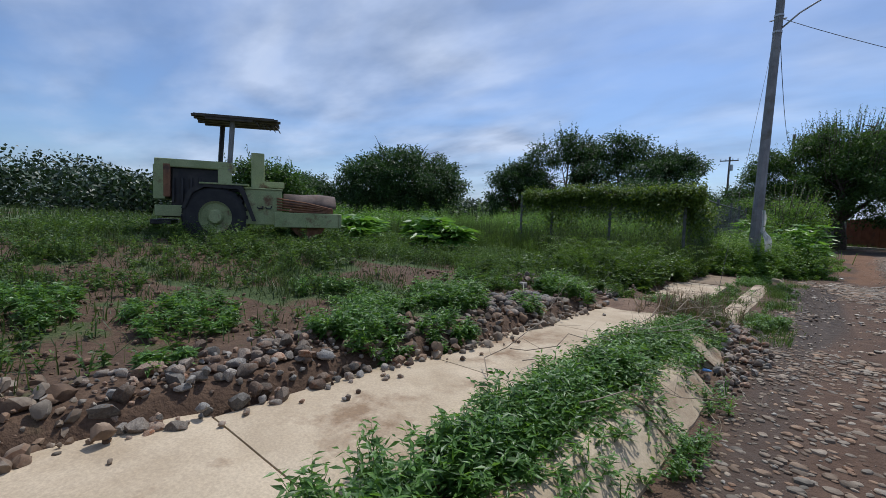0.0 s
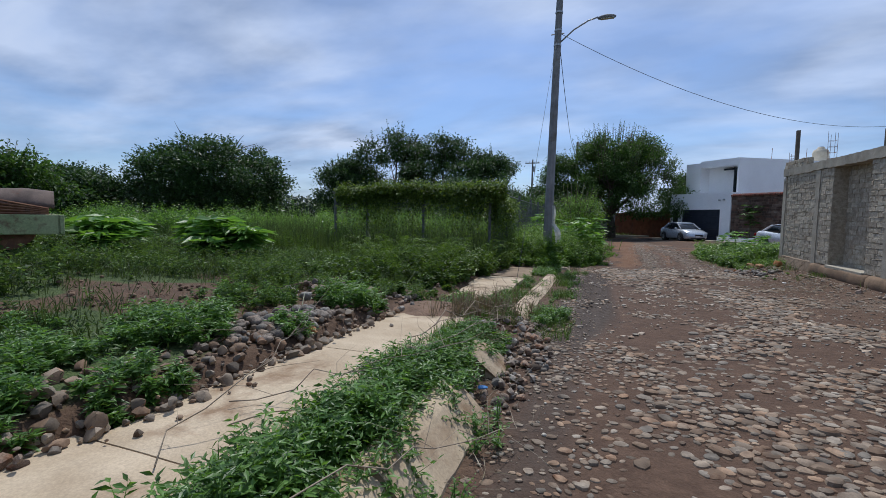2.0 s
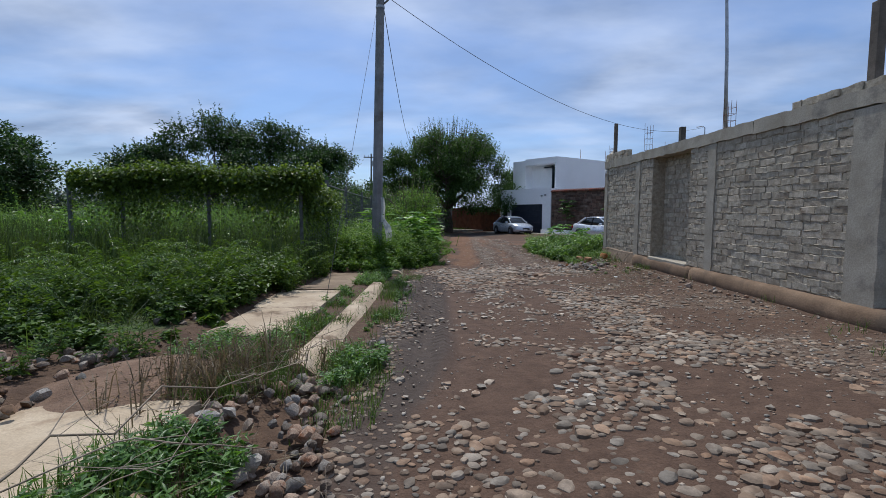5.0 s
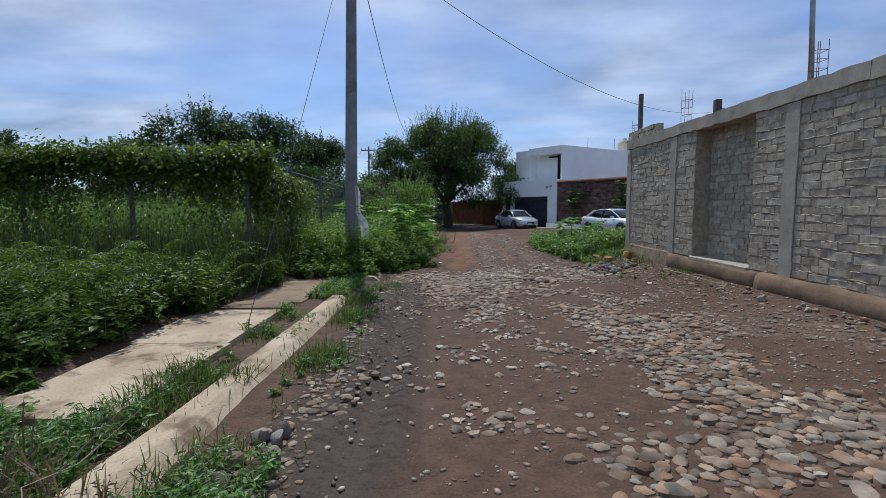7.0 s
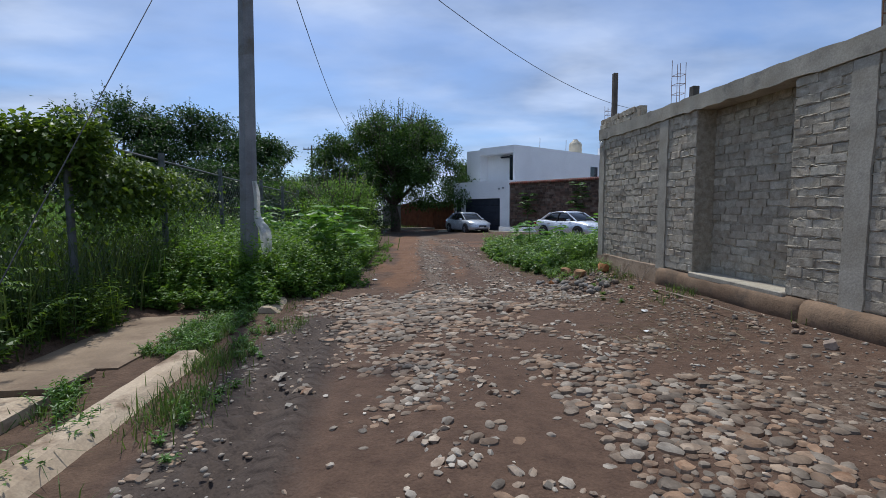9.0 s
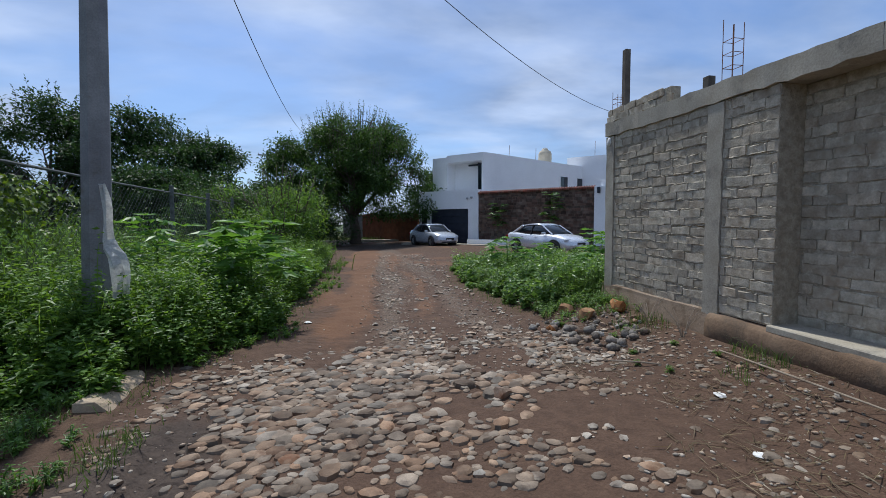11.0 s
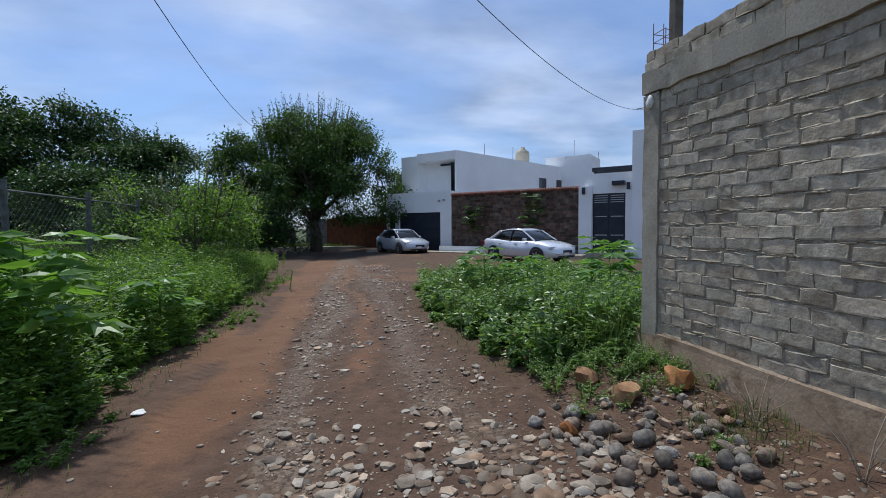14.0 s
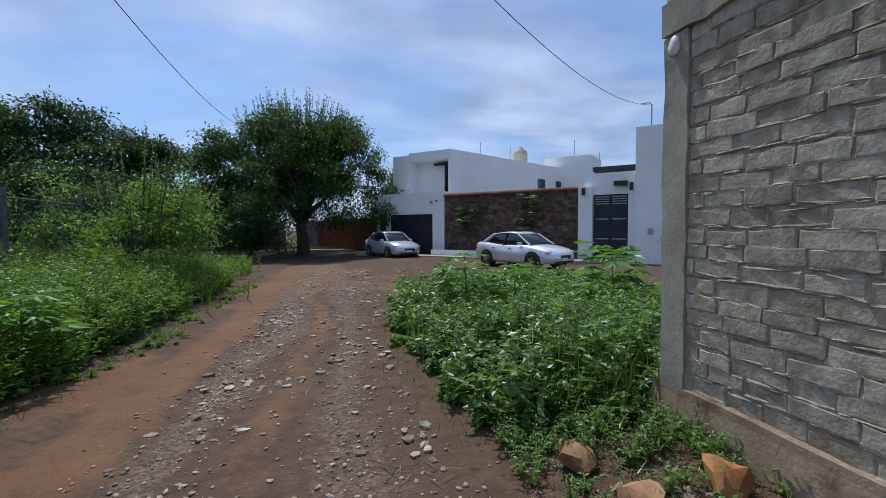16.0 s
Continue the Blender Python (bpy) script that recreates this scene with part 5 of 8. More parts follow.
def sedan(paint, m, label):
    """A saloon, nose towards +x, 4.45 m long."""
    car = holder("car")

    def sec(x, w, sill, waist, top, crown):
        return (x, [(w * 0.90, sill), (w, sill + 0.12), (w, (sill + waist) / 2), (w * 0.985, waist), (w * 0.86, top), (w * 0.4, top + crown)])
    body = loft([sec(-2.22, 0.60, 0.42, 0.72, 0.80, 0.02), sec(-2.16, 0.76, 0.32, 0.80, 0.94, 0.03), sec(-1.95, 0.84, 0.24, 0.86, 1.00, 0.03), sec(-1.4, 0.86, 0.20, 0.88, 0.99, 0.02),
                 sec(-0.6, 0.87, 0.19, 0.87, 0.93, 0.02), sec(0.4, 0.87, 0.19, 0.85, 0.91, 0.02), sec(0.95, 0.865, 0.2, 0.83, 0.93, 0.035), sec(1.5, 0.85, 0.21, 0.76, 0.86, 0.04),
                 sec(1.9, 0.80, 0.22, 0.68, 0.77, 0.035), sec(2.12, 0.70, 0.25, 0.60, 0.66, 0.02), sec(2.23, 0.52, 0.30, 0.50, 0.55, 0.01)], 6)
    # wheel arches
    for x in (-1.33, 1.32):
        for v in body.verts:
            d = math.hypot(v.co.x - x, v.co.z - 0.31)
            if d < 0.36 and abs(v.co.y) > 0.5:
                v.co.y *= 0.9
    part("body", body, paint, car, smooth=True)

    def cab(x, w0, w1, z0, z1):
        return (x, [(w0, z0), (w1 + (w0 - w1) * 0.45, z0 + (z1 - z0) * 0.55), (w1, z1 - 0.03), (w1 * 0.5, z1)])
    part("glasshouse", loft([cab(-1.72, 0.66, 0.62, 0.96, 1.0), cab(-1.05, 0.76, 0.60, 0.92, 1.36), cab(-0.6, 0.78, 0.60, 0.90, 1.425), cab(0.0, 0.78, 0.60, 0.89, 1.43), cab(0.35, 0.77, 0.58, 0.89, 1.36), cab(1.15, 0.68, 0.64, 0.90, 0.955)], 4),
         M_GLASS, car, "dark tinted windows", True)
    part("roof", loft([(-1.02, [(0.615, 1.335), (0.6, 1.375), (0.3, 1.385)]), (-0.55, [(0.625, 1.39), (0.6, 1.44), (0.3, 1.455)]), (0.0, [(0.625, 1.39), (0.6, 1.445), (0.3, 1.46)]), (0.33, [(0.60, 1.335), (0.58, 1.375), (0.3, 1.39)])], 3), paint, car, smooth=True)
    for s in (1, -1):
        part("pillar", tubed([(0.34, s * 0.60, 1.36), (1.1, s * 0.69, 0.93)], 0.035, 6), paint, car)
        part("pillar", tubed([(-0.25, s * 0.625, 1.40), (-0.3, s * 0.80, 0.9)], 0.03, 6), M_TRDARK, car)
        part("pillar", tubed([(-1.02, s * 0.62, 1.35), (-1.7, s * 0.68, 0.98)], 0.07, 6), paint, car)
        part("mirror", boxed(0.62, 0.76, s * 0.87 - 0.09, s * 0.87 + 0.09, 0.92, 1.04, 0.03), paint, car)
        part("headlight", boxed(1.78, 2.09, s * 0.62 - 0.16, s * 0.62 + 0.14, 0.58, 0.72, 0.045, m=None), M_LAMPGLASS, car, "clear headlight")
        part("tail_light", boxed(-2.2, -2.0, s * 0.68 - 0.14, s * 0.68 + 0.14, 0.70, 0.86, 0.04), M_REDGLASS, car, "red tail light")
        for x in (-0.95, 0.05):
            part("door_handle", boxed(x, x + 0.16, s * 0.865 - 0.02, s * 0.865 + 0.02, 0.78, 0.81, 0.008), M_STEEL, car)
        for x in (-1.33, 1.32):
            bm = bmesh.new()
            tube(bm, [(x, s * 0.55, 0.33), (x, s * 0.872, 0.33)], 0.365, 24)
            part("wheel_arch", bm, M_TRDARK, car)
            wheel(car, x, s * 0.79)
    part("grille", boxed(2.0, 2.235, -0.22, 0.36, 0.42, 0.56, 0.02), M_TRDARK, car)
    part("bumper_vent", boxed(2.05, 2.24, -0.5, 0.5, 0.25, 0.34, 0.02), M_TRDARK, car)
    part("number_plate", boxed(2.225, 2.245, -0.16, 0.16, 0.36, 0.46, 0.004), M_PAPER, car)
    car.matrix_world = m
    return tagged(car, label, "car", "parked cars")


sedan(M_SILVER_B, pose(7.35, 44.9, 0.06, 0, 0, -73), "grey silver saloon car parked before the garage")
sedan(M_SILVER, pose(11.85, 36.9, 0.05, 0, 0, -69), "bright silver saloon car parked beside the weeds")

# ---- derelict roller tractor in the field ----
TR = holder("road_roller", (-9.1, 9.18, 0.86), 62)     # its own +x runs along the field path
TR.matrix_world = TR.matrix_world @ Matrix.Diagonal((0.93, 1, 0.98, 1))
tagged(TR, "derelict pale green road roller with a ragged canopy, in the grass", "road roller")


def tr(name, x0, x1, y0, y1, z0, z1, mat=M_TRGREEN, bevel=0.015, label=""):
    """x: along the machine from its middle, y: half towards the path is negative."""
    return part(name, boxed(x0, x1, y0, y1, z0, z1, bevel), mat, TR, label)


# +x of the machine points along +y of the world, its -y side faces the path
part("hood", boxed(-1.2, 0.32, -0.5, 0.32, 1.46, 1.63, 0.03), M_TRGREEN, TR, "faded green engine hood, patched with rust")
tr("hood_side", 0.02, 0.3, -0.5, -0.45, 0.95, 1.47)
tr("grille", -1.22, -1.0, -0.5, 0.3, 0.80, 1.50, label="green radiator shroud with rust streaks")
tr("rust_panel", -1.03, -0.90, -0.515, 0.3, 0.85, 1.52, M_RUST)
tr("engine", -0.9, 0.05, -0.42, 0.28, 0.62, 1.465, M_TRDARK, 0.04, "black greasy engine block")
for k in range(4):
    part("engine_rib", tubed([(-0.85 + k * 0.17, -0.46, 0.75), (-0.85 + k * 0.17, -0.42, 1.25)], 0.035, 6), M_TRDARK, TR)
tr("chassis", -1.2, -0.6, -0.5, 0.3, 0.45, 0.68)
tr("chassis_rail", -1.1, 2.5, -0.32, 0.25, 0.42, 0.6, M_TRDARK)
tr("axle", -1.3, -0.9, -0.45, 0.45, 0.28, 0.38, M_TRDARK)
for s in (-1, 1):
    bm = bmesh.new()
    pts = [(-0.84, 0.62), (-0.70, 1.0), (-0.45, 1.15), (0.34, 1.13), (0.42, 0.95), (0.62, 0.40), (0.54, 0.40), (0.34, 0.9), (0.26, 1.05), (-0.4, 1.07), (-0.63, 0.94), (-0.77, 0.62)]
    a = [bm.verts.new((x + 0.2, s * 0.42, z)) for x, z in pts]; b = [bm.verts.new((x + 0.2, s * 0.86, z)) for x, z in pts]
    for i in range(12):
        j = (i + 1) % 12
        bm.faces.new((a[i], a[j], b[j], b[i]))
    bm.faces.new(a[::-1]); bm.faces.new(b)
    bmesh.ops.recalc_face_normals(bm, faces=bm.faces)
    part("fender", bm, M_TRDARK, TR, "dark iron fender")
    w = holder("wheel"); w.parent = TR
    bm = bmesh.new()
    R, W = 0.64, 0.36
    prof = [(R * 0.52, W / 2), (R * 0.86, W / 2), (R * 0.97, W * 0.4), (R * 0.97, -W * 0.4), (R * 0.86, -W / 2), (R * 0.52, -W / 2)]
    rings = [[bm.verts.new((0.0 + r * math.cos(k * math.pi / 16), s * 0.66 + q, 0.46 + r * math.sin(k * math.pi / 16))) for k in range(32)] for r, q in prof]
    for i in range(6):
        a, b = rings[i], rings[(i + 1) % 6]
        for k in range(32):
            bm.faces.new((a[k], a[(k + 1) % 32], b[(k + 1) % 32], b[k]))
    bmesh.ops.recalc_face_normals(bm, faces=bm.faces)
    part("tyre", bm, M_TYRE, w)
    lug_mesh = None
    for k in range(22):
        for q in (-1, 1):
            if lug_mesh is None:
                lug = part("lug", boxed(R * 0.93, R * 1.02, -0.03, 0.03, -0.08, 0.08), M_TYRE, w)
                lug_mesh = lug.data
            else:
                lug = new("lug", lug_mesh)
                lug.parent = w
            lug.matrix_local = pose(0.0, s * 0.66, 0.46) @ pose(0, 0, 0, 0, k * 360 / 22 + q * 4, 0) @ pose(0, q * W * 0.25, 0, q * 25, 0, 0)
    bm = bmesh.new()
    y = s * (0.66 + W * 0.30)
    tube(bm, [(0.0, y - s * 0.08, 0.46), (0.0, y, 0.46)], R * 0.53, 28)
    tube(bm, [(0.0, y, 0.46), (0.0, y + s * 0.09, 0.46)], [0.17, 0.12], 20)
    for k in range(8):
        a = k * math.pi / 4
        tube(bm, [(0.0 + 0.22 * math.cos(a), y, 0.46 + 0.22 * math.sin(a)), (0.0 + 0.22 * math.cos(a), y + s * 0.03, 0.46 + 0.22 * math.sin(a))], 0.025, 6)
    part("rim", bm, M_TRGREEN, w, "faded green wheel rim")
    bm = bmesh.new()
    n = 28
    for k in range(n):
        a0 = 2 * math.pi * k / n
        a1 = 2 * math.pi * (k + 1) / n
        tube(bm, [(0.0 + R * 0.5 * math.cos(a0), y + s * 0.02, 0.46 + R * 0.5 * math.sin(a0)), (0.0 + R * 0.5 * math.cos(a1), y + s * 0.02, 0.46 + R * 0.5 * math.sin(a1))], 0.025, 5)
    part("rim_lip", bm, M_TRGREEN, w)
for s in (-1, 1):
    part("fender_plate", boxed(-0.3, 0.66, s * 0.64 - 0.24, s * 0.64 + 0.24, 1.132, 1.165, 0.008), M_TRGREEN, TR)
# canopy and its posts
for x, y, mat in ((0.22, -0.45, M_POLE), (-0.06, 0.35, M_TRDARK)):
    part("canopy_post", tubed([(x, y, 1.0), (x + 0.1, y, 2.54)], 0.055, 6), mat, TR)
rr = random.Random(3)
bm = bmesh.new()
for k in range(22):
    y = -0.62 + k * 1.12 / 21
    x0, x1 = -0.30 + rr.uniform(-0.14, 0.1), 1.30 + rr.uniform(-0.3, 0.08)
    zz = 2.53 + 0.02 * math.sin(k * 1.3) + rr.uniform(-0.01, 0.01)
    box(bm, x0, x1, y - 0.05, y + 0.05, zz, zz + 0.045, m=pose(0, 0, 0.0, 0, -1.2, 0))
part("canopy", bm, M_THATCH, TR, "ragged dark board canopy")
for k in range(5):
    x, y = 0.75 + k * 0.11, -0.62 + 0.1 * k
    part("loose_strip", tubed([(x, y, 2.54), (x + 0.08, y - 0.03, 2.47), (x + 0.14, y, 2.38)], 0.012, 4), M_THATCH, TR)
part("canopy_edge", boxed(-0.15, 0.8, -0.65, -0.58, 2.47, 2.54, 0.01, m=pose(0, 0, 0, 0, -1.5, 0)), M_THATCH, TR)
# seat panel, tool box, drum
tr("seat_panel", 0.70, 0.98, -0.42, -0.2, 1.05, 1.88, label="green upright seat panel")
part("side_arm", boxed(0.96, 1.42, -0.42, -0.2, 1.14, 1.27, 0.01), M_TRGREEN, TR)
box_ = tr("tool_box", 0.58, 1.36, -0.78, 0.78, 0.33, 1.07, label="boxy green side locker with two handles")
part("lid", boxed(0.56, 1.38, -0.8, 0.8, 1.072, 1.10, 0.008), M_TRGREEN, box_)
for x in (0.84, 1.02):
    part("handle", tubed([(x, -0.79, 0.70), (x + 0.02, -0.83, 0.67), (x + 0.10, -0.83, 0.67), (x + 0.12, -0.79, 0.72)], 0.014, 6), M_TRDARK, box_)
bm = bmesh.new()
n = 14
rows = []
for i in range(n + 1):
    a = math.pi * (0.05 + 0.9 * i / n)
    rows.append([bm.verts.new((x, -0.42 + 0.34 * math.cos(a), 0.68 + 0.34 * math.sin(a) + 0.02 * math.sin(x * 9))) for x in (1.4, 1.8, 2.2, 2.58)])
for a, b in zip(rows, rows[1:]):
    for k in range(3):
        bm.faces.new((a[k], a[k + 1], b[k + 1], b[k]))
bmesh.ops.recalc_face_normals(bm, faces=bm.faces)
bmesh.ops.solidify(bm, geom=bm.faces[:], thickness=0.03)
part("drum_cover", bm, M_OLDRUST, TR, "dark rusty curled sheet lying over the drum", True)
bm = tubed([(1.95, -0.7, 0.45), (1.95, 0.7, 0.45)], 0.42, 24)
part("drum", bm, M_RUST, TR, "rusty steel drum", False)
tr("drum_frame", 1.2, 2.66, -0.86, -0.76, 0.28, 0.60)
tr("drum_frame", 1.2, 2.66, 0.76, 0.86, 0.28, 0.60)
tr("drum_frame", 2.6, 2.7, -0.86, 0.86, 0.28, 0.60)
for k in range(5):
    part("rod", tubed([(1.25, -0.80, 0.90 - k * 0.06), (1.9, -0.81, 0.82 - k * 0.05), (2.5, -0.8, 0.70 - k * 0.02)], 0.018, 5), M_RUST, TR)

# ---- trees ----


def tree(name, x, y, height, radius, trunk_r, seed, leaf, material, clumps, per, label, trunk_h=0.25, flat=0.75, spiky=0.0, gap=0.35, clump_r=0.9, lowest=0.25, dome=False, cone=0.0):
    """A tapered trunk with limbs, and a crown of small leaves clumped at the twigs."""
    r = np.random.default_rng(seed)
    z0 = float(land(x, y))
    h = holder(name, (x, y, z0))
    bm = bmesh.new()
    top = Vector((r.normal(0, 0.2), r.normal(0, 0.2), height * trunk_h))
    tube(bm, [(0, 0, -0.3), tuple(top * 0.5 + Vector((0.1, 0.05, 0))), tuple(top)], [trunk_r * 1.25, trunk_r, trunk_r * 0.85], 9)
    tips = []
    limbs = 9
    for i in range(limbs):
        a = i * 2.4 + r.uniform(-0.4, 0.4)
        e = r.uniform(0.15, 1.0)
        end = Vector((math.cos(a) * radius * 0.62 * (1.1 - 0.6 * e), math.sin(a) * radius * 0.62 * (1.1 - 0.6 * e), height * (lowest + 0.2 + (0.78 - lowest) * e)))
        m1 = top.lerp(end, 0.45) + Vector((r.normal(0, .3), r.normal(0, .3), 0.35))
        tube(bm, [tuple(top), tuple(m1), tuple(end)], [trunk_r * 0.55, trunk_r * 0.32, trunk_r * 0.1], 6)
        for j in range(6):
            s = m1.lerp(end, r.uniform(0.1, 0.95))
            d = Vector((math.cos(a + r.normal(0, .9)), math.sin(a + r.normal(0, .9)), r.uniform(-0.1, 0.9))).normalized() * radius * r.uniform(0.18, 0.38)
            tube(bm, [tuple(s), tuple(s + d * 0.5 + Vector((0, 0, 0.15))), tuple(s + d)], [trunk_r * 0.16, trunk_r * 0.1, trunk_r * 0.03], 5)
    F = Foliage(seed + 1)
    # clumps spread through the shell of the crown, more of them outside
    k = 0
    pts = []
    lobes = [(0.0, 0.0, height * (0.5 + 0.5 * lowest), 1.0, 0.5 * (1 - lowest))] if dome else []
    if not dome:
        for i in range(11):
            a, e = i * 2.4 + r.uniform(-0.5, 0.5), (i + 0.5) / 11
            rad = r.uniform(0.34, 0.5)
            q = (1.02 - rad) * math.sqrt(max(0.05, 1 - (2 * e - 0.8) ** 2)) * r.uniform(0.8, 1.05) * (1 + cone * (0.6 - 1.3 * e))
            hz = rad * radius * 0.72
            lobes.append((math.cos(a) * q * radius, math.sin(a) * q * radius, min(height - hz, max(height * lowest + hz * 0.8, height * (lowest + 0.15 + (0.85 - lowest) * e))), rad, hz / height))
        lobes.append((0, 0, height * 0.55, 0.55, 0.32))
    while len(pts) < clumps:
        lx, ly, lz, lr, lh = lobes[k % len(lobes)]
        k += 1
        a = r.uniform(0, 2 * np.pi); u = r.uniform(-0.9, 1); q = r.uniform(0.15, 1) ** 0.4
        cx, cy = lx + math.cos(a) * math.sqrt(1 - u * u) * q * radius * lr, ly + math.sin(a) * math.sqrt(1 - u * u) * q * radius * lr
        zc = lz + u * q * height * lh
        lump = noise.noise(Vector((cx, cy, zc)) * (2.6 / radius) + Vector((seed, 0, 0)))
        if lump < -gap:
            continue
        pts.append((cx, cy, zc))
    P = np.array(pts)
    C = np.repeat(P, per, 0)
    g = r.normal(0, 0.42, C.shape) * clump_r * np.array([1, 1, 0.62])
    D = g + r.normal(0, 0.5, g.shape) + np.array([0, 0, 0.15])
    n = len(C)
    F.leaves(C + g, D, leaf * r.uniform(0.6, 1.4, n), leaf * 0.5 * r.uniform(0.7, 1.3, n), 0.2, simple=True)
    if spiky:
        # upright shoots that break the outline
        for _ in range(int(spiky)):
            a, q = r.uniform(0, 6.28), math.sqrt(r.uniform(0, 1)) * 0.95
            b = np.array([math.cos(a) * q * radius * 0.8, math.sin(a) * q * radius * 0.8, height * (0.97 - 0.42 * q * q)])
            d = np.array([math.cos(a) * 0.55 * q, math.sin(a) * 0.55 * q, 1.0]); d /= np.linalg.norm(d)
            Ls = r.uniform(0.7, 1.5) * (0.6 + 0.06 * height)
            t = np.linspace(-0.6, 1, 26)[:, None]
            pp = b + d * t * Ls + r.normal(0, 0.03, (26, 3))
            F.leaves(pp, r.normal(0, 1, (26, 3)) + d * 0.8, leaf * 0.8, leaf * 0.34, 0.1, simple=True)
            tube(bm, [tuple(b - d * 0.6 * Ls), tuple(b + d * Ls)], [0.02, 0.006], 4)
    part("trunk", bm, M_BARK, h, smooth=True)
    o = F.done("crown", material); o.parent = h
    return tagged(h, label, "tree")


tree("tree", 2.2, 50.0, 9.4, 6.5, 0.38, 5, 0.2, L_MESQ, 800, 115, "large green mesquite tree with spiky upright shoots", 0.22, 1.0, 260, 0.12, 0.72, 0.17, False, 0.8)
for x, y, h, r, sd in ((-15.5, 73.0, 11.6, 6.0, 15), (-21.5, 71.5, 14.4, 7.6, 16), (-29.0, 68.5, 14.8, 7.6, 25), (-35.5, 66.0, 10.6, 6.0, 26)):
    tree("tree", x, y, h, r, 0.4, sd, 0.40, L_TREE, 270, 70, "airy dark tree with gaps in its crown, beyond the fence", 0.25, 1.0, 46, 0.2, 1.15, 0.0)
tree("tree", -42.0, 46.4, 10.4, 8.6, 0.42, 35, 0.36, L_TREE, 640, 80, "broad dark domed tree far across the field", 0.25, 1.0, 0, 0.55, 1.0, 0.05, True)
tree("tree", -53, 38, 6.4, 7.5, 0.4, 36, 0.36, L_TREE, 360, 70, "low dark tree far across the field", 0.22, 1.0, 8, 0.4, 1.0, 0.08)
tree("tree", -24.0, 17.8, 4.0, 2.9, 0.16, 45, 0.2, L_MESQ, 200, 80, "bushy green tree behind the road roller", 0.22, 1.0, 20, 0.35, 0.7, 0.1)
tree("tree", -0.4, 31.6, 2.75, 2.3, 0.06, 55, 0.10, L_WEED, 120, 62, "low spreading thorn shrub beside the road", 0.3, 0.9, 30, 0.05, 0.42, 0.35)
tree("tree", -4.0, 40.0, 3.1, 3.0, 0.12, 57, 0.16, L_MESQ, 260, 90, "spreading green thorn tree behind the verge", 0.3, 1.0, 14, 0.3, 0.7, 0.22)
tree("tree", -13.0, 55.0, 6.0, 5.2, 0.2, 58, 0.3, L_TREE, 260, 80, "dark bushy tree in the woods beyond the fence", 0.25, 1.0, 10, 0.35, 0.9, 0.08)
tree("tree", -0.6, 46.5, 2.7, 2.9, 0.1, 69, 0.18, L_TREE, 130, 80, "low dark bush under the large mesquite", 0.25, 1.0, 8, 0.3, 0.7, 0.05)
tree("tree", -4.5, 57.5, 5.2, 4.6, 0.2, 68, 0.26, L_TREE, 220, 80, "dark bushy tree behind the low grey wall", 0.25, 1.0, 10, 0.3, 0.9, 0.05)
tree("tree", 10.5, 60.0, 6.6, 3.2, 0.22, 66, 0.26, L_TREE, 150, 80, "dark tree beside the white house", 0.28, 1.0, 12, 0.2, 0.8, 0.2)


def far_woods():
    """The belt of trees along the horizon of the field."""
    F = Foliage(91)
    r = F.r
    for k in range(300):
        a = r.uniform(math.radians(-95), math.radians(8))
        d = r.uniform(72, 125)
        cx, cy = d * math.sin(a), 8 + d * math.cos(a)
        if cx > -7:
            continue
        hgt = r.uniform(3.2, 6.2) * (0.8 + 0.5 * vnoise(a * 9, 0, 1.0, 3)) * d / 90 * (1 + 0.35 * (a < math.radians(-60)))
        n = 320
        u = r.normal(0, 1, (n, 3)); u /= np.linalg.norm(u, axis=1, keepdims=True)
        rad = r.uniform(0.45, 1.0, (n, 1)) ** 0.4
        P = np.array([cx, cy, hgt * 0.5]) + u * rad * np.array([hgt * 0.85, hgt * 0.85, hgt * 0.5])
        F.leaves(P, r.normal(0, 1, (n, 3)), r.uniform(0.5, 0.95, n), r.uniform(0.35, 0.6, n), 0.1, simple=True)
    return F.done("far_woods", L_FAR, None, "dark belt of trees along the far edge of the field", "woods", "stuff")


far_woods()

# ---- vines over the fence ----


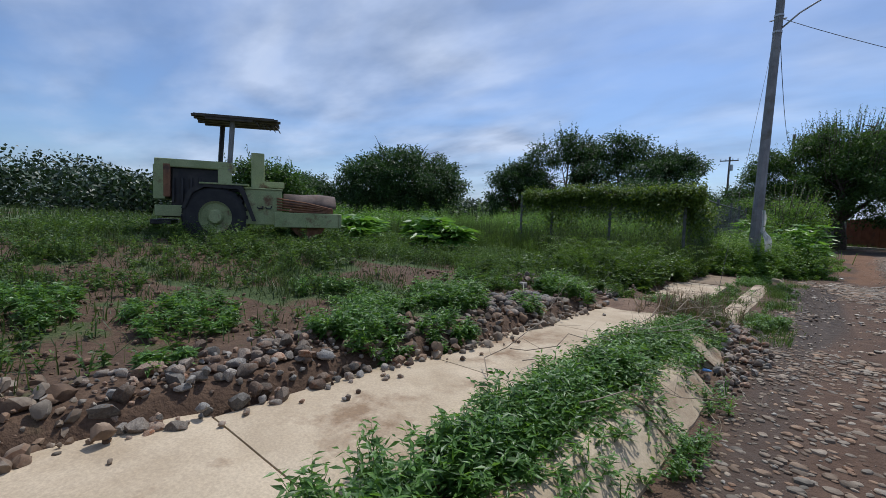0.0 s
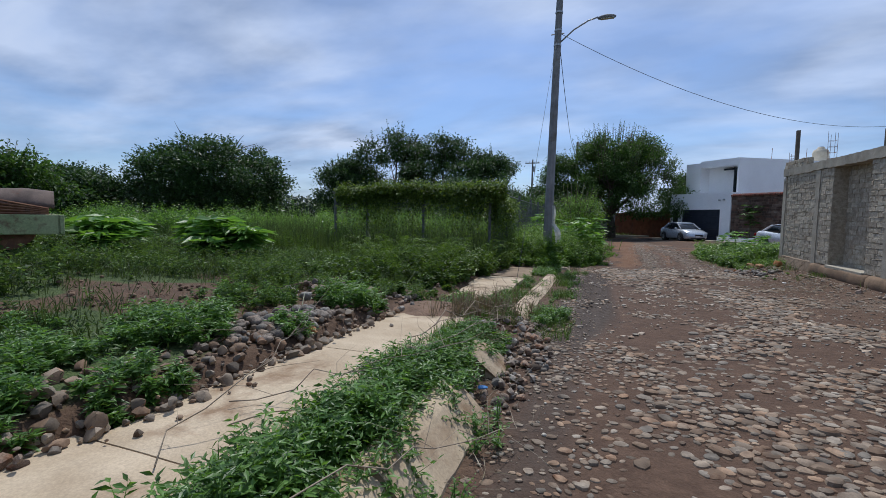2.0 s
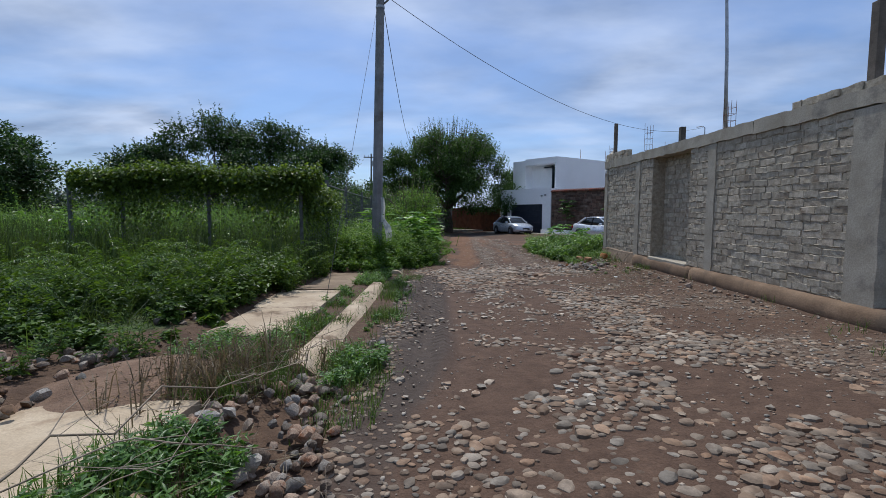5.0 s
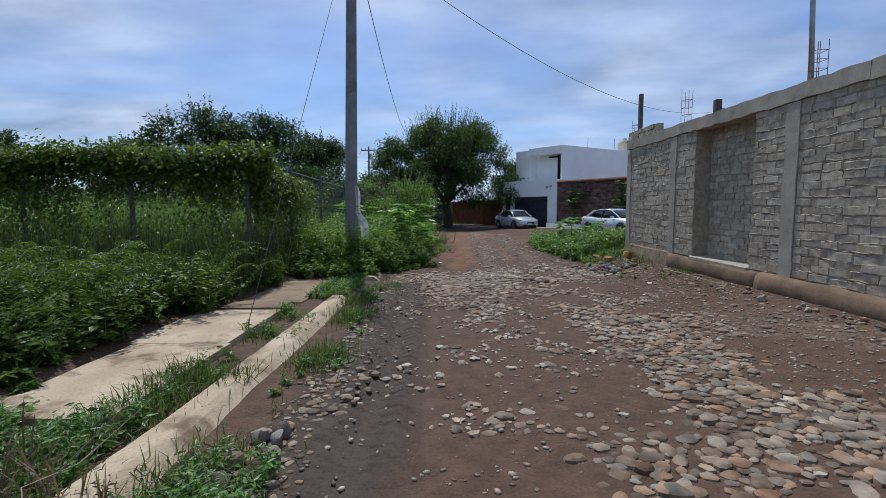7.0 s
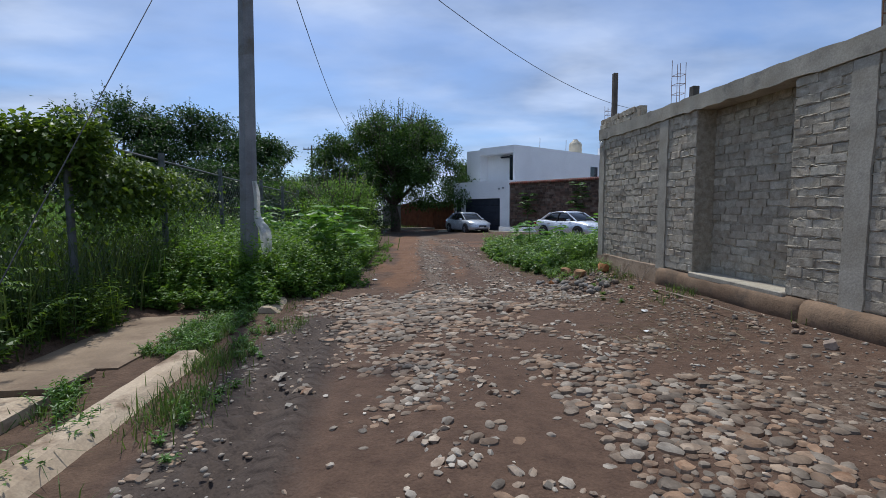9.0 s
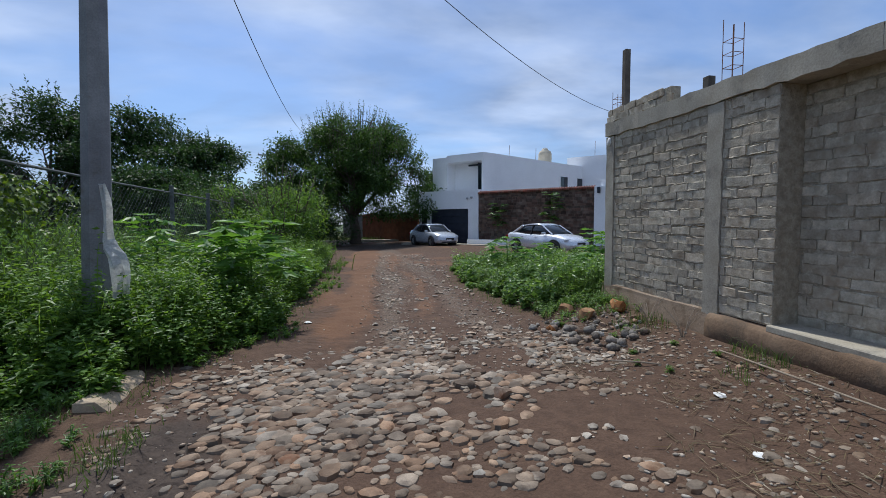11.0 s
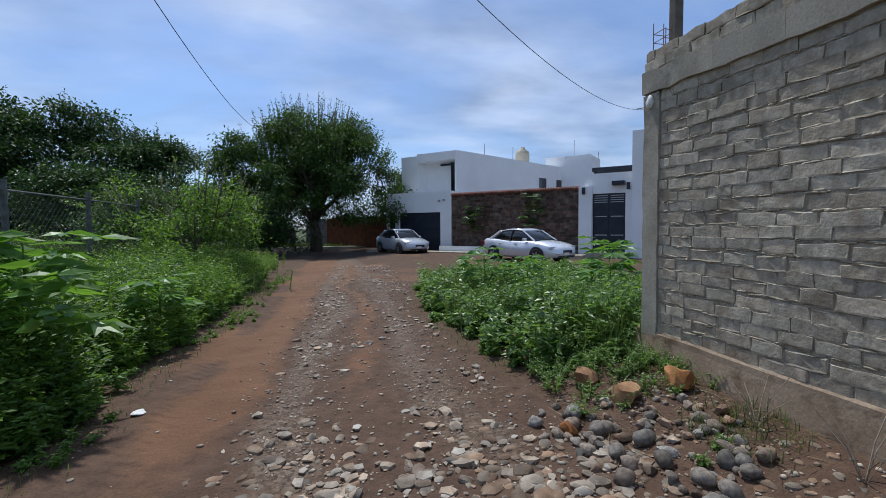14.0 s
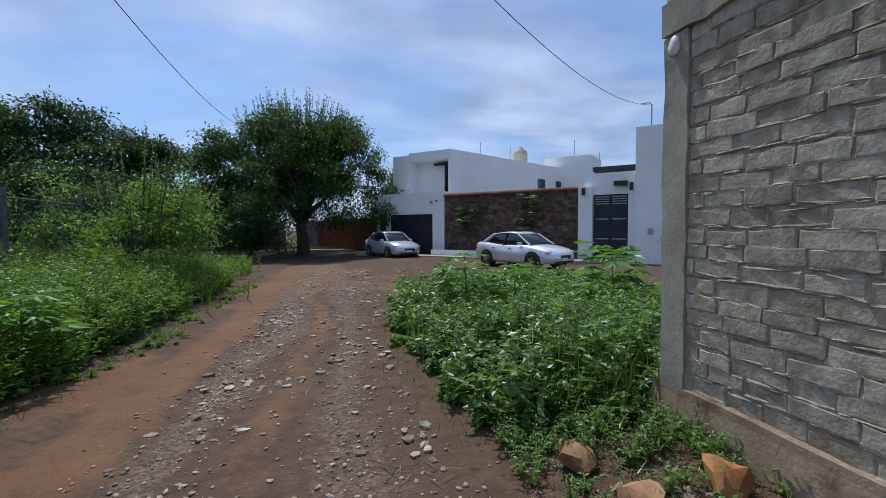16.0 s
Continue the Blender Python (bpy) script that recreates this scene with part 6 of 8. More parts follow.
def vines():
    F = Foliage(101)
    r = F.r
    # crest along the back fence
    n = 15000
    x = r.uniform(-7.4, -1.6, n)
    crest = 2.42 + 0.16 * (fbm(x, x * 0, 0.9, 5) - 0.5) * 2
    z = crest + r.normal(0, 0.13, n) - np.abs(r.normal(0, 0.12, n))
    y = FY + r.normal(0, 0.16, n) - 0.1
    F.leaves(np.stack([x, y, z], -1), np.stack([r.normal(0, .7, n), r.normal(-0.5, .6, n), r.normal(0, .5, n)], -1), r.uniform(0.05, 0.105, n), r.uniform(0.045, 0.085, n), 0.35, simple=True)
    # hanging curtains
    n = 10500
    x = r.uniform(-7.6, -1.7, n)
    k = r.uniform(0, 1, n) < smooth01(0.40, 0.62, fbm(x, x * 0 + 2, 1.1, 8)) * 0.9 + 0.12
    x = x[k]; n = len(x)
    z = 2.4 - np.abs(r.normal(0, 0.85, n))
    z = np.maximum(z, 0.3)
    y = FY - 0.06 + r.normal(0, 0.10, n)
    F.leaves(np.stack([x, y, z], -1), np.stack([r.normal(0, .5, n), r.normal(-0.6, .4, n), r.normal(-0.4, .4, n)], -1), r.uniform(0.045, 0.095, n), r.uniform(0.04, 0.08, n), 0.4, simple=True)
    # the corner and the first stretch beside the road
    n = 6500
    y = FY + np.abs(r.normal(0, 1.6, n))
    z = 2.3 - np.abs(r.normal(0, 0.5, n)) - 0.05 * (y - FY)
    x = FX + r.normal(0, 0.14, n)
    F.leaves(np.stack([x, y, np.maximum(z, 0.2)], -1), np.stack([r.normal(0.4, .6, n), r.normal(-.3, .6, n), r.normal(-.2, .4, n)], -1), r.uniform(0.045, 0.095, n), r.uniform(0.04, 0.08, n), 0.4, simple=True)
    return F.done("vine_hedge", L_VINE, None, "green climbing vine draped over the chain-link fence", "vine", "stuff")


vines()

# ---- weeds of the footpath strip ----


def strip_weeds():
    F = Foliage(111)
    r = F.r

    def dens(x, y):
        return smooth01(0.30, 0.06, x) * smooth01(-0.46, -0.22, x) * (0.35 + 0.65 * smooth01(0.4, 0.5, fbm(x, y, 0.9, 9)))
    P = scatter(r, 900, -0.62, 0.28, 5.5, 11.3, dens)
    h = (0.26 + 0.20 * fbm(P[:, 0], P[:, 1], 1.1, 12)) * (1.0 - 0.35 * smooth01(8.5, 11, P[:, 1]))
    F.weeds(P, h, 5, 15, 0.56, 0.10, 0.029, 0.25)
    P = scatter(r, 70, 0.2, 0.62, 5.2, 9.2, lambda x, y: smooth01(0.42, 0.55, fbm(x, y, 1.5, 19)) )
    F.weeds(P, 0.2, 5, 12, 0.8, 0.055, 0.022, 0.3)
    P = scatter(r, 26, 0.3, 0.75, 12.3, 13.3)
    F.weeds(P, 0.2, 5, 13, 0.7, 0.07, 0.026, 0.3)
    P = scatter(r, 30, -0.55, -0.05, 12.6, 15.0, lambda x, y: smooth01(0.4, 0.5, fbm(x, y, 1.1, 29)))
    F.weeds(P, 0.2, 5, 13, 0.7, 0.07, 0.026, 0.3)
    P = scatter(r, 260, -0.62, 0.06, 14.3, 20.0, lambda x, y: smooth01(0.36, 0.5, fbm(x, y, 0.8, 25)))
    F.weeds(P, r.uniform(0.08, 0.2, len(P)), 5, 10, 0.9, 0.06, 0.022, 0.3)
    P = scatter(r, 60, 0.25, 0.7, 14, 19.5, lambda x, y: smooth01(0.5, 0.6, fbm(x, y, 0.9, 26)))
    F.weeds(P, r.uniform(0.06, 0.16, len(P)), 5, 10, 0.9, 0.05, 0.02, 0.3)
    # dark tangle before the next slab
    P = scatter(r, 80, -1.5, -0.3, 12.75, 13.75, lambda x, y: smooth01(-1.5, -1.0, x) * smooth01(12.6, 13.1, y))
    F.weeds(P, r.uniform(0.12, 0.3, len(P)), 5, 12, 0.8, 0.085, 0.03, 0.3)
    return F.done("path_weeds", L_HERB, None, "dense dark green leafy weeds growing between footpath and kerb", "weeds", "stuff")


strip_weeds()


def field_weeds():
    F = Foliage(121)
    r = F.r
    # low herbs all over the field
    P = scatter(r, 6500, -13, -2.2, 3, 18.5, lambda x, y: (1 - 0.93 * barren(x, y)) * (0.12 + 0.88 * smooth01(0.36, 0.52, fbm(x, y, 0.55, 14))) * (0.1 + 0.9 * smooth01(-2.2, -3.6, x + 1.6 * (fbm(x, y, 0.8, 44) - 0.5) - 0.12 * (y - 6))))
    F.weeds(P, r.uniform(0.10, 0.26, len(P)), 4, 7, 0.8, 0.075, 0.03, 0.25, simple=True)
    P = scatter(r, 900, -6, -1.5, 11.5, 18.8, lambda x, y: (1 - 0.9 * barren(x, y)) * smooth01(0.40, 0.54, fbm(x, y, 0.8, 15)))
    F.weeds(P, r.uniform(0.2, 0.45, len(P)), 5, 9, 0.7, 0.085, 0.034, 0.3, simple=True)
    # rank clumps
    for _ in range(95):
        cx, cy = r.uniform(-12, -2.6), r.uniform(3.5, 18)
        n = int(r.uniform(6, 20)); s = r.uniform(0.15, 0.45)
        x, y = r.normal(cx, s, n), r.normal(cy, s, n)
        P = np.stack([x, y, land(x, y)], -1)[(x < -2.2) & (barren(x, y) < 0.6)]
        if len(P):
            F.weeds(P, r.uniform(0.2, 0.5) * r.uniform(0.7, 1.2, len(P)), 5, 11, 0.6, r.uniform(0.05, 0.11), r.uniform(0.016, 0.05), 0.3, simple=True)
    return F.done("field_weeds", L_FHERB, None, "low dark green weeds in clumps over the field", "weeds", "stuff")


field_weeds()


def bank_weeds():
    """Bushy herbs that grow out of the stone bank."""
    F = Foliage(123)
    r = F.r
    spots = ((-2.4, 9.05, 0.55, 0.5, 74, 0.40), (-1.95, 7.35, 0.42, 0.4, 46, 0.34), (-1.85, 11.1, 0.42, 0.42, 58, 0.40), (-1.6, 8.15, 0.24, 0.3, 22, 0.24), (-1.66, 9.7, 0.16, 0.2, 14, 0.26),
             (-2.55, 8.05, 0.4, 0.36, 34, 0.3), (-3.4, 6.4, 0.6, 0.5, 44, 0.26), (-4.4, 5.4, 0.7, 0.45, 40, 0.28), (-3.6, 8.2, 0.6, 0.5, 30, 0.22), (-3.1, 10.6, 0.6, 0.5, 34, 0.24), (-2.2, 5.9, 0.14, 0.16, 7, 0.16), (-5.8, 4.6, 0.8, 0.5, 40, 0.3))
    for cx, cy, sx, sy, n, h in spots:
        a, q = r.uniform(0, 6.28, n), np.sqrt(r.uniform(0, 1, n))
        x, y = cx + np.cos(a) * q * sx, cy + np.sin(a) * q * sy
        k = x < path_edge(y) - 0.02
        P = np.stack([x, y, land(x, y) + 0.02], -1)[k]
        F.weeds(P, (h * (1 - 0.45 * q ** 2) * r.uniform(0.7, 1.1, n))[k], 5, 15, 0.6, 0.10, 0.026, 0.3)
    return F.done("bank_weeds", L_HERB, None, "bushy bright green herbs growing out of the stone bank", "weeds", "stuff")


bank_weeds()


def field_grass():
    F = Foliage(131)
    r = F.r
    keep = lambda x, y: 0.3 + 0.7 * smooth01(0.34, 0.52, fbm(x, y, 0.5, 41))
    P = scatter(r, 60000, -14, -2.0, 2.5, 19.3, lambda x, y: (1 - 0.9 * barren(x, y)) * keep(x, y) * (0.12 + 0.88 * smooth01(-2.2, -3.6, x + 1.6 * (fbm(x, y, 0.8, 44) - 0.5) - 0.12 * (y - 6))))
    F.blades(P, r.uniform(0.06, 0.22, len(P)), 0.010, 1.0)
    for _ in range(120):
        cx, cy = r.uniform(-12, -2.6), r.uniform(3.5, 18)
        n = 70; s = r.uniform(0.1, 0.35)
        x, y = r.normal(cx, s, n), r.normal(cy, s, n)
        P = np.stack([x, y, land(x, y)], -1)[(x < -2.2) & (barren(x, y) < 0.6)]
        F.blades(P, r.uniform(0.2, 0.45) * r.uniform(0.6, 1.2, len(P)), 0.009, 0.9)
    P = scatter(r, 9000, -40, -13, 0, 40, keep)
    F.blades(P, r.uniform(0.2, 0.6, len(P)), 0.035, 0.4)
    # tall growth before and behind the fence
    P = scatter(r, 17000, -14, -1.5, 16.8, 24.0, lambda x, y: 0.3 + 0.7 * smooth01(17.0, 18.6, y))
    F.blades(P, r.uniform(0.4, 1.25, len(P)), 0.016, 0.28)
    P = scatter(r, 9000, -16, -2.2, 20, 42)
    F.blades(P, r.uniform(0.5, 1.5, len(P)), 0.02, 0.3)
    return F.done("field_grass", L_FIELD, None, "uneven green grass covering the field", "grass", "stuff")


field_grass()


def fence_weeds():
    F = Foliage(141)
    r = F.r
    P = scatter(r, 900, -9, -1.4, 16.6, 19.4, lambda x, y: 0.25 + 0.75 * smooth01(17.3, 18.6, y))
    F.weeds(P, r.uniform(0.35, 0.85, len(P)), 5, 14, 0.5, 0.095, 0.036, 0.3, simple=True)
    grown = lambda x, y: smooth01(-1.5, -1.9, x + 0.5 * (fbm(x, y, 1.3, 64) - 0.5))
    P = scatter(r, 620, -4.6, -1.35, 13.0, 17.8, lambda x, y: grown(x, y) * (0.4 + 0.6 * smooth01(13.5, 15.5, y)) * (0.2 + 0.8 * smooth01(0.40, 0.52, fbm(x, y, 0.9, 63))))
    F.weeds(P, (0.12 + 0.5 * smooth01(0.38, 0.66, fbm(P[:, 0], P[:, 1], 0.9, 63))) * r.uniform(0.6, 1.15, len(P)) * (0.45 + 0.55 * smooth01(13.2, 16.0, P[:, 1])), 5, 12, 0.75, 0.13, 0.085, 0.4)
    # long feathery sprays that lean over the rest
    for cx, cy, n in ((-2.2, 15.2, 26), (-2.9, 14.3, 24), (-2.4, 16.4, 24), (-3.6, 15.6, 22), (-1.9, 17.2, 16), (-3.2, 16.8, 20)):
        for _ in range(n):
            a, L = r.uniform(0, 6.28), r.uniform(0.7, 1.25)
            t = np.linspace(0, 1, 30)
            b = np.array([cx + r.normal(0, 0.25), cy + r.normal(0, 0.3)])
            px, py = b[0] + np.cos(a) * t * L * 0.85, b[1] + np.sin(a) * t * L * 0.85
            pz = float(land(b[0], b[1])) + L * 0.95 * np.sin(t * 1.9) * 0.75
            for s in (-1, 1):
                D = np.stack([np.cos(a + s * 1.1) + t * 0, np.sin(a + s * 1.1) + t * 0, r.normal(-0.1, 0.2, 30)], -1)
                F.leaves(np.stack([px, py, pz], -1), D, 0.11 * (1.1 - 0.7 * t), 0.022, 0.25, simple=True)
    G = Foliage(142)
    P = scatter(G.r, 1700, -15, -2.3, 19.7, 30, lambda x, y: 0.3 + 0.7 * smooth01(0.4, 0.55, fbm(x, y, 0.6, 17)))
    G.weeds(P, G.r.uniform(0.7, 2.0, len(P)), 4, 14, 0.3, 0.10, 0.035, 0.3, simple=True)
    G.done("rank_weeds", L_BED, None, "tall yellow-green weeds growing behind the fence", "weeds", "stuff")
    return F.done("fence_weeds", L_FENCE, None, "tall tangled weeds crowding the foot of the fence", "weeds", "stuff")


fence_weeds()


def field_bushes():
    """Rank bushes of the waste ground past the fence."""
    F = Foliage(145)
    r = F.r
    for _ in range(120):
        cx, cy = r.uniform(-34, -7.5), r.uniform(20.5, 44)
        n, s = 14, r.uniform(0.4, 1.0)
        x, y = r.normal(cx, s, n), r.normal(cy, s, n)
        F.weeds(np.stack([x, y, land(x, y)], -1), r.uniform(0.9, 2.1) * r.uniform(0.6, 1.1, n), 5, 13, 0.45, 0.2, 0.1, 0.3, simple=True)
    return F.done("field_bushes", L_HERB, None, "dark green bushes on the waste ground past the fence", "bushes", "stuff")


field_bushes()


def lobed_plant(name, material, h, fans, R, seed, label):
    """A stalk with big lobed leaves, like castor or papaya, each leaf a part."""
    r = np.random.default_rng(seed)
    plant = holder(name)
    part("stalk", tubed([(0, 0, -0.03), (0.02, 0.01, h * 0.5), (0.0, 0.03, h * 0.95)], [0.016, 0.013, 0.007], 6), material, plant)
    for j in range(fans):
        F = Foliage(seed * 100 + j)
        a = r.uniform(0, 6.28)
        out, z = r.uniform(0.15, 0.45) * min(h, 1.2), h * (0.45 + 0.55 * (j + 1) / fans)
        F.fan(np.array([math.cos(a) * out, math.sin(a) * out, z]), a, R * r.uniform(0.75, 1.2), r.uniform(-0.25, 0.3), np.array([0, 0, z * 0.8]))
        mesh_np("leaf", np.concatenate(F.v), np.concatenate(F.f), material, plant)
    return tagged(plant, label, "plant")


def broadleaf(x, y, h, fans, R, seed, label):
    lobed_plant("broadleaf_plant", L_BIG, h, fans, R, seed, label).matrix_world = pose(x, y, float(land(x, y)))


lab = "tall plant with big lobed bright green leaves"
for i, (x, y, h, fans, R) in enumerate(((0.7, 23.0, 1.6, 46, 0.25), (0.1, 23.7, 1.35, 34, 0.24), (0.95, 25.2, 1.0, 24, 0.22), (-1.0, 24.0, 1.6, 26, 0.24), (-7.5, 13.9, 0.80, 30, 0.38), (-6.9, 13.7, 0.86, 34, 0.40), (-6.3, 13.9, 0.76, 28, 0.36), (-6.6, 13.2, 0.5, 16, 0.34),
                                        (-7.7, 11.8, 0.70, 26, 0.36), (-8.1, 12.3, 0.72, 26, 0.36), (-7.3, 11.5, 0.45, 14, 0.30), (6.5, 27.7, 1.15, 24, 0.22), (7.2, 27.0, 1.0, 20, 0.2), (8.9, 26.6, 1.35, 24, 0.24), (8.2, 25.6, 1.2, 20, 0.24), (9.6, 25.2, 1.5, 20, 0.26))):
    broadleaf(x, y, h, fans, R, 200 + i, lab if i < 4 else "low plant with big lobed pale green leaves")


def verge_weeds():
    """The growth beside the road past the pole."""
    F = Foliage(151)
    r = F.r
    edge = lambda x, y: smooth01(0.05, -0.35, x - verge_left(y))
    P = scatter(r, 2100, -1.9, 1.2, 20.0, 34, edge)
    h = 0.22 + 1.15 * smooth01(0.1, -0.9, P[:, 0] - verge_left(P[:, 1])) * (0.3 + 0.9 * fbm(P[:, 0], P[:, 1], 1.1, 22)) * r.uniform(0.6, 1.2, len(P)) * smooth01(19.8, 21.2, P[:, 1])
    far = P[:, 1] > 24.5
    F.weeds(P[~far], h[~far], 5, 16, 0.5, 0.115, 0.052, 0.28)
    F.weeds(P[far], h[far], 4, 13, 0.5, 0.12, 0.056, 0.28, simple=True)
    for cx, cy, sx, sy, hh, n in ((-0.3, 26.6, 0.45, 0.7, 1.15, 70), (0.1, 28.2, 0.4, 0.7, 1.2, 70), (-0.7, 24.4, 0.4, 0.6, 1.2, 60), (-0.9, 22.2, 0.4, 0.6, 1.1, 60), (0.45, 22.4, 0.25, 0.5, 0.9, 46), (0.0, 21.2, 0.3, 0.35, 0.8, 40)):
        x, y = r.normal(cx, sx, n), r.normal(cy, sy, n)
        k = x < verge_left(y) - 0.05
        P = np.stack([x, y, land(x, y)], -1)[k]
        F.weeds(P, hh * r.uniform(0.55, 1.1, len(P)), 5, 17, 0.45, 0.12, 0.055, 0.28)
    P = scatter(r, 1100, -0.4, 2.0, 20.4, 34, lambda x, y: np.exp(-((x - verge_left(y) - 0.02) / 0.2) ** 2) * smooth01(0.38, 0.52, fbm(x, y, 1.6, 24)))
    F.weeds(P, r.uniform(0.05, 0.16, len(P)), 5, 8, 1.0, 0.06, 0.028, 0.3, simple=True)
    P = scatter(r, 500, -6, 1.2, 32, 44, lambda x, y: smooth01(0.3, -0.2, x - verge_left(y)))
    F.weeds(P, r.uniform(0.3, 0.8, len(P)), 5, 11, 0.5, 0.12, 0.05, 0.28, simple=True)
    return F.done("verge_weeds", L_WEED, None, "lush leafy weeds along the verge round the pole", "weeds", "stuff")


verge_weeds()


def verge_grass():
    F = Foliage(161)
    r = F.r
    P = scatter(r, 5200, -1.9, -0.2, 21, 34)
    F.blades(P, r.uniform(0.3, 0.95, len(P)), 0.014, 0.55)
    P = scatter(r, 7000, 4.6, 8.5, 22.3, 31, lambda x, y: smooth01(0.0, 0.3, x - verge_right(y)) * smooth01(0.45, 0.55, fbm(x, y, 0.8, 37)))
    F.blades(P, r.uniform(0.25, 0.75, len(P)), 0.012, 0.35)
    # tall cane-like clump
    P = np.stack([r.normal(0.0, 0.5, 700), r.normal(30.2, 0.8, 700)], -1)
    P = np.concatenate([P, land(P[:, 0], P[:, 1])[:, None]], 1)
    F.blades(P, r.uniform(0.5, 1.15, len(P)), 0.03, 0.7)
    P = np.stack([r.normal(-1.0, 0.4, 700), r.normal(26.5, 1.6, 700)], -1)
    P = np.concatenate([P, land(P[:, 0], P[:, 1])[:, None]], 1)
    F.blades(P, r.uniform(0.5, 1.2, len(P)), 0.026, 0.5)
    # low grass along both edges of the road
    P = scatter(r, 9000, -0.8, 1.6, 19.6, 36, lambda x, y: np.exp(-((x - verge_left(y) + 0.1) / 0.3) ** 2))
    F.blades(P, 0.03 + 0.12 * r.uniform(0, 1, len(P)) ** 2, 0.007, 1.1)
    P = scatter(r, 7000, 4.0, 6.6, 21.9, 34, lambda x, y: np.exp(-((x - verge_right(y) - 0.1) / 0.28) ** 2))
    F.blades(P, 0.03 + 0.1 * r.uniform(0, 1, len(P)) ** 2, 0.007, 1.1)
    # strip between footpath and kerb
    P = scatter(r, 5200, -0.55, 0.04, 12.2, 20.0, lambda x, y: smooth01(0.36, 0.5, fbm(x, y, 0.8, 25)) * (0.3 + 0.7 * smooth01(14.5, 16, y)))
    F.blades(P, r.uniform(0.05, 0.16, len(P)), 0.009, 1.0)
    P = scatter(r, 2600, -0.5, 0.25, 9.0, 11.2, lambda x, y: smooth01(0.3, 0.0, x))
    F.blades(P, r.uniform(0.08, 0.28, len(P)), 0.008, 0.7)
    P = scatter(r, 4200, -0.62, 0.1, 11.8, 14.6, lambda x, y: smooth01(0.38, 0.5, fbm(x, y, 1.1, 29)))
    F.blades(P, r.uniform(0.08, 0.26, len(P)), 0.009, 0.7)
    for cx, cy in ((0.5, 12.7), (0.35, 13.1), (0.42, 16.6), (0.3, 17.6), (0.5, 15.0)):
        n = 420
        x, y = r.normal(cx, 0.14, n), r.normal(cy, 0.22, n)
        F.blades(np.stack([x, y, land(x, y)], -1), r.uniform(0.06, 0.22, n), 0.008, 0.7)
    # foot of the kerb
    P = scatter(r, 5000, 0.35, 0.85, 9.5, 20, lambda x, y: smooth01(0.5, 0.62, fbm(x, y, 1.0, 27)))
    F.blades(P, r.uniform(0.04, 0.15, len(P)), 0.007, 0.7)
    # tufts below the wall
    P = scatter(r, 5200, 5.6, 6.3, 12, 22.6, lambda x, y: smooth01(0.54, 0.64, fbm(x, y, 1.2, 28)) + 0.6 * smooth01(21.2, 22, y))
    F.blades(P, r.uniform(0.04, 0.18, len(P)), 0.007, 0.7)
    P = scatter(r, 3000, -8, 8, 54.6, 60)
    F.blades(P, r.uniform(0.15, 0.5, len(P)), 0.04, 0.5)
    return F.done("verge_grass", L_GRASS, None, "bright green grass tufts along the road edges", "grass", "stuff")


verge_grass()


def plot_weeds():
    """The bed of weeds at the end of the block wall."""
    F = Foliage(171)
    r = F.r
    inside = lambda x, y: smooth01(0.0, 0.35, x - verge_right(y) + 0.5 * (fbm(x, y, 1.6, 38) - 0.5)) * smooth01(32.5, 31, y) * (0.35 + 0.65 * smooth01(0.4, 0.5, fbm(x, y, 1.0, 39)))
    P = scatter(r, 2300, 4.4, 10.5, 22.3, 32.5, inside)
    h = 0.15 + 0.45 * smooth01(-0.1, 1.9, P[:, 0] - verge_right(P[:, 1])) * (0.25 + 1.3 * fbm(P[:, 0], P[:, 1], 1.3, 32)) * r.uniform(0.6, 1.2, len(P))
    far = P[:, 1] > 25.5
    F.weeds(P[~far], h[~far], 5, 15, 0.55, 0.125, 0.064, 0.28)
    F.weeds(P[far], h[far], 5, 12, 0.55, 0.125, 0.064, 0.28, simple=True)
    # taller stalks with broad pale leaves stand out of the bed
    P = scatter(r, 520, 5.0, 10.5, 22.8, 31.5, inside)
    F.weeds(P, r.uniform(0.35, 0.75, len(P)), 4, 13, 0.45, 0.16, 0.085, 0.35)
    P = scatter(r, 320, 5.2, 6.3, 19.6, 23, lambda x, y: 0.25 * smooth01(0.5, 0.6, fbm(x, y, 1.4, 48)) + smooth01(21.3, 22.4, y))
    F.weeds(P, 0.06 + 0.2 * smooth01(20.5, 22.3, P[:, 1]) * r.uniform(0.5, 1.1, len(P)), 5, 11, 0.85, 0.055, 0.02, 0.3)
    return F.done("plot_weeds", L_BED, None, "dense bed of green weeds beyond the end of the wall", "weeds", "stuff")


plot_weeds()


def inner_weeds():
    F = Foliage(181)
    r = F.r
    P = scatter(r, 420, 7.0, 12.2, 8, 23.5)
    F.weeds(P, r.uniform(0.4, 1.3, len(P)), 5, 12, 0.45, 0.11, 0.045, 0.3, simple=True)
    return F.done("inner_weeds", L_WEED, None, "green weeds growing inside the walled plot", "weeds", "stuff")


inner_weeds()


def shrub(u, v, h, seed):
    lobed_plant("garden_shrub", L_MESQ, h, 22, 0.34, seed, "young green palm growing against the stone wall").matrix_world = hpose(u, v, 0.0)


shrub(1.7, -0.4, 2.7, 301)
shrub(5.3, -0.4, 3.3, 302)



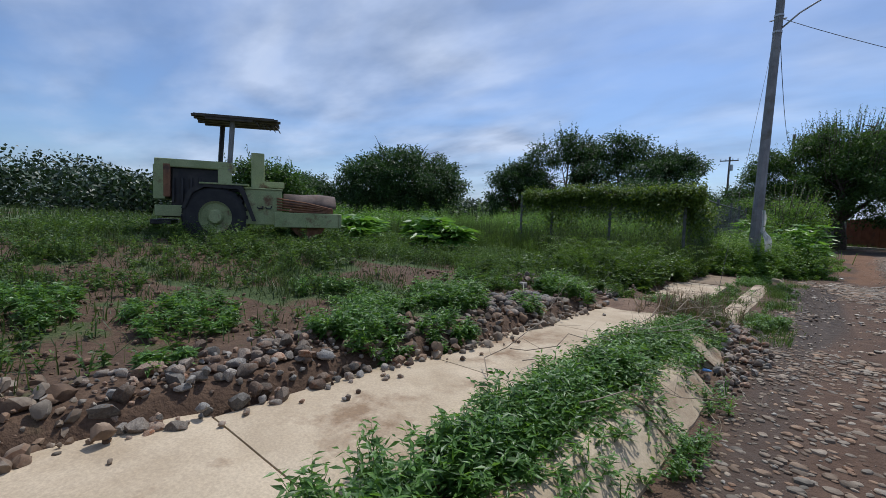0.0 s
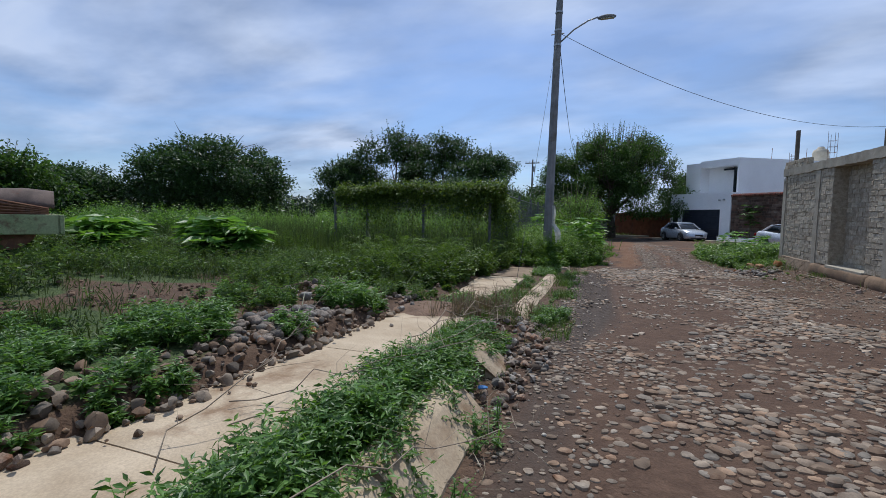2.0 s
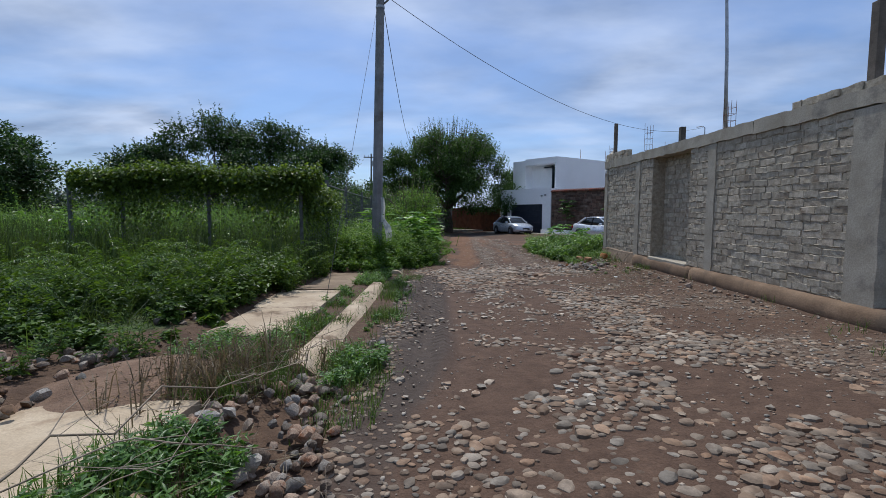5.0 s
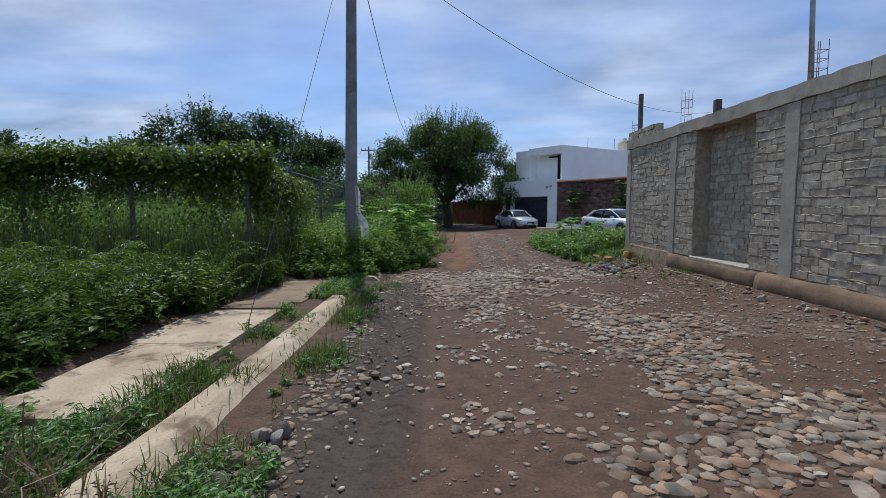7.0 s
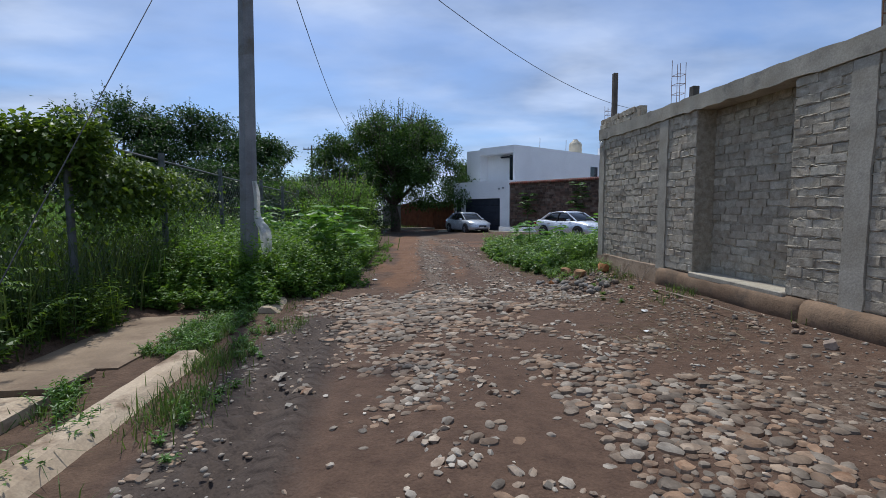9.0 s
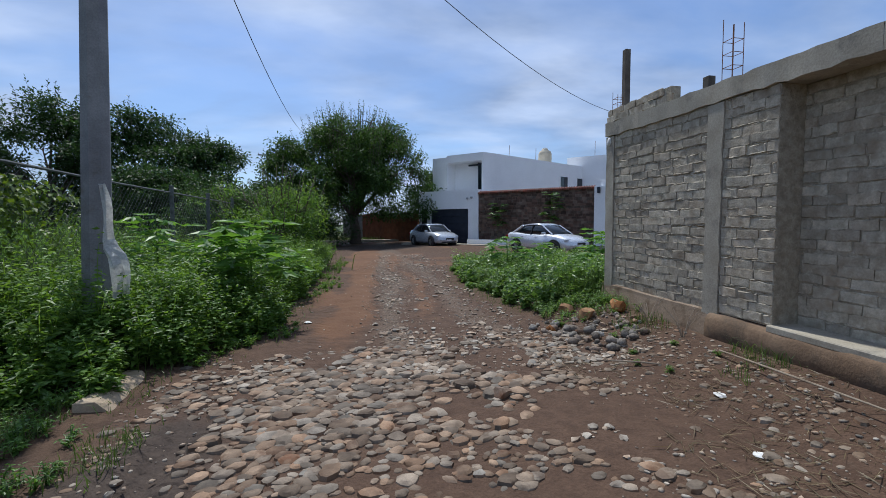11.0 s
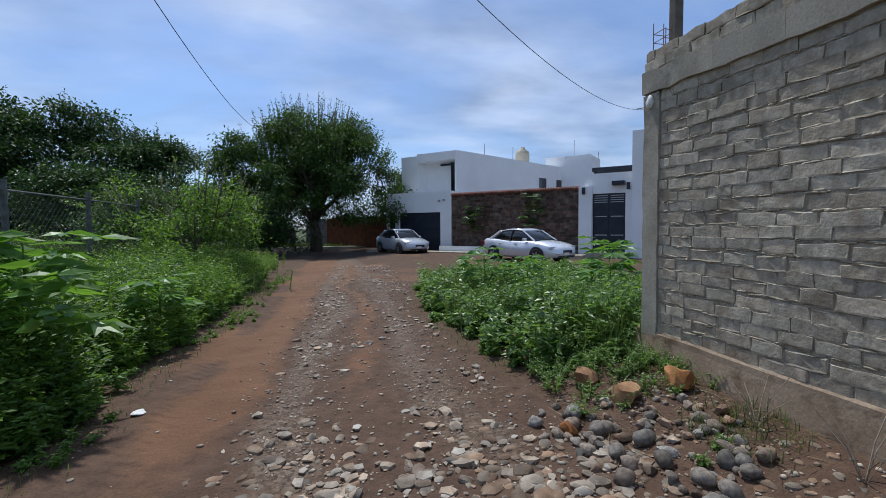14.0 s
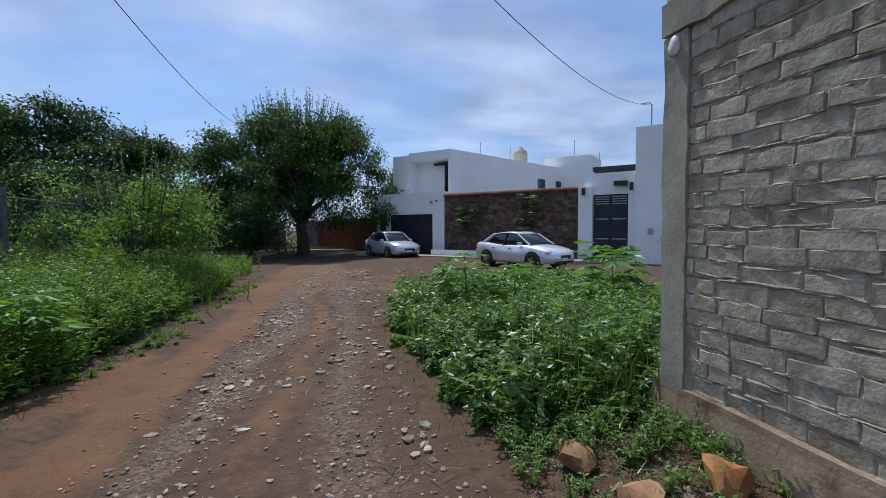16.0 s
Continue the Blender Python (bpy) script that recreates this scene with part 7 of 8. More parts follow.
def straw():
    F = Foliage(185)
    r = F.r
    P = scatter(r, 2400, 4.4, 6.3, 17.5, 22.8, lambda x, y: smooth01(0.42, 0.58, fbm(x, y, 1.1, 47)))
    P[:, 2] += 0.012
    a = r.uniform(0, 6.28, len(P))
    F.leaves(P, np.stack([np.cos(a), np.sin(a), r.normal(0, 0.06, len(P))], -1), r.uniform(0.06, 0.28, len(P)), 0.007, 0.0, simple=True)
    P = scatter(r, 500, -0.6, 0.5, 8.5, 12.8)
    P[:, 2] += 0.03
    a = r.uniform(0, 6.28, len(P))
    F.leaves(P, np.stack([np.cos(a), np.sin(a), r.normal(0.1, 0.15, len(P))], -1), r.uniform(0.06, 0.3, len(P)), 0.006, 0.0, simple=True)
    return F.done("straw", L_DRY, None, "dry straw and stalks strewn on the ground", "straw", "stuff")


straw()

# ---- dead branches over the footpath ----


def branch(pts, r0, seed, twigs=5):
    rr = random.Random(seed)
    h = holder("dead_branch", pts[0])
    o = Vector(pts[0])
    K = [Vector(p) - o for p in pts]
    P = []
    for a, b in zip(K, K[1:]):
        for q in range(4):
            P.append(a.lerp(b, q / 4) + Vector((rr.gauss(0, 0.05), rr.gauss(0, 0.05), rr.gauss(0, 0.03))))
    P.append(K[-1])
    part("stem", tubed(P, [r0 * (1 - 0.75 * i / (len(P) - 1)) for i in range(len(P))], 6), M_DRYWOOD, h, smooth=True)
    for k in range(twigs):
        i = rr.randrange(1, len(P))
        a = P[i - 1].lerp(P[i], rr.random())
        d = Vector((rr.uniform(-1, 1), rr.uniform(-1, 1), rr.uniform(-0.1, 0.5))).normalized() * rr.uniform(0.15, 0.6)
        bend = Vector((rr.gauss(0, .05), rr.gauss(0, .05), rr.gauss(0.02, .03)))
        part("twig", tubed([a, a + d * 0.35 + bend, a + d * 0.7 + bend * 0.6, a + d], [r0 * 0.5, r0 * 0.38, r0 * 0.28, r0 * 0.12], 5), M_DRYWOOD, h)
    return tagged(h, "dry bare branch lying over the weeds", "branch", "dead branches")


for i, pts in enumerate((((-0.7, 8.0, 0.3), (-0.3, 9.0, 0.42), (0.1, 10.0, 0.5), (0.15, 11.2, 0.45), (0.2, 12.0, 0.5)), ((-0.95, 8.3, 0.27), (-0.4, 8.7, 0.42), (0.1, 9.4, 0.5), (0.35, 10.4, 0.35)),
                         ((0.05, 7.4, 0.42), (0.4, 8.2, 0.3), (0.7, 9.0, 0.12), (0.85, 9.3, 0.06)), ((-0.35, 10.2, 0.4), (-0.1, 11.0, 0.5), (0.35, 11.9, 0.4), (0.3, 12.6, 0.45)),
                         ((-0.5, 9.9, 0.35), (0.0, 10.4, 0.55), (0.5, 10.6, 0.45), (0.9, 10.7, 0.18)), ((-0.9, 7.6, 0.28), (-0.75, 8.4, 0.6), (-0.9, 9.0, 0.72)))):
    branch(pts, 0.0045 if i != 3 else 0.007, 400 + i, 10)


def dry_bush(x, y, seed):
    F = Foliage(seed)
    r = F.r
    P = np.stack([r.normal(x, 0.2, 60), r.normal(y, 0.28, 60)], -1)
    P = np.concatenate([P, land(P[:, 0], P[:, 1])[:, None]], 1)
    F.weeds(P, r.uniform(0.25, 0.6, 60), 4, 7, 0.6, 0.05, 0.010, 0.3, simple=True)
    return F.done("dry_bush", L_DRY, None, "dead brown bush beside the kerb gap", "bush")


dry_bush(-0.55, 12.1, 501)
dry_bush(-0.25, 12.6, 502)

# ---- loose stones and rocks ----
SHAPES = [stone_shape(600 + i, 0.68, 0.24, 2, 9) for i in range(12)]


def cobble_shape(seed):
    """A river cobble worn flat on top, longer than wide: points and triangles."""
    rr = np.random.default_rng(seed)
    n = 9
    sx, sy = rr.uniform(0.5, 0.64), rr.uniform(0.34, 0.46)
    a = np.arange(n) * 2 * np.pi / n + rr.uniform(-0.14, 0.14, n)
    edge = 1 + rr.uniform(-0.17, 0.13, n)
    V = [(0, 0, 0.2 + rr.uniform(-0.02, 0.02))]
    for q, z in ((0.60, 0.195), (0.88, 0.12), (1.0, -0.10)):
        for k in range(n):
            V.append((math.cos(a[k]) * sx * q * edge[k], math.sin(a[k]) * sy * q * edge[k], z + rr.uniform(-0.022, 0.022)))
    F = [(0, 1 + k, 1 + (k + 1) % n) for k in range(n)]
    for b in (1, 1 + n):
        for k in range(n):
            p, q = b + k, b + (k + 1) % n
            F += [(p, p + n, q + n), (p, q + n, q)]
    return np.array(V), np.array(F)


COBBLES = [cobble_shape(640 + i) for i in range(14)]


ROUNDS = [stone_shape(660 + i, 0.7, 0.15, 2, 2) for i in range(10)]


def stone_bank():
    """Cobbles dumped along the footpath's inner edge."""
    h = holder("stone_bank")
    tagged(h, "bank of loose grey and brown river stones beside the footpath", "stones")
    r = np.random.default_rng(700)
    x, y = jittered(r, -3.0, -1.2, 3.4, 11.6, 0.088, 0.45)
    edge = path_edge(y) + 0.05 - 0.12 * fbm(x * 0, y, 1.0, 51)
    wid = 1.0 - 0.4 * smooth01(7.5, 10.5, y) + 0.5 * (fbm(x * 0 + 4, y, 0.6, 52) - 0.5)
    k = (x < edge) & (x > edge - wid) & (r.uniform(0, 1, x.shape) < 0.97 - 0.75 * smooth01(0.55 * wid, wid, edge - x) - 0.3 * smooth01(0.56, 0.64, fbm(x, y, 0.9, 53)))
    x, y = x[k], y[k]
    s = 0.04 + 0.13 * r.uniform(0, 1, x.shape) ** 2.2
    heap = 0.02 * smooth01(0.0, 0.3, edge[k] - x) * smooth01(wid[k], 0.4 * wid[k], edge[k] - x)
    P = np.stack([x, y, np.maximum(land(x, y), np.where(x > path_edge(y) - 0.14, slab_z(y), -1)) + heap + s * 0.12], -1)
    # a second layer on top, and strays on the slab
    j = r.uniform(0, 1, x.shape) < 0.2
    P2 = P[j] + np.stack([r.normal(0, .05, j.sum()), r.normal(0, .05, j.sum()), np.full(j.sum(), 0.05)], -1)
    ys = r.uniform(4, 10.8, 34); xs = path_edge(ys) + r.uniform(-0.05, 0.22, 34)
    P3 = np.stack([xs, ys, slab_z(ys) + 0.012], -1)
    A = np.concatenate([P, P2, P3]); S = np.concatenate([s, s[j] * 0.9, r.uniform(0.025, 0.075, 34)])
    T = r.uniform(0, 6.28, len(A))
    near = np.argsort(np.abs(A[:, 1] - 6.5))[:300]
    rest = np.setdiff1d(np.arange(len(A)), near)
    stone_parts("stone", A[near], S[near], T[near], SHAPES, M_STONE, h, 34)
    if len(rest):
        o = stones_joined("stone_fill", A[rest], S[rest], T[rest], SHAPES, M_STONES, h, 34); o["kind"] = "stuff"


stone_bank()


def heap(name, cx, cy, rx, ry, n, mat, label, seed, s0=0.08, s1=0.17, high=0.12, shapes=SHAPES):
    h = holder(name, (cx, cy, float(land(cx, cy))))
    r = np.random.default_rng(seed)
    a, q = r.uniform(0, 6.28, n), np.sqrt(r.uniform(0, 1, n))
    x, y = cx + np.cos(a) * q * rx, cy + np.sin(a) * q * ry
    s = r.uniform(s0, s1, n)
    z = np.maximum(land(x, y), np.where((x > path_edge(y) - 0.14) & (x < -0.4) & (y < 12), slab_z(y), -1)) + high * (1 - q ** 2) * r.uniform(0.2, 1, n) + s * 0.2
    P = np.stack([x, y, z], -1) - np.array([cx, cy, float(land(cx, cy))])
    stone_parts("stone", P, s, r.uniform(0, 6.28, n), ROUNDS if mat == M_GREYSTONE else shapes, mat, h, 0 if mat == M_GREYSTONE else 34)
    return tagged(h, label, "stones")


heap("stone_pile", -1.85, 9.75, 0.34, 0.75, 120, M_GREYSTONE, "pile of smooth grey river cobbles beside the footpath", 710, 0.07, 0.15, 0.1)
heap("stone_pile", 5.02, 21.6, 0.28, 0.45, 20, M_GREYSTONE, "grey river stones lying at the edge of the weeds", 711, 0.06, 0.17, 0.0)
heap("stone_pile", 5.4, 20.85, 0.5, 0.45, 26, M_GREYSTONE, "grey stones spread at the end of the wall", 716, 0.06, 0.18, 0.0)
heap("stone_pile", 5.45, 21.2, 0.6, 0.75, 90, M_STONE, "brown rubble among the grey stones by the wall", 719, 0.03, 0.13, 0.0)
heap("stone_pile", 5.98, 17.4, 0.14, 2.7, 30, M_STONE, "broken stones lying along the foot of the footing", 718, 0.04, 0.11, 0.0)
heap("stone_pile", 0.15, 11.7, 0.5, 0.85, 110, M_STONE, "rubble stones filling the gap in the kerb", 712, 0.05, 0.16, 0.12)
heap("stone_pile", 0.36, 9.75, 0.3, 0.5, 60, M_STONE, "broken stones at the end of the kerb", 741, 0.04, 0.13, 0.06)
heap("stone_pile", 0.5, 10.7, 0.28, 0.7, 90, M_STONE, "dark rubble between the weeds and the road", 742, 0.03, 0.12, 0.05)
heap("stone_pile", 0.6, 13.3, 0.16, 0.5, 16, M_STONE, "a few stones at the foot of the kerb", 713, 0.09, 0.2, 0.04)
heap("stone_pile", -1.65, 12.4, 0.5, 0.8, 70, M_STONE, "scattered stones and dirt on the broken footpath", 714, 0.05, 0.16, 0.08)
heap("stone_pile", -2.5, 11.7, 0.75, 0.6, 60, M_STONE, "brown rocks and clods tipped beside the footpath", 717, 0.07, 0.24, 0.2)
heap("stone_pile", -1.25, 13.4, 0.45, 0.35, 45, M_STONE, "small broken stones before the edge of a slab", 743, 0.03, 0.1, 0.02)
heap("stone_pile", -1.95, 14.6, 0.25, 0.8, 36, M_STONE, "stones along the footpath's weedy edge", 715, 0.07, 0.17, 0.06)


def rock(x, y, s, mat, seed, label, lift=0.25, flat=0.72):
    V, F = stone_shape(seed, flat, 0.3, 2, 16)
    o = mesh_np("rock", V * s, F, mat, smooth=True, sharp=24)
    o.matrix_world = pose(x, y, float(land(x, y)) + s * lift * flat, 0, 0, seed * 37 % 360)
    return tagged(o, label, "rock")


for i, (x, y, s) in enumerate(((5.55, 22.2, 0.36), (5.62, 21.72, 0.35), (6.08, 21.6, 0.34), (4.98, 21.55, 0.2))):
    rock(x, y, s, M_ORANGE, 720 + i, "rough orange-brown rock at the end of the wall")
rock(-1.52, 9.8, 0.17, M_ORANGE, 726, "tan rounded rock beside the footpath", 0.5)
rock(-1.36, 10.05, 0.17, M_GREYSTONE, 727, "smooth grey rock on the footpath edge", 0.5)
rock(-1.30, 6.62, 0.17, M_GREYSTONE, 728, "angular pale grey rock on the footpath edge", 0.5)
rock(3.55, 19.5, 0.26, M_STONE, 729, "dark boulder sunk in the road", 0.1)
rock(5.85, 16.9, 0.18, M_GREYSTONE, 730, "grey rock below the wall")
for i, (x, y) in enumerate(((-1.1, 12.2), (-0.85, 12.55))):
    rock(x, y, 0.2, M_STONE, 735 + i, "brown rock lying on the broken footpath", 0.5)
# earth slumped over the broken footpath
bm = bmesh.new()
n = 26
g = [[bm.verts.new((-1.95 + 1.6 * i / n, 11.2 + 2.0 * j / n, 0)) for j in range(n + 1)] for i in range(n + 1)]
for i in range(n):
    for j in range(n):
        bm.faces.new((g[i][j], g[i + 1][j], g[i + 1][j + 1], g[i][j + 1]))
for v in bm.verts:
    q = math.hypot((v.co.x + 1.15) / 0.8, (v.co.y - 12.2) / 1.0)
    v.co.z = float(slab_z(v.co.y)) - 0.09 + 0.17 * max(0, 1 - q * q) + 0.05 * (float(fbm(v.co.x, v.co.y, 3.0, 77)) - 0.5)
M_SOILHEAP = surf("loose_earth", (0.12, 0.072, 0.045), (0.19, 0.12, 0.078), 5.0, 0.95, 0.8, 40, bump_dist=0.03)
tagged(part("earth_heap", bm, M_SOILHEAP, smooth=True), "brown earth slumped over the broken footpath", "earth")

# litter
for i, (x, y, s, mat, nm, lb) in enumerate(((5.35, 19.0, 0.05, M_PAPER, "plastic_bag", "crumpled white plastic bag on the road"), (0.34, 9.55, 0.035, M_BLUE, "bottle_scrap", "crushed blue plastic scrap on the kerb"), (4.9, 18.2, 0.05, M_PAPER, "paper_scrap", "scrap of white paper on the stones"),
                                            (1.55, 22.9, 0.06, M_PAPER, "paper_scrap", "scrap of white paper by the verge"))):
    bm = bmesh.new()
    bmesh.ops.create_icosphere(bm, subdivisions=3, radius=s)
    for v in bm.verts:
        v.co += Vector(noise.noise_vector(v.co * 14 + Vector((i, 0, 0)))) * s * 0.5
        v.co.z *= 0.3
    o = part(nm, bm, mat)
    o.matrix_world = pose(x, y, float(land(x, y)) + s * 0.2 + (0.12 if i == 1 else 0), 0, 0, i * 50)
    tagged(o, lb, "litter")
st = part("stick", tubed([(0, 0, 0), (0.3, -0.2, 0.02), (0.62, -0.35, 0.0)], [0.007, 0.010, 0.006], 6), M_DRYWOOD)
st.matrix_world = pose(4.95, 20.1, float(land(5.2, 20.0)) + 0.03)
tagged(st, "dry stick lying on the road", "stick")
st = part("stick", tubed([(0, 0, 0), (-0.1, -0.9, 0.03), (-0.05, -1.9, 0.0)], [0.008, 0.010, 0.005], 6), M_DRYWOOD)
st.matrix_world = pose(5.9, 19.6, float(land(5.9, 19.0)) + 0.06)
tagged(st, "long dry stick lying below the wall", "stick")


def dead_stalk(x, y, seed):
    rr = random.Random(seed)
    h = holder("dead_stalk", (x, y, float(land(x, y))))
    for k in range(7):
        a = rr.uniform(0, 6.28); L = rr.uniform(0.2, 0.45)
        part("twig", tubed([(0, 0, -0.03), (math.cos(a) * .08, math.sin(a) * .08, L * .5), (math.cos(a) * .22, math.sin(a) * .22, L)], [0.0045, 0.0035, 0.002], 5), M_DRYWOOD, h)
    return tagged(h, "thin dead stalks at the foot of the wall", "dead plant")


dead_stalk(6.02, 20.25, 3)
dead_stalk(6.05, 20.9, 4)


# ---- cobbles of the road ----
def cobbles():
    r = np.random.default_rng(800)
    x, y = jittered(r, 0.2, 6.2, 2.5, 24.0, 0.08, 0.38)
    k = r.uniform(0, 1, x.shape) < cobbled(x, y)
    x, y = x[k], y[k]
    s = (0.062 + 0.098 * r.uniform(0, 1, x.shape) ** 2.2) * (1 - 0.1 * smooth01(12.5, 11.5, y) + 0.32 * smooth01(18.4, 19.4, y) * smooth01(4.8, 4.2, x) - 0.4 * smooth01(20.8, 22, y)) * (1 - 0.25 * smooth01(4.6, 5.4, x)) * (1 - 0.3 * smooth01(1.5, 1.0, x))
    P = np.stack([x, y, land(x, y) + s * (r.uniform(-0.1, 0.06, x.shape) - 0.06 * smooth01(0.85, 0.4, cobbled(x, y)))], -1)
    T = r.normal(0.2, 0.55, len(P)) + np.pi * (r.uniform(0, 1, len(P)) < 0.5)
    near = np.zeros(len(P), bool)
    cand = np.where((x > 0.8) & (x < 4.2) & (y > 9.0) & (y < 11.6))[0]
    near[cand[:300]] = True
    stone_parts("cobble", P[near], s[near], T[near], COBBLES, M_STONES_P, GROUND, 36)
    o = stones_joined("cobbles", P[~near], s[~near], T[~near], COBBLES, M_STONES, GROUND, 36)
    o["kind"] = "stuff"
    # broken stone left in the washed-out stretch
    n = 15000
    gx, gy = r.uniform(1.0, 5.6, n), 20.2 + 17 * r.uniform(0, 1, n) ** 1.5
    mid = 2.95 + 0.04 * np.clip(gy - 23, 0, 30)
    band = 1.2 * np.exp(-((gx - mid) / 0.36) ** 2) + 0.9 * np.exp(-((gx - mid - 1.35) / 0.5) ** 2) + 0.03 * np.exp(-((gx - 1.55) / 0.3) ** 2) + 0.5 * smooth01(21.8, 20.8, gy)
    k = (r.uniform(0, 1, n) < band * (0.12 + 0.88 * smooth01(0.46, 0.60, fbm(gx, gy, 1.5, 94)))) & (bare(gx, gy) > 0.5)
    gx, gy = gx[k], gy[k]
    s = 0.025 + 0.14 * r.uniform(0, 1, len(gx)) ** 4.0
    chips = [stone_shape(860 + i, 0.5, 0.24, 1, 7) for i in range(8)]
    o = stones_joined("rubble", np.stack([gx, gy, land(gx, gy) + s * 0.06], -1), s, r.uniform(0, 6.28, len(gx)), chips, M_PALESTONE, GROUND, 40)
    o["kind"] = "stuff"
    # broken stones left in the muddy stretch, in loose clusters
    n = 3200
    gx, gy = r.uniform(0.9, 4.2, n), r.uniform(11.6, 18.8, n)
    k = r.uniform(0, 1, n) < 0.03 + 0.9 * smooth01(0.56, 0.66, fbm(gx, gy, 1.7, 96))
    gx, gy = gx[k], gy[k]
    s = 0.03 + 0.1 * r.uniform(0, 1, len(gx)) ** 1.8
    o = stones_joined("rubble", np.stack([gx, gy, land(gx, gy) + s * 0.04], -1), s, r.uniform(0, 6.28, len(gx)), chips, M_PALESTONE, GROUND, 40)
    o["kind"] = "stuff"
    # gravel
    low = [stone_shape(680 + i, 0.55, 0.2, 1) for i in range(4)]
    n = 34000
    gx, gy = r.uniform(0.4, 6.2, n), r.uniform(5, 34, n)
    dens = 0.35 * smooth01(0.4, 0.6, fbm(gx, gy, 1.2, 33)) * (1 - smooth01(20, 21.5, gy) * np.exp(-((gx - 1.85) / 0.6) ** 4)) + 0.65 * smooth01(20, 22, gy) * (np.exp(-((gx - 2.95 - .04 * np.clip(gy - 23, 0, 30)) / 0.45) ** 2) + np.exp(-((gx - 4.3) / 0.5) ** 2)) + 0.6 * smooth01(4.0, 5.2, gx) * smooth01(23, 21.5, gy) + 0.5 * smooth01(1.3, 0.8, gx)
    k = (r.uniform(0, 1, n) < dens) & (bare(gx, gy) > 0.5)
    gx, gy = gx[k], gy[k]
    s = 0.012 + 0.045 * r.uniform(0, 1, gx.shape) ** 2
    o = stones_joined("gravel", np.stack([gx, gy, land(gx, gy) + s * 0.08], -1), s, r.uniform(0, 6.28, len(gx)), low, M_PALESTONE, GROUND)
    o["kind"] = "stuff"


cobbles()


def clods():
    """Crumbs of earth on the naked soil of the field and behind the stone bank."""
    r = np.random.default_rng(820)
    n = 5000
    x, y = r.uniform(-9.5, -1.6, n), r.uniform(3.5, 13, n)
    back = np.exp(-((x - path_edge(y) + 1.15) / 0.4) ** 2)
    k = r.uniform(0, 1, n) < np.clip(0.9 * barren(x, y) + 0.7 * back, 0, 1)
    x, y = x[k], y[k]
    s = 0.02 + 0.09 * r.uniform(0, 1, len(x)) ** 3
    low = [stone_shape(830 + i, 0.6, 0.3, 1, 5) for i in range(5)]
    o = stones_joined("clods", np.stack([x, y, land(x, y) + s * 0.1], -1), s, r.uniform(0, 6.28, len(x)), low, M_SOILHEAP, GROUND)
    o["kind"] = "stuff"


clods()


# ---- blocks of the wall ----
def block_mesh(i, L, H):
    """A worn block: its face bulges a little and its edges are broken."""
    rr = random.Random(900 + i)
    nx, nz = 5, 3
    ya = [-L / 2, -L / 2 + 0.009, -L * 0.17, L * 0.17, L / 2 - 0.009, L / 2]
    za = [-H / 2, -H / 2 + 0.008, H / 2 - 0.008, H / 2]
    V, F = [], []
    chip = {(rr.choice((0, 1, 4, 5)), rr.choice((0, 3))) for _ in range(2)} | {(rr.choice((0, 5)), rr.choice((1, 2)))}
    crumbled = (0.001, 0.0025, 0.0015, 0.007)[i % 4]
    lean, turn_ = rr.uniform(-0.02, 0.02), rr.uniform(-0.012, 0.012)
    for side in (0, 1):
        for a in range(nx + 1):
            for b in range(nz + 1):
                ed = a in (0, nx) or b in (0, nz)
                x = 0.03 if side else rr.uniform(-1, 1) * crumbled + (rr.uniform(0.0005, 0.0025) if ed else 0) + lean * za[b] + turn_ * ya[a] + (0.012 if (a, b) in chip else 0)
                V.append((x, ya[a] + (rr.uniform(-0.009, 0.009) if ed else 0), za[b] + (rr.uniform(-0.007, 0.006) if ed else 0)))
        if not side:
            for a in range(nx):
                for b in range(nz):
                    k = a * (nz + 1) + b
                    F.append((k, k + 1, k + nz + 2, k + nz + 1))
    off = (nx + 1) * (nz + 1)
    loop = [(a, 0) for a in range(nx)] + [(nx, b) for b in range(nz)] + [(a, nz) for a in range(nx, 0, -1)] + [(0, b) for b in range(nz, 0, -1)]
    ids = [a * (nz + 1) + b for a, b in loop]
    for p, q in zip(ids, ids[1:] + ids[:1]):
        F.append((p, q, q + off, p + off))
    return np.array(V), np.array(F)


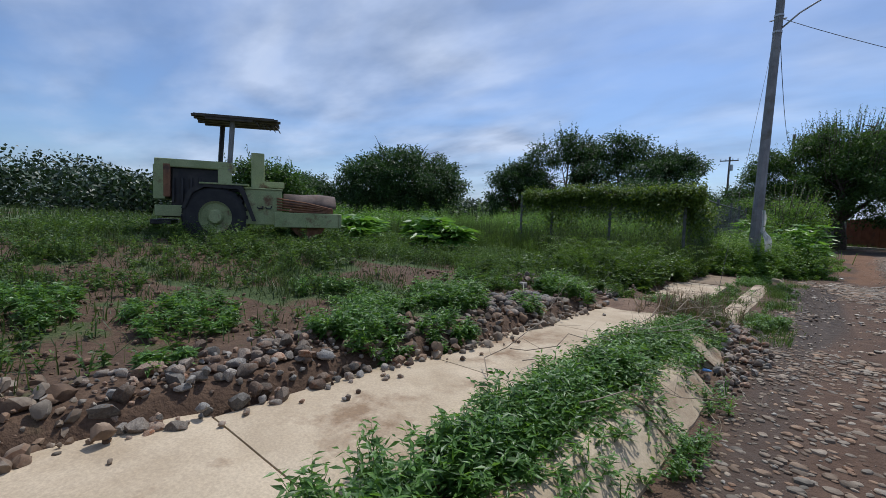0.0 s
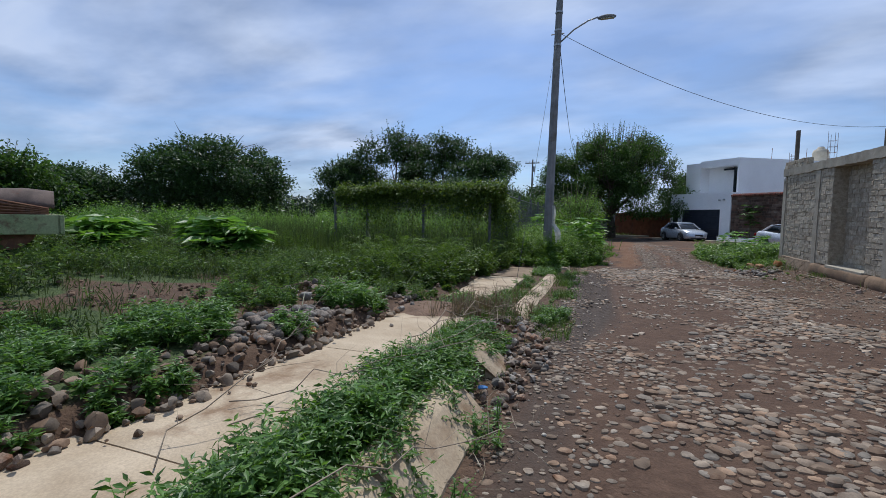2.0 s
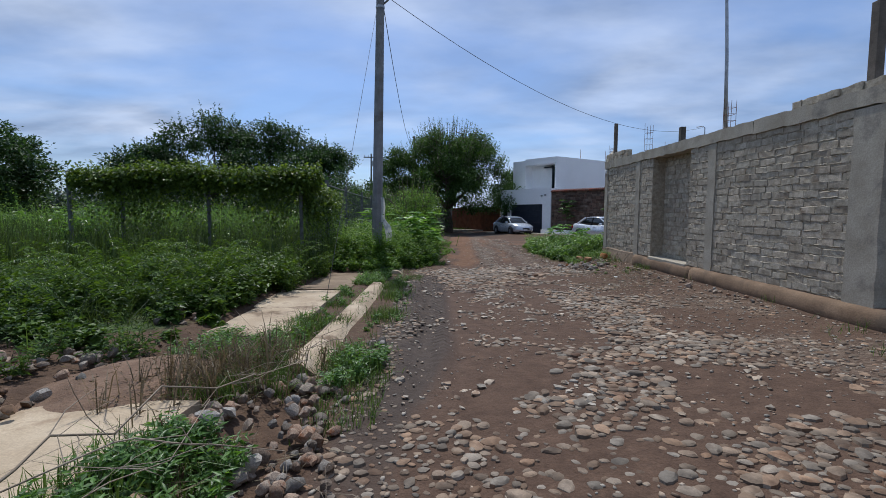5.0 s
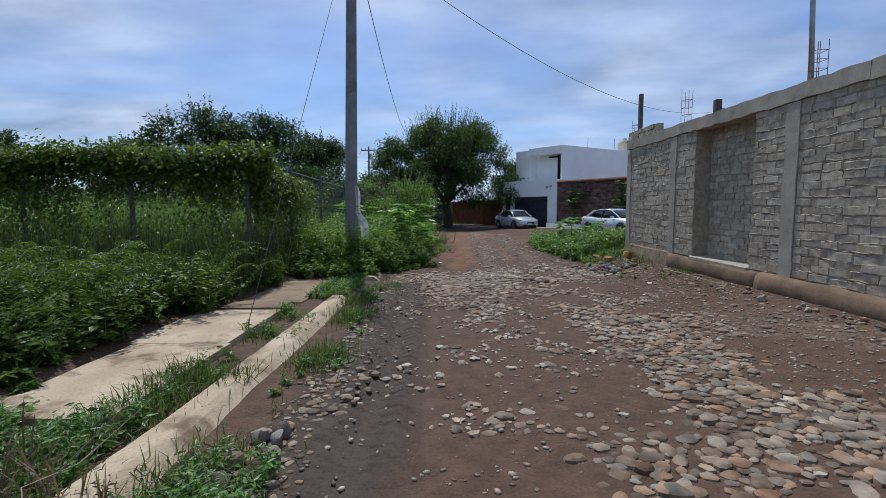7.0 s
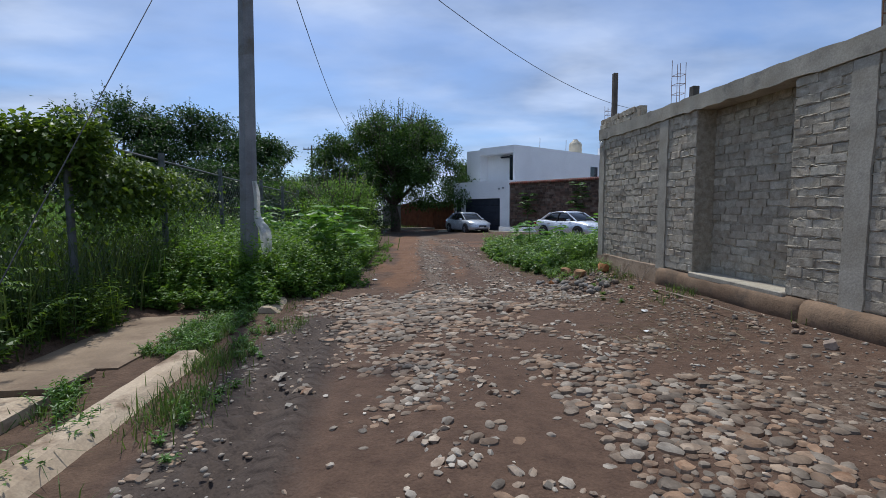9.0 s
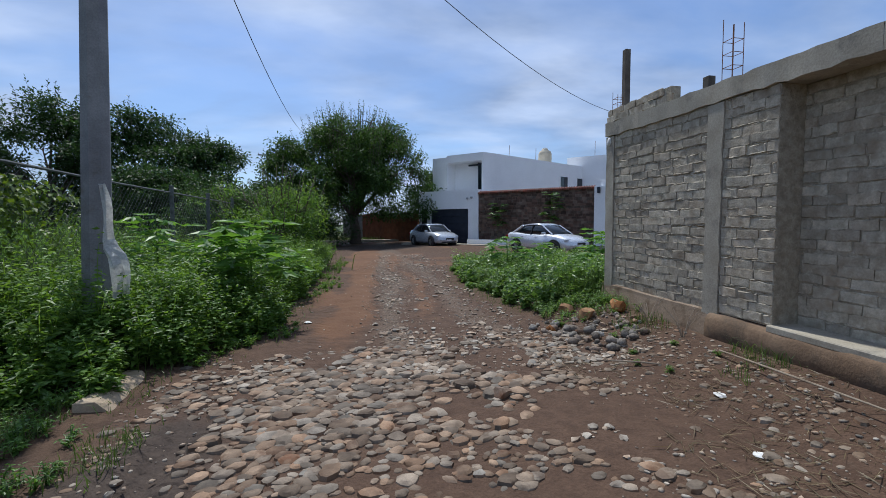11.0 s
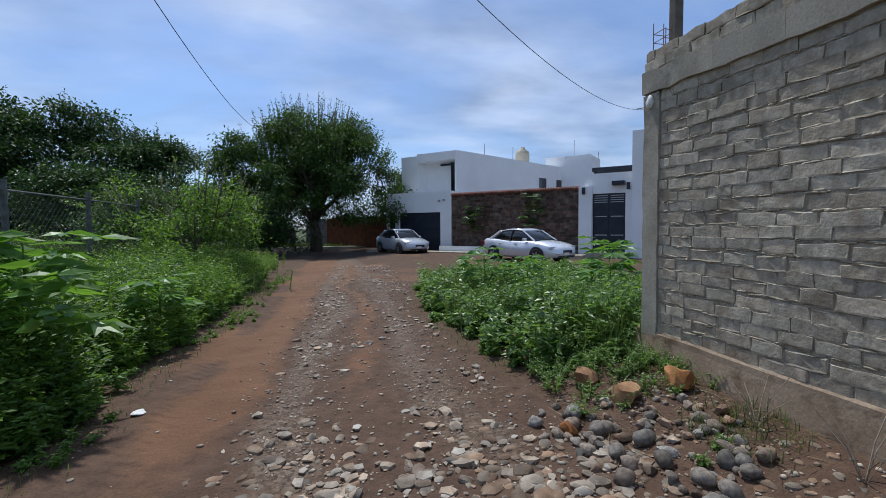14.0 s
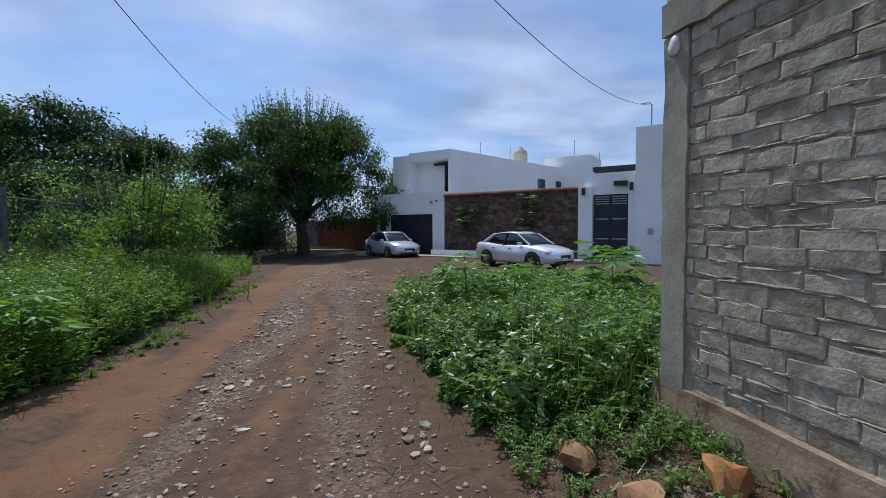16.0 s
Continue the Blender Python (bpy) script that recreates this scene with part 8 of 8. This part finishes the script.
def blocks():
    r = random.Random(950)
    kinds = [block_mesh(i, 0.28, 0.082) for i in range(16)]
    meshes = []
    for V, F in kinds:
        o = mesh_np("block", V, F, M_BLOCK, WALL)
        meshes.append(o.data); bpy.data.objects.remove(o)
    singles, joined = [], []
    rows = 22
    for y0, y1, x in ((20.335, 22.215, 0.0), (NICHE[1] + 0.003, 20.105, 0.0), (17.285, NICHE[0] - 0.003, 0.0), (14.365, 17.045, 0.0), (NICHE[0], NICHE[1], 0.30), (6.86, 10.54, 0.0)):
        for j in range(rows):
            f = (j + 0.5) / rows
            y = y0 - (0.0 if j % 2 else r.uniform(0.1, 0.18))
            while y < y1 - 0.03:
                L = r.uniform(0.22, 0.36)
                a, b = max(y, y0), min(y + L - r.uniform(0.006, 0.016), y1)
                y += L
                if b - a < 0.05:
                    continue
                c = (a + b) / 2
                z = course0(c) + f * (beam0(c) - course0(c)) + r.uniform(-0.006, 0.006) + 0.012 * math.sin(c * 2.3 + j * 1.9)
                H = (beam0(c) - course0(c)) / rows - 0.007
                item = (x + r.uniform(-0.004, 0.005), c, z, (b - a) / 0.28, H / 0.082 * r.uniform(0.84, 1.08), r.uniform(-1.8, 1.8), r.randrange(16), r.random() < 0.5)
                (singles if (y0 > 19.4 and x == 0.0 and len(singles) < 300) else joined).append(item)
    # loose courses on top of the beam
    for y0, y1, n in ((20.95, 22.43, 2), (13.98, 15.35, 1)):
        for j in range(n):
            y = y0 + 0.16 * j
            while y < y1 - 0.1:
                L = min(0.30, y1 - y)
                c = y + L / 2
                joined.append((-0.015 + r.uniform(-.02, .02), c, beam0(c) + 0.21 + 0.052 + j * 0.105, (L - 0.012) / 0.28, 1.2, r.uniform(-2, 2), r.randrange(16), False))
                y += L
    for dx, c, z, sl, sh, rot, k, flip in singles:
        o = new("block", meshes[k]); o.parent = WALL
        o.matrix_local = Matrix.LocRotScale(Vector((WX + dx, c, z)), Euler((radians(rot), 0, 0)), (1, sl, sh))
    v, f, n = [], [], 0
    for dx, c, z, sl, sh, rot, k, flip in joined:
        V, F = kinds[k]
        ca, sa = math.cos(radians(rot)), math.sin(radians(rot))
        q = V * np.array([1, sl, sh])
        v.append(np.stack([q[:, 0] + WX + dx, q[:, 1] * ca - q[:, 2] * sa + c, q[:, 1] * sa + q[:, 2] * ca + z], -1)); f.append(F + n); n += len(V)
    o = mesh_np("blocks", np.concatenate(v), np.concatenate(f), M_BLOCKS, WALL)
    o["kind"] = "stuff"
    # mortar squeezed out of the joints
    lump = [stone_shape(990 + i, 0.35, 0.3, 1, 2) for i in range(5)]
    v, f, n = [], [], 0
    for y0, y1 in ((20.33, 22.22), (NICHE[1], 20.11), (17.28, NICHE[0]), (14.36, 17.05)):
        for _ in range(int((y1 - y0) * 260)):
            y = r.uniform(y0 + 0.04, y1 - 0.04); q = r.randrange(1, rows)
            z = course0(y) + q / rows * (beam0(y) - course0(y)) + r.uniform(-0.008, 0.008) + 0.012 * math.sin(y * 2.3 + q * 1.9)
            V, F = lump[r.randrange(5)]
            s, w = r.uniform(0.010, 0.030), r.uniform(1.5, 9.0)
            v.append(np.stack([V[:, 2] * s * 1.5 + WX + 0.005, V[:, 0] * s * w + y, V[:, 1] * s + z], -1)); f.append(F + n); n += len(V)
    o = mesh_np("mortar_lumps", np.concatenate(v), np.concatenate(f), M_MORTAR, WALL, smooth=True)
    o["kind"] = "stuff"
    for y0, y1, h in ((20.95, 22.43, 0.2), (13.98, 15.35, 0.1)):
        part("loose_course", sloped(bmesh.new(), WX + 0.014, WX + WT - 0.01, y0 + 0.03, y1, lambda y: beam0(y) + 0.208, lambda y: beam0(y) + 0.21 + h), M_MORTAR, WALL)


blocks()


# the footpath and all that lies along it runs at a slight angle to the wall
SKEW = Matrix.Translation((4.08, 19.81, 0)) @ Matrix.Rotation(radians(-0.75), 4, "Z") @ Matrix.Translation((-4.08, -19.75, 0))
for ob in list(scene.objects):
    kind = ob.name.split(".")[0]
    if ob.parent is None and (kind in ("pavement", "kerb", "stone_bank", "earth_heap", "path_weeds", "bank_weeds", "field_weeds", "field_grass", "verge_grass", "dead_branch", "dry_bush", "bottle_scrap")
                              or kind in ("stone_pile", "rock") and ob.matrix_world.translation.x < 0.7
                              or kind == "broadleaf_plant" and ob.matrix_world.translation.x < -6):
        ob.matrix_world = SKEW @ ob.matrix_world
